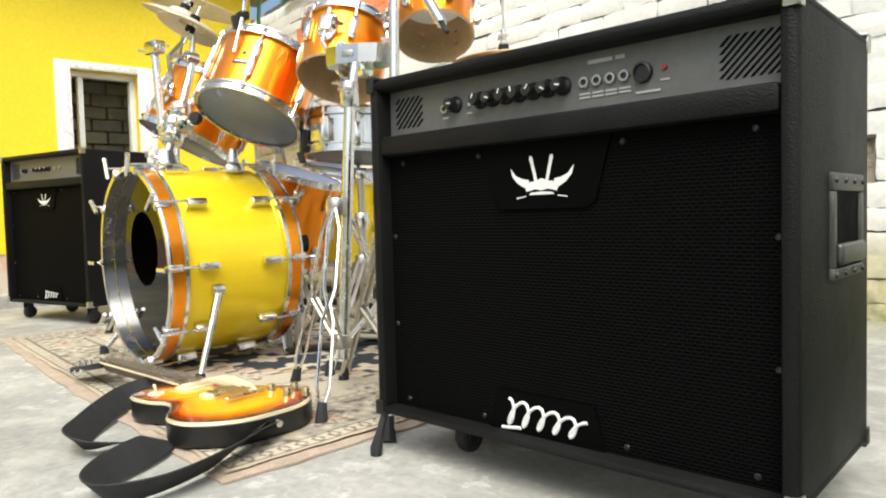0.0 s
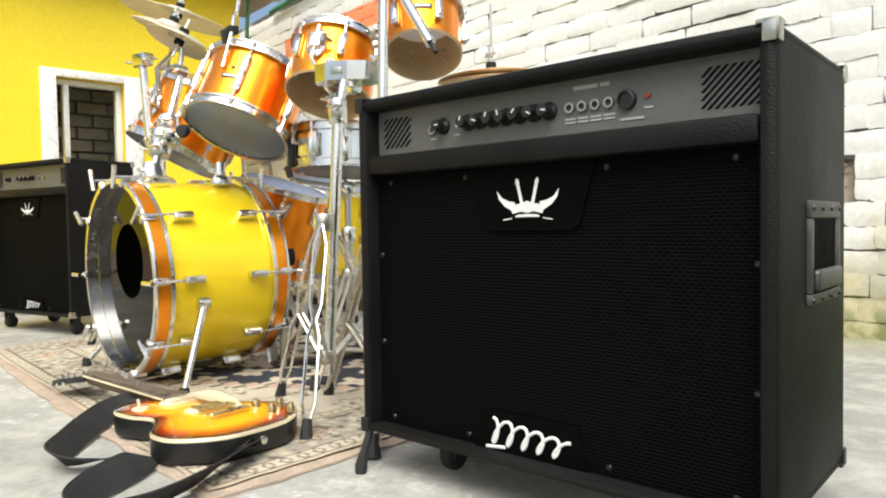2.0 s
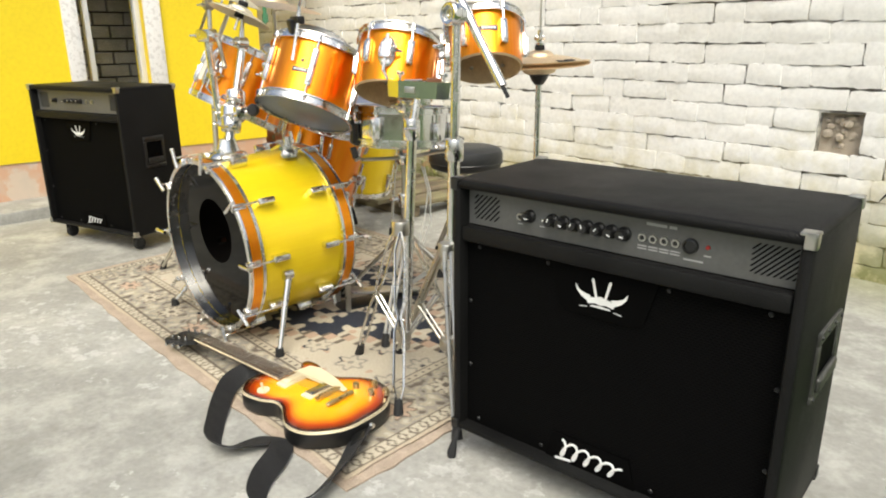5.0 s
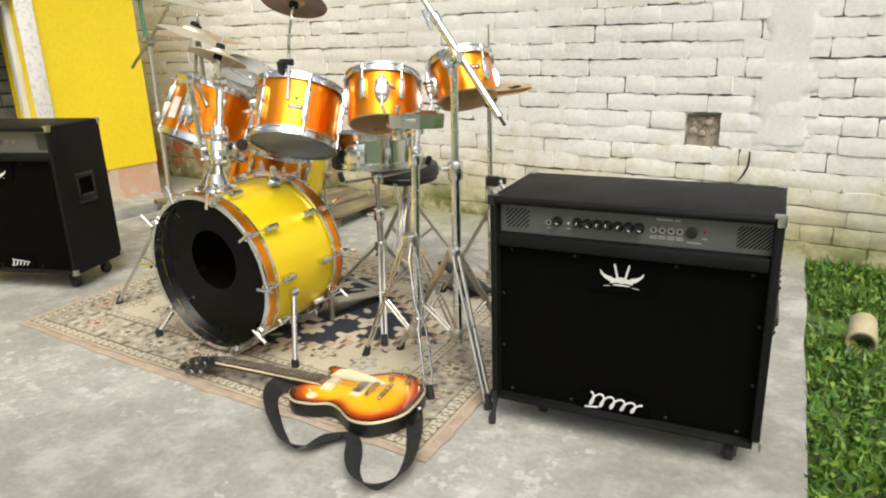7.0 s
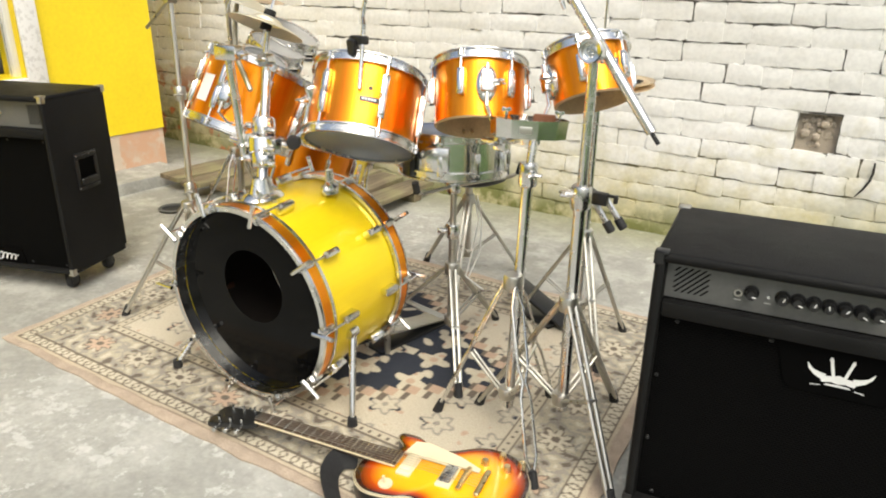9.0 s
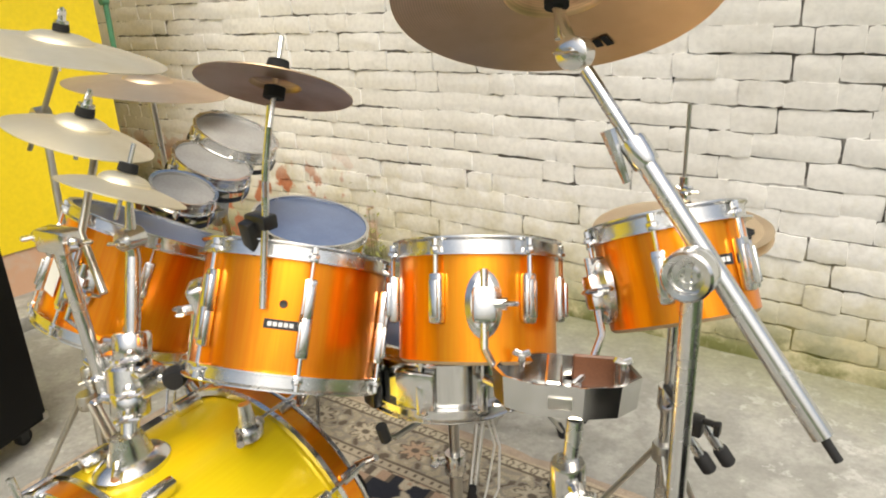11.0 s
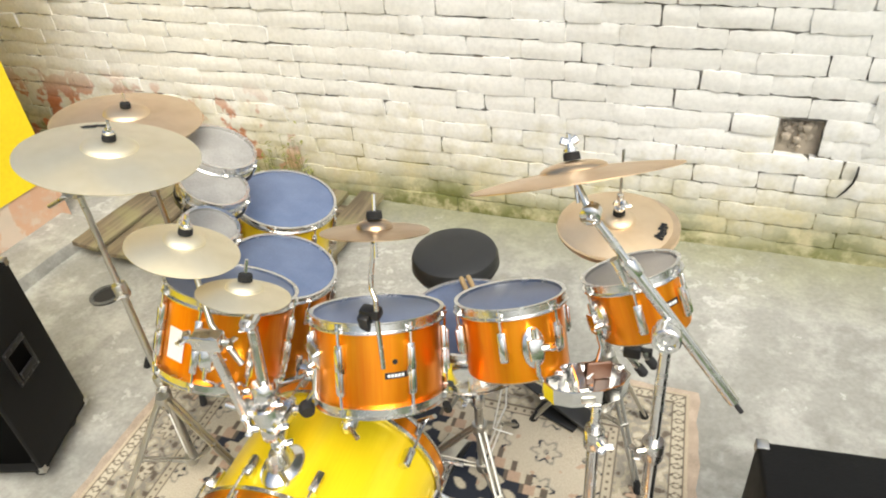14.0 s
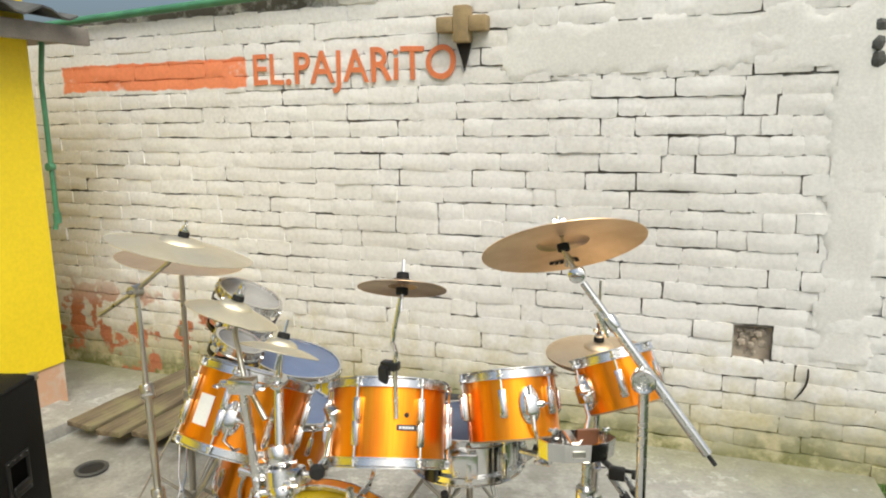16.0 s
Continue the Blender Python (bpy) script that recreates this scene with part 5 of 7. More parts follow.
def cymbal(name, c, up, dia, mat, label, bell=0.055, lettering=None, spin=0.0, nut=True, drop=0.02):
    """A cymbal: its bell's foot lies at c."""
    ob = thing(name, frame_from(c, up, spin), label, "cymbal", "cymbals")
    R = dia / 2
    prof = [(0.006, 0.019)]
    for k in range(6):
        a = k / 5 * math.pi / 2
        prof.append((bell * math.sin(a) * 0.8 + 0.008, 0.004 + 0.015 * math.cos(a)))
    for k in range(1, 13):
        f = k / 12
        prof.append((bell * 0.8 + 0.008 + (R - bell * 0.8 - 0.008) * f, 0.004 - drop * R / 0.2 * (0.35 * f + 0.65 * f * f)))
    under = [(r, z - 0.0015) for r, z in prof[::-1]]
    bm = B()
    lathe(bm, prof + under, 96, None, True)
    part("plate", bm, mat, ob, smooth=50)
    if lettering:
        bm = B()
        side, aa, w = lettering
        for k in range(6):
            a = radians(aa) + (k - 2.5) * w
            rr = R * 0.72
            f = (rr - bell * 0.8 - 0.008) / (R - bell * 0.8 - 0.008)
            z = 0.004 - drop * R / 0.2 * (0.35 * f + 0.65 * f * f) + (0.001 if side > 0 else -0.0032)
            tilt = math.degrees(math.atan(drop / 0.2 * 1.2))
            m = Matrix.Rotation(a, 4, "Z") @ pose(rr, 0, z, 0, tilt)
            box(bm, -0.011 + 0.003 * (k % 3), -0.0045, 0, 0.011 - 0.002 * (k % 2), 0.0045, 0.0007, 0, 1, m)
        part("lettering_bars", bm, FELT, ob, "black printed bars", smooth=0)
    bm = B()
    lathe(bm, [(0, 0.034), (0.013, 0.033), (0.014, 0.026), (0.014, 0.02), (0, 0.019)], 18)
    part("felt_washer", bm, FELT, ob)
    bm = B()
    lathe(bm, [(0, 0.002), (0.013, 0.0), (0.013, -0.014), (0, -0.014)], 18)
    part("felt_washer", bm, FELT, ob)
    bm = B()
    pipe(bm, [(0, 0, -0.05), (0, 0, 0.062)], 0.0035, 8)
    if nut:
        wing(bm, Vector((0, 0, 0.035)), (0, 0, 1), 1.1)
        lathe(bm, [(0, 0.04), (0.012, 0.039), (0.012, 0.034), (0, 0.034)], 14)
    part("wing_nut" if nut else "top_rod", bm, CHROME, ob)
    return ob




def at_floor(x, y):
    return pose(x, y, zf(x, y))


def stand(name, base, label, group="stands"):
    """An Empty at the stand's foot; its parts are given in world places through the offset."""
    ob = thing(name, at_floor(*base), label, "stand", group)
    return ob


def settle_parts(ob):
    inv = ob.matrix_basis.inverted()
    for c in ob.children:
        c.matrix_basis = inv @ c.matrix_basis


# ride cymbal on its boom stand
ride_c, ride_up = Vector((-1.292, 0.942, 1.137)), up_of(-0.25, 0.39, 29)
cymbal("ride_cymbal", ride_c, ride_up, 0.345, CYM_WARM, "large bronze cymbal tilted on a boom stand", 0.06, (-1, 250, 0.09), 0, True, 0.014)
s3 = stand("boom_cymbal_stand", (-1.105, 0.845), "tall chromed boom stand holding the big cymbal")
tilt_p, clamp_p, tip_p = Vector((-1.256, 0.915, 1.08)), Vector((-1.113, 0.885, 0.884)), Vector((-0.975, 0.9, 0.721))
pole(s3, [(-1.101, 0.849, 0.090), (-1.109, 0.872, 0.606)], 0.0135, "lower_pole")
pole(s3, [(-1.109, 0.872, 0.59), (-1.112, 0.883, 0.862)], 0.0105, "upper_pole")
bm = B()
collar(bm, Vector((-1.109, 0.872, 0.592)), (0, 0, 1), 0.013, 0.05)
wing(bm, Vector((-1.123, 0.859, 0.6)), (-0.8, -0.5, 0), 1.3)
part("height_clamp", bm, CHROME, s3)
bd = (tip_p - tilt_p).normalized()
pole(s3, [tilt_p + bd * 0.02, tilt_p.lerp(tip_p, 0.27)], 0.0075, "boom_rod")
pole(s3, [tilt_p.lerp(tip_p, 0.25), tip_p - bd * 0.02], 0.0105, "boom_arm")
pole(s3, [tip_p - bd * 0.022, tip_p + bd * 0.006], 0.0045, "end_pin", RUBBER)
bm = B()
collar(bm, tilt_p.lerp(tip_p, 0.26), bd, 0.0085, 0.03)
pipe(bm, [tilt_p.lerp(tip_p, 0.2) + Vector((-0.012, -0.012, 0)), tilt_p.lerp(tip_p, 0.34) + Vector((-0.028, -0.012, 0))], [0.008, 0.004], 8)
part("memory_lever", bm, CHROME, s3)
bm = B()
view = Vector((0.05, -1, 0.1)).normalized()
lathe(bm, [(0, 0.021), (0.006, 0.021), (0.0065, 0.024), (0.009, 0.024), (0.0095, 0.02), (0.0155, 0.021), (0.017, 0.029), (0.022, 0.03), (0.0245, 0.027), (0.025, 0.02), (0.025, 0.011), (0.0235, 0.0105), (0.0235, 0.0085), (0.025, 0.008), (0.025, 0.002), (0.021, 0), (0.021, -0.012), (0.016, -0.018), (0, -0.018)], 32, frame_from(clamp_p, view))
box(bm, -0.004, -0.013, 0.018, 0.004, 0.013, 0.0225, 0.001, 1, frame_from(clamp_p, view))
part("boom_clamp", bm, CHROME, s3, "chromed ratchet clamp")
bm = B()
lathe(bm, [(0, 0.014), (0.012, 0.014), (0.017, 0.011), (0.017, -0.011), (0.012, -0.014), (0, -0.014)], 24, frame_from(tilt_p, view))
wing(bm, tilt_p + view * 0.012, view, 0.9)
pipe(bm, [tilt_p, ride_c - ride_up * 0.012], 0.006, 10)
part("tilter", bm, CHROME, s3)
tripod(s3, (-1.105, 0.845), 0.36, [(-0.921, 0.706), (-1.051, 1.068), (-1.326, 0.866)], 0.009, 0.12, True, False)
settle_parts(s3)

# stand with the faceted chrome tray
s2 = stand("percussion_stand", (-1.217, 0.796), "chromed stand carrying a faceted metal tray")
pole(s2, [(-1.214, 0.799, 0.083), (-1.215, 0.836, 0.645)], 0.012, "lower_pole")
pole(s2, [(-1.215, 0.836, 0.63), (-1.216, 0.852, 0.699)], 0.0095, "upper_pole")
bm = B()
collar(bm, Vector((-1.215, 0.834, 0.632)), (0, 0, 1), 0.012, 0.05)
wing(bm, Vector((-1.201, 0.822, 0.638)), (0.7, -0.7, 0), 1.2)
part("height_clamp", bm, CHROME, s2)
tripod(s2, (-1.217, 0.796), 0.4, [(-1.079, 0.668), (-1.396, 0.782), (-1.197, 0.996)], 0.008, 0.12, True, True)
settle_parts(s2)


def tray():
    ob = thing("chrome_tray", Matrix.Translation((-1.24, 0.872, 0.701)) @ pose(0, 0, 0, -2, 2, 26), "half-moon faceted chromed metal tray open at the top", "percussion")
    outline = [(-0.08, 0.004), (-0.066, -0.018), (-0.034, -0.03), (0.02, -0.031), (0.058, -0.02), (0.08, 0.004), (0.07, 0.032), (0.03, 0.045), (-0.03, 0.045), (-0.07, 0.032)]
    bm = B()
    n = len(outline)
    lo = [bm.verts.new((x, y, 0)) for x, y in outline]
    hi = [bm.verts.new((x * 1.04, y * 1.04, 0.039)) for x, y in outline]
    hi2 = [bm.verts.new((x * 0.98, y * 0.98, 0.039)) for x, y in outline]
    lo2 = [bm.verts.new((x * 0.95, y * 0.95, 0.003)) for x, y in outline]
    for a, b in ((lo, hi), (hi, hi2), (hi2, lo2)):
        for k in range(n):
            bm.faces.new((a[k], a[(k + 1) % n], b[(k + 1) % n], b[k]))
    bm.faces.new(lo)
    bm.faces.new(lo2)
    part("body", bm, STEEL_SHELL, ob, smooth=15)
    bm = B()
    box(bm, -0.018, -0.0345, 0.012, 0.008, -0.03, 0.026, 0.001)
    part("plate", bm, STEEL, ob)
    bm = B()
    box(bm, -0.022, -0.029, 0.036, -0.004, 0.041, 0.042, 0.002, 1)
    box(bm, -0.022, 0.036, 0.006, -0.004, 0.041, 0.037, 0.002, 1)
    part("cross_strap", bm, CHROME, ob)
    bm = B()
    box(bm, 0.008, 0.033, 0.004, 0.056, 0.038, 0.046, 0.002, 1)
    part("copper_plate", bm, paint_stain("copper_lining", (0.24, 0.1, 0.05), 0.2, 0.4, 12, 0.7), ob)
    for x in (-0.05, 0.062):
        bm = B()
        pipe(bm, [(x, 0.01, 0.002), (x, 0.01, 0.044)], 0.0035, 8)
        wing(bm, Vector((x, 0.01, 0.044)), (0, 0, 1), 0.7)
        part("wing_bolt", bm, CHROME, ob)
    return ob


tray()

# hi-hat
hx, hy = -1.272, 1.345
hz = zf(hx, hy)
cymbal("hi_hat_cymbal", (hx, hy, 0.782), up_of(0.1, -0.3, 4), 0.282, CYM_MID, "bronze upper hi-hat cymbal with clutch", 0.04, (1, -22, 0.1), 0, True, 0.03)
low = cymbal("hi_hat_cymbal", (hx, hy, 0.752), Vector((0.03, 0.02, -1)), 0.282, CYM_MID, "bronze lower hi-hat cymbal", 0.05, None, 0, False, 0.03)
s4 = stand("hi_hat_stand", (hx, hy), "chromed hi-hat stand with pedal")
pole(s4, [(hx, hy, 0.09), (hx, hy, 0.45)], 0.011, "lower_pole")
pole(s4, [(hx, hy, 0.44), (hx, hy, 0.725)], 0.0085, "upper_pole")
pole(s4, [(hx, hy, 0.71), (hx, hy, 0.97)], 0.003, "pull_rod", STEEL)
bm = B()
collar(bm, Vector((hx, hy, 0.45)), (0, 0, 1), 0.011, 0.045)
wing(bm, Vector((hx + 0.01, hy - 0.014, 0.45)), (0.5, -0.8, 0), 1.2)
part("height_clamp", bm, CHROME, s4)
bm = B()
lathe(bm, [(0, 0.03), (0.007, 0.03), (0.008, -0.01), (0, -0.01)], 12, Matrix.Translation((hx, hy, 0.825)))
wing(bm, Vector((hx + 0.006, hy - 0.006, 0.835)), (0.7, -0.7, 0), 1.0)
part("clutch", bm, CHROME, s4)
bm = B()
lathe(bm, [(0, 0), (0.03, 0.0), (0.02, -0.02), (0.012, -0.03), (0, -0.03)], 18, Matrix.Translation((hx, hy, 0.737)))
part("cymbal_seat", bm, PLASTIC, s4)
tripod(s4, (hx, hy), 0.33 + hz, [(-1.144, 1.186), (-1.166, 1.445), (-1.477, 1.339)], 0.008, 0.11 + hz)
bm = B()
box(bm, -0.035, -0.12, 0.0, 0.035, 0.14, 0.012, 0.004, 2, Matrix.Translation((hx - 0.14, hy + 0.05, hz + 0.05)) @ pose(0, 0, 0, 14, 0, 70))
box(bm, -0.04, -0.12, 0.0, 0.04, 0.02, 0.01, 0.003, 2, Matrix.Translation((hx - 0.18, hy + 0.05, hz + 0.013)) @ pose(0, 0, 0, 0, 0, 70))
part("foot_pedal", bm, PLASTIC, s4, "black foot pedal plate")
settle_parts(s4)

# multi-clamp with black-ended stubs on the hi-hat stand
cp = Vector((-1.19, 1.235, 0.485))
mc = thing("multi_clamp", Matrix.Translation(cp), "black plastic clamp with capped chrome stubs on the hi-hat stand", "clamp")
bm = B()
box(bm, -0.03, -0.012, -0.018, 0.012, 0.012, 0.016, 0.005, 2)
box(bm, 0.01, -0.006, 0.006, 0.036, 0.006, 0.014, 0.003, 2)
box(bm, 0.028, -0.008, -0.008, 0.038, 0.008, 0.014, 0.003, 2)
part("body", bm, PLASTIC, mc)
bm = B()
pipe(bm, [(-0.01, 0.0, 0), (-0.05, 0.07, -0.01), (-0.082, 0.11, -0.015)], [0.01, 0.009, 0.011], 10)
part("arm", bm, PLASTIC, mc)
for at in (Vector((-0.022, 0.012, -0.025)), Vector((0.0, 0.04, -0.02))):
    d = Vector((0.55, 0.1, -0.8)).normalized()
    bm = B()
    pipe(bm, [at - d * 0.02, at + d * 0.055], 0.0085, 12)
    stub = part("stub", bm, CHROME, mc, "chromed tube stub")
    bm = B()
    pipe(bm, [at + d * 0.05, at + d * 0.053, at + d * 0.079, at + d * 0.082], [0.011, 0.0125, 0.0125, 0.01], 12)
    part("cap", bm, RUBBER, stub, "black rubber cap")

# snare stand
sx, sy = -1.548, 1.07
s5 = stand("snare_stand", (sx, sy), "chromed snare stand with basket arms")
pole(s5, [(sx, sy, 0.08), (sx, sy, 0.38)], 0.0115, "lower_pole", STEEL)
pole(s5, [(sx, sy, 0.345), (sx, sy, 0.494)], 0.009, "upper_pole", STEEL)
bm = B()
collar(bm, Vector((sx, sy, 0.37)), (0, 0, 1), 0.0115, 0.04)
wing(bm, Vector((sx - 0.016, sy - 0.008, 0.37)), (-0.8, -0.5, 0), 1.2)
part("height_clamp", bm, CHROME, s5)
bm = B()
collar(bm, Vector((sx, sy, 0.494)), (0, 0, 1), 0.012, 0.03)
part("basket_hub", bm, CHROME, s5)
for k in range(3):
    a = radians(30 + 120 * k)
    bm = B()
    e = Vector((sx + 0.15 * math.cos(a), sy + 0.15 * math.sin(a), 0.522 + 0.012 * math.sin(a)))
    pipe(bm, [(sx, sy, 0.497), e, e + Vector((0.025 * math.cos(a), 0.025 * math.sin(a), 0.014)), e + Vector((0.028 * math.cos(a), 0.028 * math.sin(a), 0.032))], 0.005, 8)
    arm = part("basket_arm", bm, STEEL, s5)
    bm = B()
    pipe(bm, [e + Vector((0.02 * math.cos(a), 0.02 * math.sin(a), 0.008)), e + Vector((0.028 * math.cos(a), 0.028 * math.sin(a), 0.036))], 0.009, 10)
    part("rubber_grip", bm, RUBBER, arm)
tripod(s5, (sx, sy), 0.26, [(-1.393, 0.868), (-1.794, 0.995), (-1.526, 1.293)], 0.008, 0.1)
settle_parts(s5)

# cables hanging behind the snare
bm = B()
pipe(bm, [(-1.504, 1.102, 0.474), (-1.495, 1.118, 0.398), (-1.511, 1.114, 0.303), (-1.523, 1.102, 0.228), (-1.479, 1.128, 0.189)], 0.0022, 6)
pipe(bm, [(-1.494, 1.102, 0.474), (-1.485, 1.118, 0.398), (-1.492, 1.123, 0.303), (-1.517, 1.111, 0.228)], 0.0022, 6)
part("cord", bm, WHITE_PAINT, s5, "thin white hanging cord", s5.matrix_basis.inverted())


# bass drum pedal behind the drum
def pedal():
    ob = thing("bass_drum_pedal", pose(-1.7, 1.03, zf(-1.7 , 1.03) + 0.008, 0, 0, -10), "black bass drum pedal behind the drum", "pedal")
    bm = B()
    box(bm, -0.04, -0.11, 0.0, 0.04, 0.17, 0.008, 0.003)
    part("base_plate", bm, PLASTIC, ob)
    bm = B()
    box(bm, -0.033, -0.07, 0.0, 0.033, 0.17, 0.009, 0.004, 2, pose(0, 0, 0.035, -9))
    part("footboard", bm, STEEL, ob)
    for s in (-1, 1):
        bm = B()
        pipe(bm, [(s * 0.04, -0.09, 0.0), (s * 0.042, -0.09, 0.16)], 0.009, 10)
        part("post", bm, STEEL, ob)
    bm = B()
    pipe(bm, [(-0.05, -0.09, 0.15), (0.05, -0.09, 0.15)], 0.006, 10)
    pipe(bm, [(0, -0.09, 0.15), (0, -0.06, 0.3)], 0.004, 8)
    part("axle", bm, CHROME, ob)
    bm = B()
    lathe(bm, [(0, 0.022), (0.022, 0.02), (0.024, -0.018), (0, -0.022)], 16, pose(0, -0.062, 0.3, 90))
    part("beater", bm, FELT, ob)


pedal()

# drum throne
tx, ty = -1.79, 1.55
throne = thing("drum_throne", at_floor(tx, ty), "round black padded drum throne", "stool")
tz = zf(tx, ty)
bm = B()
lathe(bm, [(0, 0.0), (0.11, 0.0), (0.128, 0.008), (0.136, 0.03), (0.136, 0.058), (0.13, 0.072), (0.115, 0.08), (0.06, 0.084), (0, 0.083)], 48, pose(0, 0, 0.372 - tz))
part("seat", bm, SEAT, throne, "thick black vinyl seat pad")
bm = B()
lathe(bm, [(0.1365, 0.026), (0.1385, 0.029), (0.1365, 0.032)], 48, pose(0, 0, 0.372 - tz))
part("piping", bm, PLASTIC, throne)
bm = B()
pipe(bm, [(0, 0, 0.09), (0, 0, 0.372 - tz)], 0.013, 14)
part("post", bm, STEEL, throne)
sub = [(tx + 0.2 * math.cos(radians(a)), ty + 0.2 * math.sin(radians(a))) for a in (-70, 50, 170)]
hold = new("legs_holder")
tripod(hold, (tx, ty), 0.3, sub, 0.009, 0.1)
for c in list(hold.children):
    c.parent = throne
    c.matrix_basis = throne.matrix_basis.inverted() @ c.matrix_basis
bpy.data.objects.remove(hold)

# crash on the left boom stand
c1, c1_up = Vector((-2.252, 0.887, 1.095)), up_of(0.2, 0.18, 15)
cymbal("crash_cymbal", c1, c1_up, 0.36, CYM_PALE, "large pale bronze crash cymbal", 0.06, (1, 15, 0.07))
s1 = stand("boom_cymbal_stand", (-2.395, 0.840), "chromed boom stand holding the pale crash cymbal")
top1 = Vector((-2.444, 0.911, 0.953))
pole(s1, [(-2.355, 0.829, 0.113), (-2.374, 0.851, 0.398)], 0.012, "lower_pole", STEEL)
pole(s1, [(-2.374, 0.851, 0.388), (-2.409, 0.881, 0.683)], 0.0095, "middle_pole", STEEL)
pole(s1, [(-2.410, 0.881, 0.673), top1], 0.0075, "upper_pole", STEEL)
pole(s1, [(-2.618, 0.941, 0.861), top1, c1 - c1_up * 0.02], 0.0055, "boom_arm", STEEL)
for p in ((-2.374, 0.851, 0.398), (-2.409, 0.881, 0.683)):
    bm = B()
    collar(bm, Vector(p), (-0.1, 0.03, 0.6), 0.011, 0.04)
    wing(bm, Vector(p) + Vector((0.012, -0.012, 0)), (0.7, -0.7, 0), 1.1)
    part("height_clamp", bm, STEEL, s1)
bm = B()
lathe(bm, [(0, 0.018), (0.016, 0.018), (0.018, -0.012), (0, -0.014)], 18, frame_from(top1, (0, -1, 0)))
wing(bm, top1 + Vector((0, -0.016, 0)), (0, -1, 0), 1.1)
part("boom_clamp", bm, STEEL, s1)
tripod(s1, (-2.362, 0.827), 0.35, [(-2.504, 0.657), (-2.565, 0.970), (-2.183, 0.853)], 0.01, 0.1)
settle_parts(s1)

# crash behind it, on a straight stand
c2, c2_up = Vector((-2.585, 1.239, 0.977)), up_of(0.14, 0.1, 10)
cymbal("crash_cymbal", c2, c2_up, 0.39, CYM_MID, "wide copper-coloured crash cymbal", 0.065, None, 0, False)
s6 = stand("cymbal_stand", (-2.634, 1.259), "straight chromed cymbal stand")
pole(s6, [(-2.646, 1.268, 0.114), (-2.635, 1.280, 0.493)], 0.012, "lower_pole", STEEL)
pole(s6, [(-2.635, 1.279, 0.474), (-2.59, 1.242, 0.95)], 0.0085, "upper_pole", STEEL)
bm = B()
collar(bm, Vector((-2.635, 1.279, 0.483)), (0, 0, 1), 0.012, 0.045)
wing(bm, Vector((-2.621, 1.264, 0.483)), (0.7, -0.7, 0), 1.2)
part("height_clamp", bm, STEEL, s6)
bm = B()
collar(bm, Vector((-2.621, 1.262, 0.720)), (0, 0, 1), 0.009, 0.035)
part("upper_clamp", bm, STEEL, s6)
tripod(s6, (-2.648, 1.264), 0.4, [(-2.543, 1.074), (-2.858, 1.160), (-2.647, 1.479)], 0.008, 0.12, True, True)
settle_parts(s6)

# ---------------------------------------------------------------- mount tree on the bass drum
tree = thing("tom_mount", Matrix.Translation((-1.828, 0.655, 0.528)), "chromed double tom mount rising from the bass drum", "mount")
inv_t = tree.matrix_basis.inverted()
pole(tree, [(-1.828, 0.655, 0.542), (-1.854, 0.691, 0.637)], 0.0135, "post")
pole(tree, [(-1.854, 0.690, 0.618), (-1.888, 0.750, 0.798)], 0.0115, "upper_post")
bm = B()
for p, s in (((-1.854, 0.691, 0.632), 1.5), ((-1.867, 0.710, 0.675), 1.2), ((-1.843, 0.678, 0.603), 1.2)):
    collar(bm, Vector(p), (-0.2, 0.25, 0.9), 0.014 * s, 0.04)
    wing(bm, Vector(p) + Vector((0.03, -0.02, 0)), (0.8, -0.5, 0.1), 1.3)
    wing(bm, Vector(p) + Vector((-0.03, -0.01, 0)), (-0.8, -0.5, 0.1), 1.3)
box(bm, -0.03, -0.02, -0.02, 0.035, 0.025, 0.02, 0.006, 2, Matrix.Translation((-1.840, 0.698, 0.636)))
box(bm, -0.02, -0.016, -0.026, 0.02, 0.016, 0.026, 0.006, 2, Matrix.Translation((-1.897, 0.695, 0.633)))
part("clamp_block", bm, CHROME, tree, "cluster of chromed clamps and wing bolts")
bm = B()
pipe(bm, [(-1.839, 0.698, 0.641), (-1.791, 0.720, 0.635), (-1.765, 0.745, 0.672), (-1.759, 0.766, 0.757)], 0.0085, 12)
part("tom_arm", bm, CHROME, tree)
bm = B()
box(bm, -0.024, -0.014, -0.036, 0.024, 0.014, 0.036, 0.008, 3, Matrix.Translation((-1.756, 0.770, 0.743)) @ pose(0, 0, 0, 15, 0, -40))
wing(bm, Vector((-1.759, 0.753, 0.743)), (-0.4, -0.9, 0), 1.2)
part("tom_bracket", bm, CHROME, tree)
bm = B()
pipe(bm, [(-1.868, 0.709, 0.646), (-1.926, 0.720, 0.638), (-1.973, 0.732, 0.667), (-2.000, 0.754, 0.705)], 0.0085, 12)
part("tom_arm", bm, CHROME, tree)
bm = B()
box(bm, -0.022, -0.014, -0.034, 0.022, 0.014, 0.034, 0.008, 3, Matrix.Translation((-2.005, 0.759, 0.710)) @ pose(0, 0, 0, 20, 0, 10))
part("tom_bracket", bm, CHROME, tree)
bm = B()
lathe(bm, [(0, 0.018), (0.016, 0.018), (0.018, -0.014), (0, -0.016)], 18, frame_from((-1.889, 0.753, 0.826), (0.3, -0.9, 0.1)))
pipe(bm, [(-1.888, 0.749, 0.788), (-1.889, 0.753, 0.826), (-1.883, 0.760, 0.892)], [0.012, 0.009, 0.005], 12)
wing(bm, Vector((-1.883, 0.738, 0.826)), (0.3, -0.9, 0.1), 1.0)
part("cymbal_tilter", bm, CHROME, tree)
settle_parts(tree)
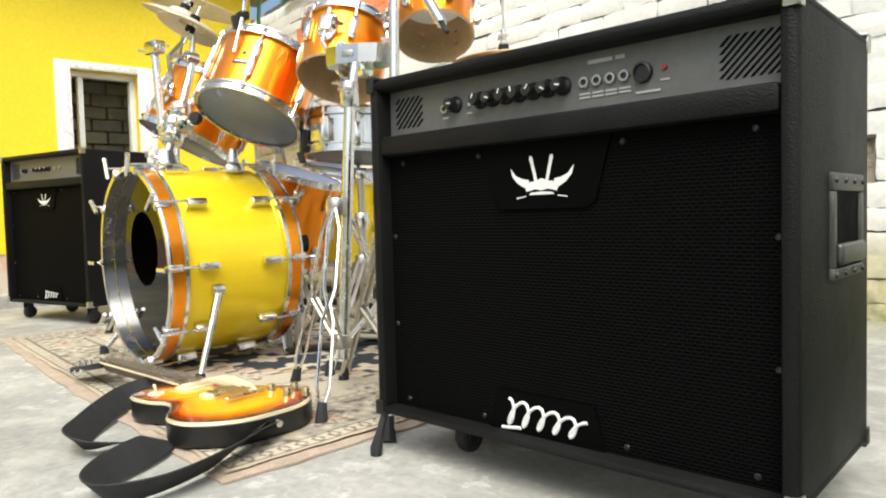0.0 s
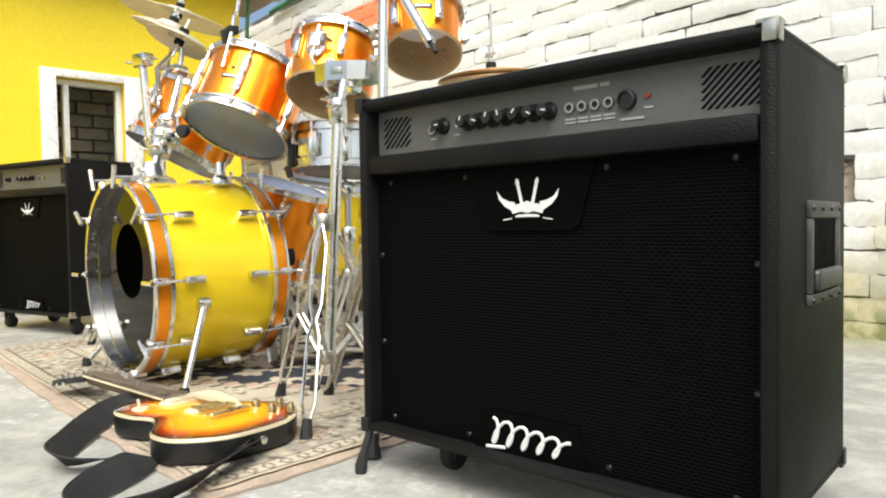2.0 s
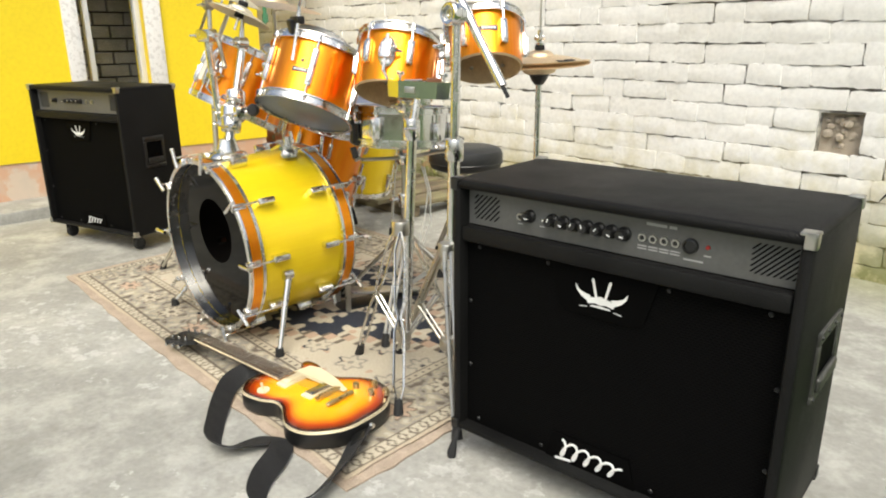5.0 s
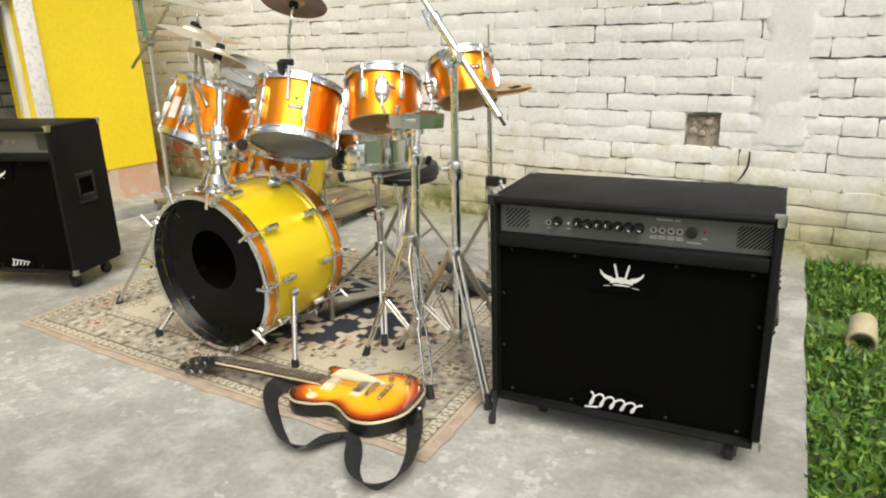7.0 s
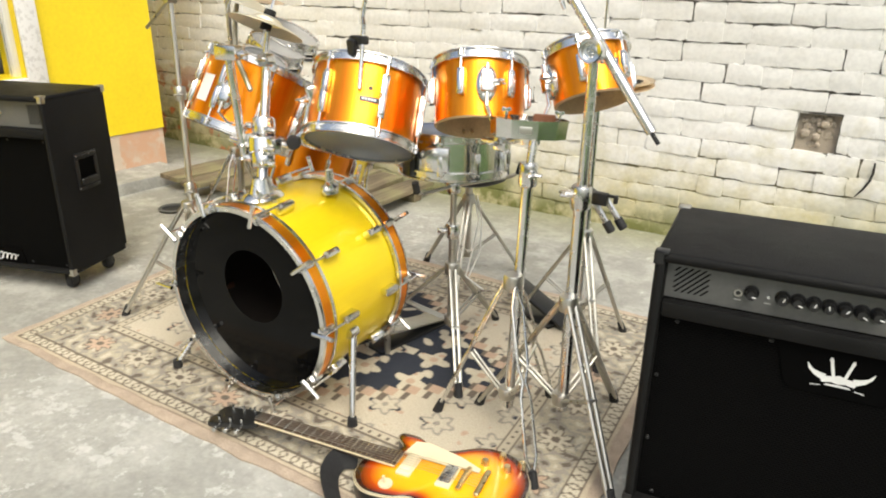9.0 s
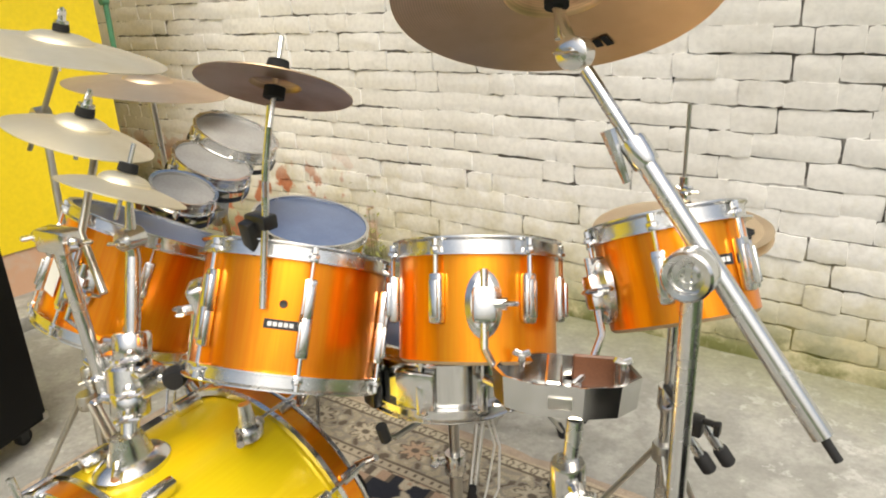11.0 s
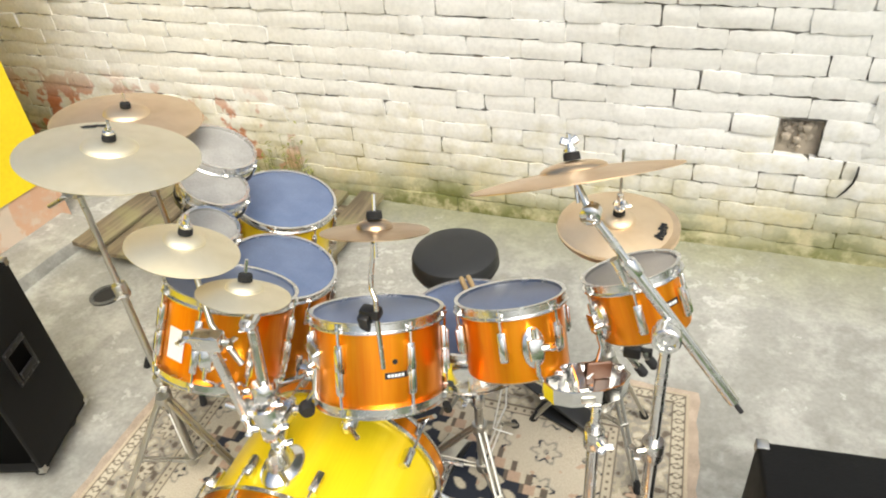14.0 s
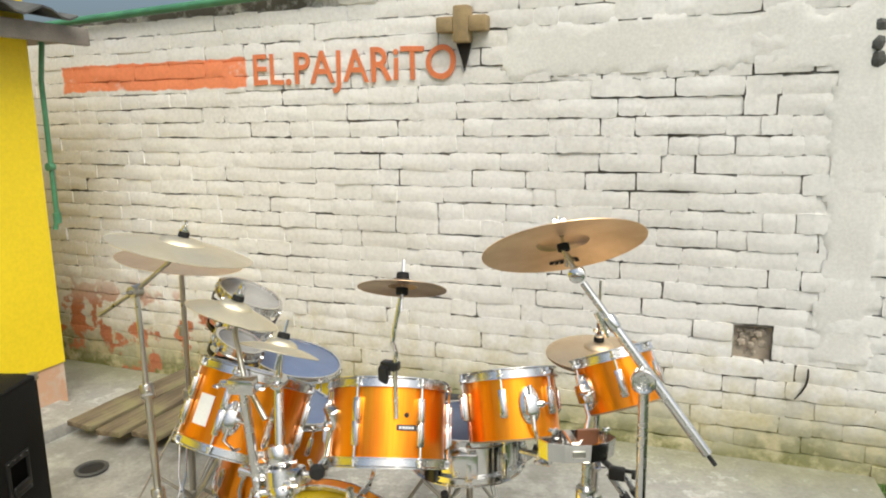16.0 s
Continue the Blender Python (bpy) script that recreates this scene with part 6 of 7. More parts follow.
bm = B()
lathe(bm, [(0, 0.014), (0.014, 0.013), (0.018, 0.0), (0.014, -0.012), (0, -0.013)], 16, frame_from((-1.776, 0.716, 0.646), (0.7, -0.7, 0)))
part("rubber_cap", bm, RUBBER, tree, "black rubber cap", tree.matrix_basis.inverted())
cymbal("splash_cymbal", (-1.875, 0.751, 0.908), up_of(0.1, 0.44, 24), 0.178, CYM_PALE, "small pale splash cymbal on the tom mount", 0.035, None, 0, False, 0.03)

# square-headed post with the second small cymbal
post = thing("clamp_post", Matrix.Translation((-1.947, 0.687, 0.544)), "chromed post with a square clamp head", "stand")
pole(post, [(-1.899, 0.671, 0.600), (-1.914, 0.663, 0.837)], 0.0105, "post")
bm = B()
box(bm, -0.03, -0.016, -0.017, 0.03, 0.016, 0.017, 0.005, 2, Matrix.Translation((-1.914, 0.663, 0.847)) @ pose(0, 0, 0, 0, 0, 12))
wing(bm, Vector((-1.945, 0.658, 0.847)), (-1, -0.2, 0), 1.4)
wing(bm, Vector((-1.883, 0.669, 0.846)), (1, 0.2, 0), 1.1)
part("clamp_head", bm, CHROME, post, "bright square clamp head")
pole(post, [(-1.886, 0.695, 0.760), (-1.946, 0.710, 0.837), (-2.025, 0.787, 0.913), (-2.030, 0.801, 0.947)], 0.006, "arm", STEEL)
pole(post, [(-1.951, 0.677, 0.639), (-1.831, 0.687, 0.617)], 0.007, "cross_rod")
settle_parts(post)
cymbal("splash_cymbal", (-2.014, 0.777, 0.976), up_of(0.26, 0.3, 22), 0.216, CYM_PALE, "pale bell-shaped splash cymbal with black felt", 0.04, None, 0, True, 0.035)

# splash over the rack tom, on a black clamp
sp_c = Vector((-1.61, 0.824, 1.046))
cymbal("splash_cymbal", sp_c, up_of(-0.12, 0.47, 25), 0.19, CYM_DARK, "small dark tarnished splash cymbal above the rack tom", 0.03, None, 0, False, 0.012)
arm = thing("cymbal_holder", Matrix.Translation((-1.640, 0.793, 0.859)), "chromed cranked arm on a black rim clamp", "mount")
pole(arm, [sp_c + Vector((0, -0.01, -0.02)), (-1.624, 0.806, 0.953), (-1.625, 0.802, 0.930), (-1.611, 0.788, 0.915), (-1.613, 0.785, 0.887), (-1.597, 0.750, 0.783)], 0.0048, "arm")
bm = B()
box(bm, -0.011, -0.011, -0.045, 0.011, 0.011, 0.045, 0.004, 2, Matrix.Translation((-1.638, 0.784, 0.842)) @ pose(0, 0, 0, 12, 5))
box(bm, -0.02, -0.012, -0.01, 0.02, 0.012, 0.01, 0.004, 2, Matrix.Translation((-1.626, 0.788, 0.883)))
lathe(bm, [(0, 0.01), (0.011, 0.008), (0.013, -0.008), (0, -0.01)], 16, frame_from((-1.654, 0.783, 0.82), (-0.5, -0.85, 0)))
part("rim_clamp", bm, PLASTIC, arm, "black plastic rim clamp")
settle_parts(arm)


# mounts of the concert toms
def tom_bracket(ob, r, target, bar_to, z=-0.075):
    a = radians(angle_to(ob, target))
    bm = B()
    m = Matrix.Rotation(a - math.pi / 2, 4, "Z") @ pose(0, r, z)
    pts = [(0.022 * math.cos(t), 0.04 * math.sin(t)) for t in np.linspace(0, 2 * math.pi, 24, endpoint=False).tolist()]
    vs0 = [bm.verts.new(m @ Vector((x, -0.001, zz))) for x, zz in pts]
    vs1 = [bm.verts.new(m @ Vector((x, 0.008, zz))) for x, zz in pts]
    vs2 = [bm.verts.new(m @ Vector((x * 0.7, 0.013, zz * 0.8))) for x, zz in pts]
    for p, q in ((vs0, vs1), (vs1, vs2)):
        for k in range(24):
            bm.faces.new((p[k], p[(k + 1) % 24], q[(k + 1) % 24], q[k]))
    bm.faces.new(vs2)
    box(bm, -0.014, 0.008, -0.022, 0.014, 0.026, 0.02, 0.005, 2, m)
    br = part("mount_bracket", bm, CHROME, ob, "oval chromed mount bracket")
    bm = B()
    wing(bm, m @ Vector((-0.012, 0.018, 0.0)), m.to_3x3() @ Vector((-1, 0.3, 0)), 1.2)
    p0 = m @ Vector((0, 0.017, 0.04))
    p1 = m @ Vector((0, 0.017, -0.05))
    p2 = ob.matrix_basis.inverted() @ Vector(bar_to)
    pipe(bm, [p0, p1, p1.lerp(p2, 0.5) + (p1 - p0).normalized() * 0.012, p2], 0.0048, 10)
    part("mount_rod", bm, CHROME, br)


tom_bracket(tom3, r3, T3_FRONT, (-1.313, 0.895, 0.676))
tom_bracket(tom4, r4, (-1.600, 0.563, 0.766), (-1.245, 0.904, 0.708), -0.07)
tom_bracket(tom1, r1, (-1.881, 0.276, 0.585), (-1.963, 0.722, 0.667), -0.11)

rail = thing("tom_rail", Matrix.Translation((-1.284, 0.905, 0.695)), "chromed rail joining the small toms to the tray stand", "mount")
pole(rail, [(-1.371, 0.911, 0.673), (-1.313, 0.895, 0.676), (-1.246, 0.894, 0.694), (-1.213, 0.864, 0.694)], 0.0065, "rail")
bm = B()
box(bm, -0.016, -0.014, -0.016, 0.016, 0.014, 0.016, 0.004, 2, Matrix.Translation((-1.313, 0.895, 0.676)))
wing(bm, Vector((-1.314, 0.881, 0.677)), (0, -1, 0), 1.1)
part("clamp_block", bm, CHROME, rail)
bm = B()
box(bm, -0.016, -0.014, -0.016, 0.016, 0.014, 0.016, 0.004, 2, Matrix.Translation((-1.246, 0.894, 0.696)))
part("clamp_block", bm, CHROME, rail)
settle_parts(rail)


# ---------------------------------------------------------------- rototoms
def rototom(c, up, dia, label):
    ob = thing("rototom", frame_from(c, up), label, "drum", "rototoms")
    r = dia / 2
    bm = B()
    lathe(bm, [(0, 0.0), (r - 0.012, 0.0), (r - 0.006, -0.003)], 48)
    part("head", bm, HEAD_ROTO, ob)
    bm = B()
    hoop(bm, r - 0.012, -0.022, 0.028)
    part("hoop", bm, CHROME, ob, smooth=40)
    bm = B()
    lathe(bm, [(r - 0.004, -0.05), (r + 0.001, -0.05), (r + 0.001, -0.04), (r - 0.004, -0.04)], 40, None, True)
    for k in range(6):
        a = math.pi / 3 * k
        pipe(bm, [(0.012 * math.cos(a), 0.012 * math.sin(a), -0.06), (r * 0.6 * math.cos(a), r * 0.6 * math.sin(a), -0.062), (r * math.cos(a), r * math.sin(a), -0.045)], 0.0055, 8)
    lathe(bm, [(0, -0.03), (0.016, -0.03), (0.018, -0.075), (0, -0.075)], 16)
    part("spider_frame", bm, PLASTIC, ob, "black cast spider frame")
    for k in range(6):
        a = math.pi / 3 * (k + 0.5)
        bm = B()
        pipe(bm, [(r * math.cos(a), r * math.sin(a), 0.006), (r * math.cos(a), r * math.sin(a), -0.055)], 0.003, 8)
        box(bm, -0.006, -0.006, -0.026, 0.006, 0.006, -0.01, 0.002, 1, Matrix.Translation((r * math.cos(a), r * math.sin(a), 0)))
        part("tension_rod", bm, CHROME, ob)
    return ob


roto_up = up_of(0.46, 0.16, 27)
rototom((-2.241, 1.07, 0.78), roto_up, 0.15, "small rototom with grey head and chromed hoop")
rototom((-2.337, 1.217, 0.8), roto_up, 0.195, "middle rototom with grey head and chromed hoop")
rototom((-2.407, 1.347, 0.838), roto_up, 0.222, "large rototom with grey head and chromed hoop")
rr = thing("rototom_stand", at_floor(-2.460, 1.282), "chromed bar and stand under the three rototoms", "stand")
pole(rr, [(-2.276, 1.077, 0.689), (-2.372, 1.243, 0.699), (-2.482, 1.439, 0.730)], 0.008, "bar", STEEL)
pole(rr, [(-2.382, 1.252, 0.697), (-2.460, 1.315, 0.546), (-2.477, 1.306, 0.110)], 0.0105, "pole", STEEL)
bm = B()
box(bm, -0.018, -0.018, -0.06, 0.018, 0.018, 0.03, 0.005, 2, Matrix.Translation((-2.387, 1.252, 0.687)) @ pose(0, 0, 0, 0, 20))
wing(bm, Vector((-2.368, 1.237, 0.678)), (0.7, -0.7, 0), 1.2)
part("clamp_block", bm, STEEL, rr)
tripod(rr, (-2.479, 1.302), 0.34, [(-2.637, 1.163), (-2.550, 1.515), (-2.343, 1.346)], 0.008, 0.1)
settle_parts(rr)


# ---------------------------------------------------------------- guitar on the floor
def spline(pts, n, closed=True):
    """Smooth closed outline through control points (Catmull-Rom)."""
    out = []
    m = len(pts)
    for k in range(m if closed else m - 1):
        p0, p1, p2, p3 = (Vector(pts[(k + j - 1) % m]) if closed else Vector(pts[max(0, min(m - 1, k + j - 1))]) for j in range(4))
        for i in range(n):
            t = i / n
            out.append(0.5 * ((2 * p1) + (-p0 + p2) * t + (2 * p0 - 5 * p1 + 4 * p2 - p3) * t * t + (-p0 + 3 * p1 - 3 * p2 + p3) * t ** 3))
    if not closed:
        out.append(Vector(pts[-1]))
    return out


def guitar():
    # local x runs from the tail to the head, y to the bass side, z up
    ob = thing("electric_guitar", pose(-1.047, 0.564, 0.012, 0, 0, 190.0) @ Matrix.Scale(0.8, 4), "sunburst electric guitar lying on the rug edge", "guitar")
    out = spline([(0.0, 0.0), (0.012, 0.085), (0.075, 0.155), (0.15, 0.163), (0.225, 0.115), (0.27, 0.102), (0.32, 0.122), (0.39, 0.125), (0.435, 0.085), (0.445, 0.03),
                  (0.43, -0.028), (0.385, -0.045), (0.372, -0.075), (0.4, -0.105), (0.392, -0.128), (0.345, -0.128), (0.29, -0.103), (0.245, -0.108), (0.16, -0.16), (0.075, -0.153), (0.012, -0.085)], 6)
    n = len(out)
    mid = Vector((0.19, 0.0))
    bm = B()
    col = bm.verts.layers.float_color.new("pattern")
    rings = []
    for f in (1.0, 0.95, 0.9, 0.84, 0.77, 0.69, 0.6, 0.48, 0.34, 0.18, 0.02):
        ring = []
        for p in out:
            d = p - mid
            q = mid + d * f
            v = bm.verts.new((q.x, q.y, 0.05 + 0.011 * (1 - f ** 3)))
            e = f + 0.02 * noise.noise((q.x * 20, q.y * 20, 0))
            if e > 0.95:
                c = (0.015, 0.006, 0.003)
            elif e > 0.84:
                t = (0.95 - e) / 0.11
                c = (0.015 + 0.4 * t, 0.006 + 0.04 * t, 0.003)
            elif e > 0.66:
                t = (0.84 - e) / 0.18
                c = (0.415 + 0.5 * t, 0.046 + 0.34 * t, 0.003 + 0.004 * t)
            else:
                c = (0.93, 0.39 + 0.1 * min(1, (0.66 - e) / 0.4), 0.008)
            v[col] = (*c, 1)
            ring.append(v)
        rings.append(ring)
    for a, b in zip(rings, rings[1:]):
        for k in range(n):
            bm.faces.new((a[k], a[(k + 1) % n], b[(k + 1) % n], b[k]))
    bm.faces.new(rings[-1])
    part("body_top", bm, SUNBURST, ob, "yellow to dark red sunburst top", smooth=50)
    bm = B()
    lo = [bm.verts.new((p.x * 0.985 + 0.003, p.y * 0.985, 0.0)) for p in out]
    md = [bm.verts.new((p.x, p.y, 0.006)) for p in out]
    hi = [bm.verts.new((p.x, p.y, 0.044)) for p in out]
    for a, b in ((lo, md), (md, hi)):
        for k in range(n):
            bm.faces.new((a[k], a[(k + 1) % n], b[(k + 1) % n], b[k]))
    bm.faces.new(lo)
    part("body_side", bm, PLASTIC, ob, "gloss black body sides", smooth=50)
    bm = B()
    a = [bm.verts.new((p.x, p.y, 0.044)) for p in out]
    ex = [bm.verts.new((mid.x + (p.x - mid.x) * 1.006, mid.y + (p.y - mid.y) * 1.006, 0.047)) for p in out]
    b = [bm.verts.new((mid.x + (p.x - mid.x) * 0.985, mid.y + (p.y - mid.y) * 0.985, 0.052)) for p in out]
    for u, w in ((a, ex), (ex, b)):
        for k in range(n):
            bm.faces.new((u[k], u[(k + 1) % n], w[(k + 1) % n], w[k]))
    part("binding", bm, CREAM, ob, "cream edge binding", smooth=60)
    # neck and headstock
    bm = B()
    pipe(bm, [(0.36, 0, 0.055), (0.46, 0, 0.05), (0.6, 0, 0.052), (0.79, 0, 0.05)], [0.027, 0.027, 0.025, 0.022], 14, True, 0.55)
    neck = part("neck", bm, ROSEWOOD, ob, "dark neck")
    bm = B()
    slab_outline(bm, [(0.345, -0.028), (0.345, 0.028), (0.795, 0.0215), (0.795, -0.0215)], 0.064, 0.07)
    part("fretboard", bm, ROSEWOOD, neck, "dark fretboard", smooth=0)
    for k in range(22):
        bm = B()
        x = 0.795 - 0.628 * (1 - 2 ** (-(k + 1) / 12))
        w = 0.0213 + (0.795 - x) * 0.0145
        pipe(bm, [(x, -w, 0.0705), (x, w, 0.0705)], 0.0011, 6)
        part("fret", bm, CHROME, neck)
    bm = B()
    slab_outline(bm, [(0.345, -0.0295), (0.345, 0.0295), (0.795, 0.023), (0.795, -0.023)], 0.063, 0.068)
    part("neck_binding", bm, CREAM, neck, smooth=0)
    bm = B()
    slab_outline(bm, [(0.79, -0.023), (0.815, -0.036), (0.95, -0.045), (0.962, -0.02), (0.95, 0.0), (0.962, 0.02), (0.95, 0.045), (0.815, 0.036), (0.79, 0.023)], -0.007, 0.008, 0.002)
    bmesh.ops.transform(bm, matrix=Matrix.Translation((0.79, 0, 0.056)) @ pose(0, 0, 0, 0, 10) @ Matrix.Translation((-0.79, 0, 0)), verts=bm.verts)
    hs = part("headstock", bm, PLASTIC, neck, "black headstock")
    for k in range(3):
        for s in (-1, 1):
            bm = B()
            x = 0.835 + 0.04 * k
            z = 0.056 - (x - 0.79) * 0.176
            pipe(bm, [(x, s * 0.03, z), (x, s * 0.03, z + 0.022)], 0.004, 10)
            pipe(bm, [(x, s * 0.04, z - 0.006), (x, s * 0.06, z - 0.006)], [0.003, 0.007], 8)
            part("tuner", bm, CHROME, hs)
    # plates and hardware on the top
    bm = B()
    slab_outline(bm, [(0.345, -0.03), (0.335, -0.085), (0.3, -0.095), (0.2, -0.075), (0.135, -0.05), (0.135, -0.035), (0.2, -0.035), (0.2, -0.028), (0.3, -0.028)], 0.066, 0.069)
    part("pickguard", bm, CREAM, ob, "cream pickguard", smooth=0)
    for x in (0.315, 0.205):
        bm = B()
        box(bm, x - 0.02, -0.046, 0.056, x + 0.02, 0.046, 0.066, 0.003)
        ring = part("pickup_ring", bm, CREAM, ob)
        bm = B()
        box(bm, x - 0.016, -0.034, 0.066, x + 0.016, 0.034, 0.071, 0.003)
        part("pickup", bm, CREAM if x > 0.3 else CHROME, ring, "humbucking pickup")
    bm = B()
    box(bm, 0.155, -0.045, 0.064, 0.168, 0.045, 0.074, 0.003, 2, pose(0.0, 0.0, 0, 0, 0, 0))
    for k in range(6):
        box(bm, 0.157, -0.032 + k * 0.0117, 0.073, 0.166, -0.026 + k * 0.0117, 0.078, 0.001)
    part("bridge", bm, BRASS, ob, "metal bridge")
    bm = B()
    box(bm, 0.105, -0.05, 0.066, 0.119, 0.05, 0.076, 0.005, 3)
    part("stop_tailpiece", bm, BRASS, ob, "metal stop tailpiece")
    for k in range(6):
        y = -0.0245 + k * 0.0098
        bm = B()
        pipe(bm, [(0.118, y, 0.076), (0.162, y, 0.079), (0.8, y * 0.7, 0.075)], 0.0007, 5)
        part("string", bm, STEEL, ob)
    for x, y in ((0.135, -0.085), (0.075, -0.085), (0.1, -0.125), (0.045, -0.115)):
        bm = B()
        lathe(bm, [(0, 0.02), (0.008, 0.02), (0.0095, 0.015), (0.011, 0.0), (0, 0)], 18, Matrix.Translation((x, y, 0.055)))
        part("control_knob", bm, BRASS, ob, "amber control knob")
    bm = B()
    lathe(bm, [(0.004, 0.004), (0.018, 0.004), (0.019, 0), (0.004, 0)], 24, Matrix.Translation((0.34, 0.088, 0.0565)), True)
    sel = part("selector_plate", bm, CREAM, ob, "cream selector plate")
    bm = B()
    pipe(bm, [(0.34, 0.088, 0.056), (0.345, 0.09, 0.08)], [0.003, 0.004], 8)
    part("selector_switch", bm, CREAM, sel)
    bm = B()
    lathe(bm, [(0, 0.012), (0.008, 0.011), (0.009, 0.004), (0.005, 0)], 12, frame_from((-0.002, 0.0, 0.028), (-1, 0, 0)))
    part("strap_button", bm, CHROME, ob)
    return ob


guitar()


def strap():
    """Flat webbing that leaves the tail button, loops on the slab in front and runs to the horn."""
    pts = [(-1.045, 0.545, 0.03), (-1.01, 0.5, 0.032), (-0.965, 0.43, 0.026), (-0.93, 0.34, 0.024), (-0.945, 0.275, 0.022), (-0.995, 0.27, 0.022), (-1.045, 0.305, 0.024), (-1.09, 0.365, 0.026), (-1.14, 0.4, 0.018),
           (-1.18, 0.37, 0.014), (-1.19, 0.315, 0.02), (-1.235, 0.293, 0.022), (-1.3, 0.325, 0.022), (-1.37, 0.37, 0.026), (-1.435, 0.425, 0.032), (-1.45, 0.475, 0.036), (-1.42, 0.5, 0.036)]
    lean = [0.35, 0.4, 0.5, 0.5, 0.55, 0.55, 0.55, 0.5, 0.3, 0.15, 0.35, 0.55, 0.55, 0.5, 0.5, 0.6, 0.6]
    path = spline([(*p, ) for p in pts], 6, False)
    bm = B()
    rows = []
    for k, p in enumerate(path):
        f = k / 6
        i = min(int(f), len(lean) - 2)
        ln = lean[i] + (lean[i + 1] - lean[i]) * (f - i)
        d = path[min(k + 1, len(path) - 1)] - path[max(k - 1, 0)]
        d.z = 0
        d.normalize()
        side = Vector((-d.y, d.x, 0))
        across = (side * (1 - ln) + Vector((0, 0, 1)) * ln).normalized()
        nrm = d.cross(across).normalized() * 0.0012
        half = 0.025
        base = zf(p.x, p.y) + 0.0015 + 0.01 * (1 if p.y > 0.4 and p.x < -1 else 0)
        low = p.z - half * abs(across.z)
        c = Vector((p.x, p.y, p.z + max(0, base - low)))
        rows.append([bm.verts.new(c + across * half + nrm), bm.verts.new(c - across * half + nrm), bm.verts.new(c - across * half - nrm), bm.verts.new(c + across * half - nrm)])
    for a, b in zip(rows, rows[1:]):
        for j in range(4):
            bm.faces.new((a[j], a[(j + 1) % 4], b[(j + 1) % 4], b[j]))
    bm.faces.new(rows[0])
    bm.faces.new(rows[-1][::-1])
    ob = solid("guitar_strap", bm, STRAP, "black webbing guitar strap looped on the concrete", "strap", None, smooth=60)
    bm = B()
    pipe(bm, [(-1.052, 0.556, 0.022), (-1.035, 0.527, 0.036), (-1.008, 0.503, 0.036)], 0.017, 12, True, 0.1)
    part("leather_end", bm, PLASTIC, ob, "black leather strap end")
    return ob


strap()

# ---------------------------------------------------------------- corner clutter
def planks():
    spots = [((-3.6, 1.62), (-3.57, 2.33), 0.15, 0.05), ((-3.41, 1.6), (-3.42, 2.34), 0.14, 0.052), ((-3.24, 1.64), (-3.22, 2.31), 0.15, 0.05), ((-3.05, 1.66), (-3.06, 2.33), 0.13, 0.05), ((-2.88, 1.7), (-2.87, 2.34), 0.14, 0.052), ((-2.7, 1.75), (-2.72, 2.32), 0.14, 0.05), ((-2.53, 1.8), (-2.53, 2.34), 0.12, 0.05)]
    for (x0, y0), (x1, y1), w, z in spots:
        L = math.hypot(x1 - x0, y1 - y0)
        bm = B()
        box(bm, 0, -w / 2, 0, L, w / 2, 0.025, 0.004, 2)
        bmesh.ops.subdivide_edges(bm, edges=[e for e in bm.edges if e.calc_length() > L * 0.8], cuts=8)
        for v in bm.verts:
            v.co.y += 0.008 * noise.noise((v.co.x * 4, w * 50, 0))
            v.co.z += 0.004 * noise.noise((v.co.x * 5, v.co.y * 9, z * 40))
        solid("plank", bm, OLD_WOOD, "weathered wooden plank lying in the wall corner", "plank", pose(x0, y0, z + 0.004, random.uniform(-4, 4), 0, math.degrees(math.atan2(y1 - y0, x1 - x0))), "planks by the wall")
    for y in (1.86, 2.22):
        bm = B()
        box(bm, -0.58, -0.03, 0, 0.58, 0.03, 0.05, 0.004, 2)
        solid("timber", bm, OLD_WOOD, "weathered timber bearer under the planks", "timber", pose(-3.06, y, 0.0, 0, 0, random.uniform(-1, 1)), "bearers")


planks()

bm = B()
lathe(bm, [(0.036, 0), (0.042, 0.0), (0.042, 0.004), (0.037, 0.125), (0.031, 0.125), (0.03, 0.01)], 28, None, True)
solid("clay_pipe", bm, PIPE_CLAY, "short broken clay pipe lying in the grass", "pipe", Matrix.Translation((-0.125, 1.53, 0.03)) @ pose(0, 0, 0, 80, 0, 182))


bm = B()
lathe(bm, [(0.05, 0.0), (0.062, 0.002), (0.066, 0.012), (0.06, 0.016), (0.05, 0.012)], 28, None, True)
pot = solid("floor_drain", bm, ROOF, "round grey drain rim set in the slab", "drain", pose(-3.32, 1.43, 0.0))
# flat disc, the shade down the drain painted as near-black
bm = B()
lathe(bm, [(0, 0.004), (0.051, 0.004)], 28)
part("grate", bm, SHADE_BLACK, pot, "flat dark disc standing for the shaded drain opening", smooth=0)


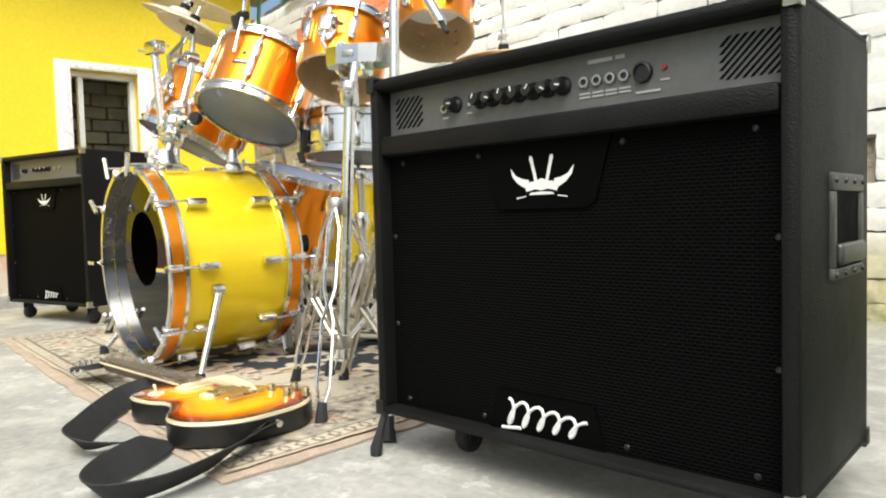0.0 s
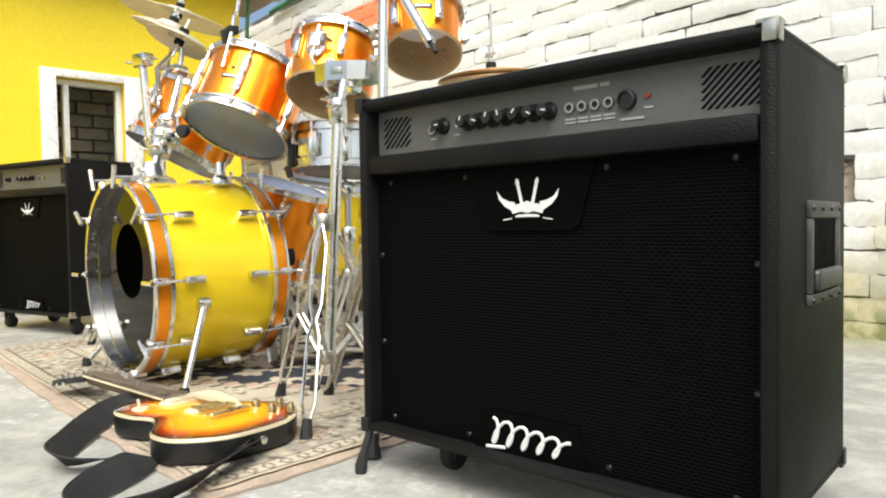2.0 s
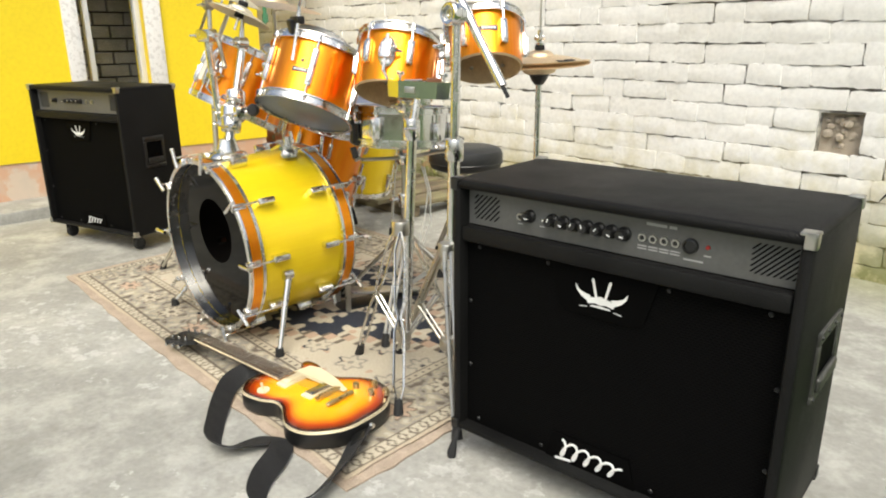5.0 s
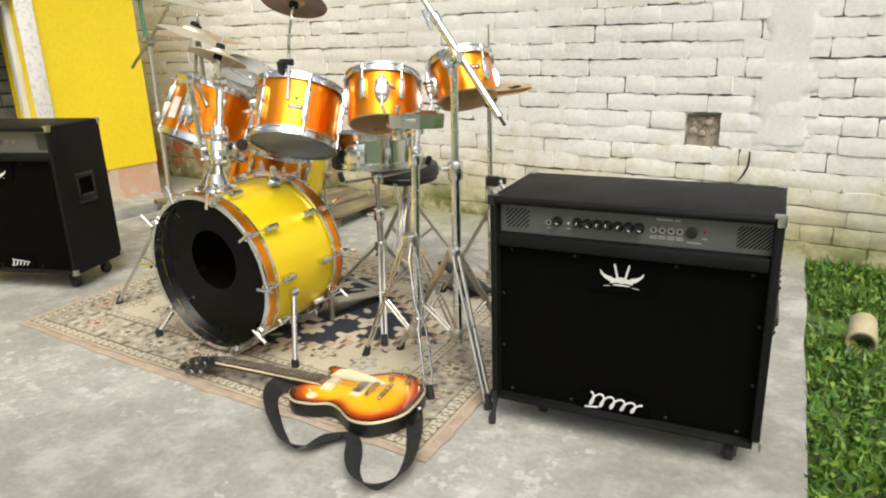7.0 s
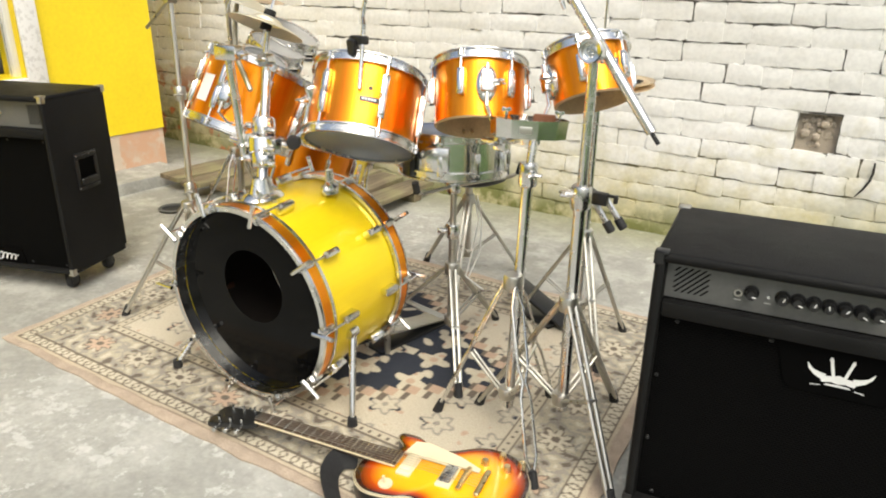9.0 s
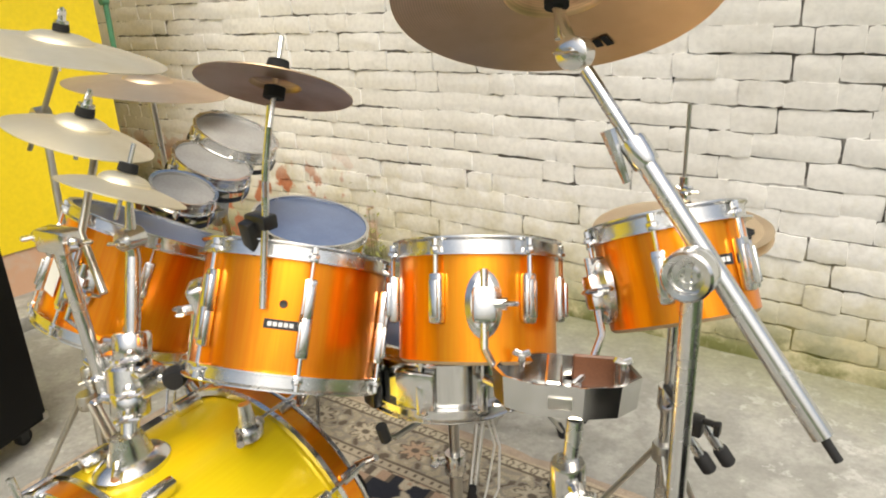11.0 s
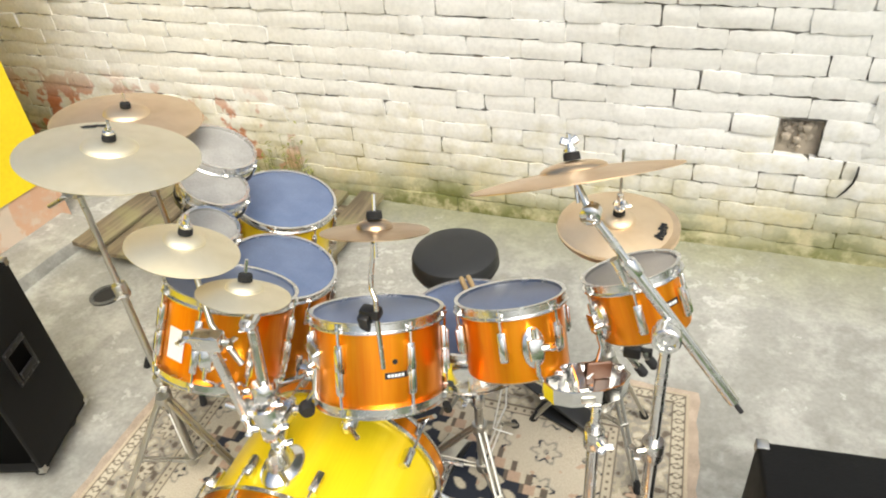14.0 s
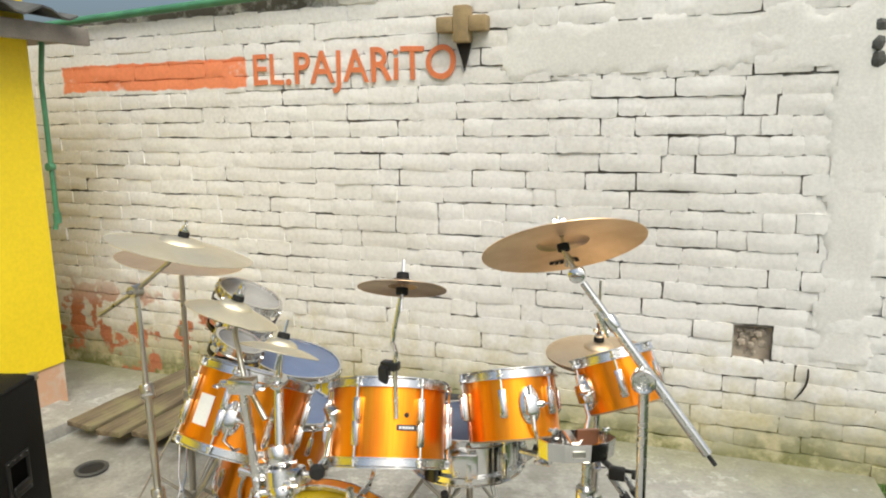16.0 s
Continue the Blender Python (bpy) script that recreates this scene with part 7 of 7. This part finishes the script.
def weeds():
    """Low weeds growing between the planks and the wall."""
    rng = random.Random(31)
    verts, faces = [], []
    for _ in range(130):
        x, y = rng.uniform(-3.35, -2.85), 2.37 - abs(rng.gauss(0, 0.03))
        z = 0.08 + abs(rng.gauss(0, 0.12)) * (0.5 + max(0.0, noise.noise((x * 4, 1, 2)) + 0.5))
        a, r, t = rng.uniform(0, 6.28), rng.uniform(0.008, 0.02), rng.uniform(-0.6, 0.6)
        c, s = math.cos(a), math.sin(a)
        k = len(verts)
        verts += [(x - c * r, y - s * r, z - t * r), (x - s * r * 0.4, y + c * r * 0.4, z + 0.003), (x + c * r, y + s * r, z + t * r), (x + s * r * 0.4, y - c * r * 0.4, z + 0.003)]
        faces.append((k, k + 1, k + 2, k + 3))
        if rng.random() < 0.4:
            k = len(verts)
            verts += [(x - 0.0015, y, 0.0), (x + 0.0015, y, 0.0), (x + 0.001, y, z), (x - 0.001, y, z)]
            faces.append((k, k + 1, k + 2, k + 3))
    me = bpy.data.meshes.new("weeds")
    me.from_pydata(verts, [], faces)
    me.materials.append(WEED)
    tagged(new("weeds", me), "yellowish green weeds at the foot of the wall", "weeds", kind="stuff")


weeds()


def wall_cross():
    ob = thing("wall_cross", pose(-2.022, WALL_Y - 0.012, 1.787, 0, 0), "ochre stone cross set in the wall top", "ornament")
    for nm, a in (("upright", (-0.035, -0.075, 0.035, 0.075)), ("arm", (-0.111, -0.032, -0.034, 0.032)), ("arm", (0.034, -0.032, 0.111, 0.032))):
        bm = B()
        box(bm, a[0], -0.05, a[1], a[2], 0.014, a[3], 0.008, 2)
        part(nm, bm, CARDBOARD, ob)
    # no opening here: a black plate stands for the shade in the gap
    bm = B()
    slab_outline(bm, [(-0.035, -0.075), (0.03, -0.075), (0.012, -0.15), (0.0, -0.19), (-0.012, -0.14)], 0, 0.012)
    bmesh.ops.transform(bm, matrix=pose(0, 0.006, 0, 90), verts=bm.verts)
    part("cleft", bm, BLACK_IN, ob, "dark tapering plate painted as the shaded cleft below the cross", smooth=0)


wall_cross()


def lettering():
    cu = bpy.data.curves.new("lettering", "FONT")
    cu.body = "EL.PAJARiTO"
    cu.size, cu.extrude, cu.offset, cu.space_character = 0.205, 0.002, 0.0024, 1.04
    tmp = bpy.data.objects.new("tmp", cu)
    scene.collection.objects.link(tmp)
    dg = bpy.context.evaluated_depsgraph_get()
    me = bpy.data.meshes.new_from_object(tmp.evaluated_get(dg))
    bpy.data.objects.remove(tmp)
    xs = [v.co.x for v in me.vertices]
    k = 1.045 / (max(xs) - min(xs))
    x0 = min(xs)
    for v in me.vertices:
        x = (v.co.x - x0) * k
        v.co = Vector((x + 0.006 * noise.noise((x * 9, v.co.y * 9, 0)), v.co.y + 0.008 * noise.noise((x * 7, v.co.y * 8, 3)), v.co.z))
    me.materials.clear()
    me.materials.append(LETTER)
    ob = new("wall_lettering", me)
    ob.matrix_basis = pose(-3.107, WALL_Y - 0.005, 1.572, 90, 0, 0)
    tagged(ob, "orange hand-painted lettering EL.PAJARiTO on the brick wall", "lettering")


lettering()


# ---------------------------------------------------------------- bricks of the wall
def brick_meshes():
    """Hand-thrown bricks with worn, wavering edges and a sagging face."""
    out = []
    for k in range(16):
        rng = random.Random(100 + k)
        bm = B()
        d, b, bow = 0.05, rng.uniform(0.0015, 0.004), rng.uniform(-0.003, 0.003)
        nx, nz = 7, 4
        rows = []
        for j in range(nz):
            row = []
            for i in range(nx):
                fx, fz = i / (nx - 1) - 0.5, j / (nz - 1) - 0.5
                end, bed = i in (0, nx - 1), j in (0, nz - 1)
                x = fx * (1 - (0.025 if end and bed else 0)) + rng.uniform(-0.01, 0.01)
                z = fz * (1 - (0.07 if end and bed else 0)) + rng.uniform(-0.042, 0.042)
                y = (b if bed else b * 0.6 if end else 0.0) + rng.uniform(-0.0022, 0.0022) + bow * fx
                row.append(bm.verts.new((x, y, z)))
            rows.append(row)
        for a, c in zip(rows, rows[1:]):
            for i in range(nx - 1):
                bm.faces.new((a[i], a[i + 1], c[i + 1], c[i]))
        rim = rows[0] + [r[-1] for r in rows[1:]] + rows[-1][-2::-1] + [r[0] for r in rows[-2:0:-1]]
        back = [bm.verts.new((v.co.x * 0.99, d, v.co.z * 0.97)) for v in rim]
        for i in range(len(rim)):
            j = (i + 1) % len(rim)
            bm.faces.new((rim[i], rim[j], back[j], back[i]))
        out.append(mesh_of(bm, "brick", BRICK, 50))
    return out


def lay_bricks():
    variants = brick_meshes()
    rng = random.Random(7)
    ch = 0.0735
    near, rest_v, rest_f = [], [], []
    for row in range(-3, 31):
        zc = row * ch + ch / 2
        x = -7.4 + rng.uniform(0, 0.2)
        short = rng.random() < 0.5
        while x < 4.3:
            # long and short bricks mostly take turns along a course
            short = not short if rng.random() < 0.72 else short
            L = rng.uniform(0.1, 0.135) if short else rng.uniform(0.19, 0.25)
            gap = rng.uniform(0.002, 0.006) if rng.random() < 0.3 else -0.002
            xc = x + L / 2
            z = zc + 0.004 * noise.noise((xc * 1.7, row * 3.1, 0.0)) + rng.uniform(-0.003, 0.003)
            h = ch - (rng.uniform(0.0005, 0.006) if noise.noise((xc * 2.3, row * 1.9, 5.0)) > -0.05 else rng.uniform(-0.004, 0.002))
            x0, x1 = x, x + L
            x += L + gap
            if z + h / 2 > wall_top(xc) - 0.005 or z < -0.12:
                continue
            if x1 > HOLE_X0 and x0 < HOLE_X1 and z + h / 2 > HOLE_Z0 + 0.02 and z - h / 2 < HOLE_Z1 - 0.02:
                if HOLE_X0 - x0 > 0.04:
                    x1 = HOLE_X0 - 0.003
                elif x1 - HOLE_X1 > 0.04:
                    x0 = HOLE_X1 + 0.003
                else:
                    continue
                L, xc = x1 - x0, (x0 + x1) / 2
            yy = WALL_Y + rng.uniform(-0.004, 0.004)
            m = Matrix.Translation((xc, yy, z)) @ pose(0, 0, 0, 0, rng.uniform(-1.2, 1.2), rng.uniform(-0.8, 0.8)) @ Matrix.Diagonal((L, 1, h, 1))
            v = rng.choice(variants)
            if -2.95 < xc < -0.72 and len(near) < 300:
                near.append((v, m))
            else:
                base = len(rest_v)
                rest_v.extend((m @ q.co)[:] for q in v.vertices)
                rest_f.extend(tuple(base + i for i in p.vertices) for p in v.polygons)
    me = bpy.data.meshes.new("brickwork")
    me.from_pydata(rest_v, [], rest_f)
    me.materials.append(BRICK)
    me.polygons.foreach_set("use_smooth", [True] * len(me.polygons))
    me.set_sharp_from_angle(angle=radians(50))
    ob = new("brickwork", me)
    ob.parent = WALL
    tagged(ob, "remaining whitewashed bricks of the wall", kind="stuff")
    for v, m in near:
        b = new("brick", v)
        b.parent = WALL
        b.matrix_basis = m


lay_bricks()


# ---------------------------------------------------------------- grass beside the slab
def grass():
    rng = random.Random(5)
    verts, faces = [], []
    count = 0
    while count < 26000:
        y = rng.uniform(-2.0, 2.36)
        x = slab_edge(y) + 0.005 + abs(rng.gauss(0, 0.75)) if rng.random() < 0.8 else slab_edge(y) + rng.uniform(0, 2.5)
        if x > 3.2:
            continue
        dens = noise.noise((x * 5, y * 5, 1)) + 0.35
        if rng.random() > 0.12 + dens * 1.3:
            continue
        count += 1
        z = zf(x, y) - 0.02
        h = rng.uniform(0.015, 0.05) * (0.8 + 0.8 * max(0, noise.noise((x * 3, y * 3, 6))))
        a = rng.uniform(0, 2 * math.pi)
        w = rng.uniform(0.0025, 0.006)
        lx, ly = rng.gauss(0, 0.018), rng.gauss(0, 0.018)
        if x + lx < slab_edge(y) - 0.015:
            lx = abs(lx)
        c, s = math.cos(a) * w, math.sin(a) * w
        b = len(verts)
        verts += [(x - c, y - s, z), (x + c, y + s, z), (x + c * 0.9 + lx * 0.4, y + s * 0.9 + ly * 0.4, z + h * 0.6), (x - c * 0.9 + lx * 0.4, y - s * 0.9 + ly * 0.4, z + h * 0.6), (x + lx, y + ly, z + h)]
        faces += [(b, b + 1, b + 2, b + 3), (b + 3, b + 2, b + 4)]
    # broad clover-like leaves
    for _ in range(5000):
        y = rng.uniform(-2.0, 2.36)
        x = slab_edge(y) + 0.01 + abs(rng.gauss(0, 0.6))
        z = zf(x, y) - 0.012 + rng.uniform(0, 0.035)
        a, r = rng.uniform(0, 6.28), rng.uniform(0.006, 0.014)
        t1, t2 = rng.uniform(-0.4, 0.4) * r, rng.uniform(-0.4, 0.4) * r
        b = len(verts)
        verts += [(x + r * math.cos(a), y + r * math.sin(a), z + t1), (x - r * 0.7 * math.sin(a), y + r * 0.7 * math.cos(a), z + t2), (x - r * math.cos(a), y - r * math.sin(a), z - t1), (x + r * 0.7 * math.sin(a), y - r * 0.7 * math.cos(a), z - t2)]
        faces.append((b, b + 1, b + 2, b + 3))
    me = bpy.data.meshes.new("grass")
    me.from_pydata(verts, [], faces)
    me.materials.append(GRASS)
    tagged(new("grass", me), "short bright green grass and clover beside the slab", "grass", kind="stuff")


grass()


# ---------------------------------------------------------------- to true size
for ob in list(scene.objects):
    if ob.parent is None and ob.type in ("MESH", "EMPTY"):
        ob.matrix_basis = Matrix.Scale(PLAN, 4) @ ob.matrix_basis
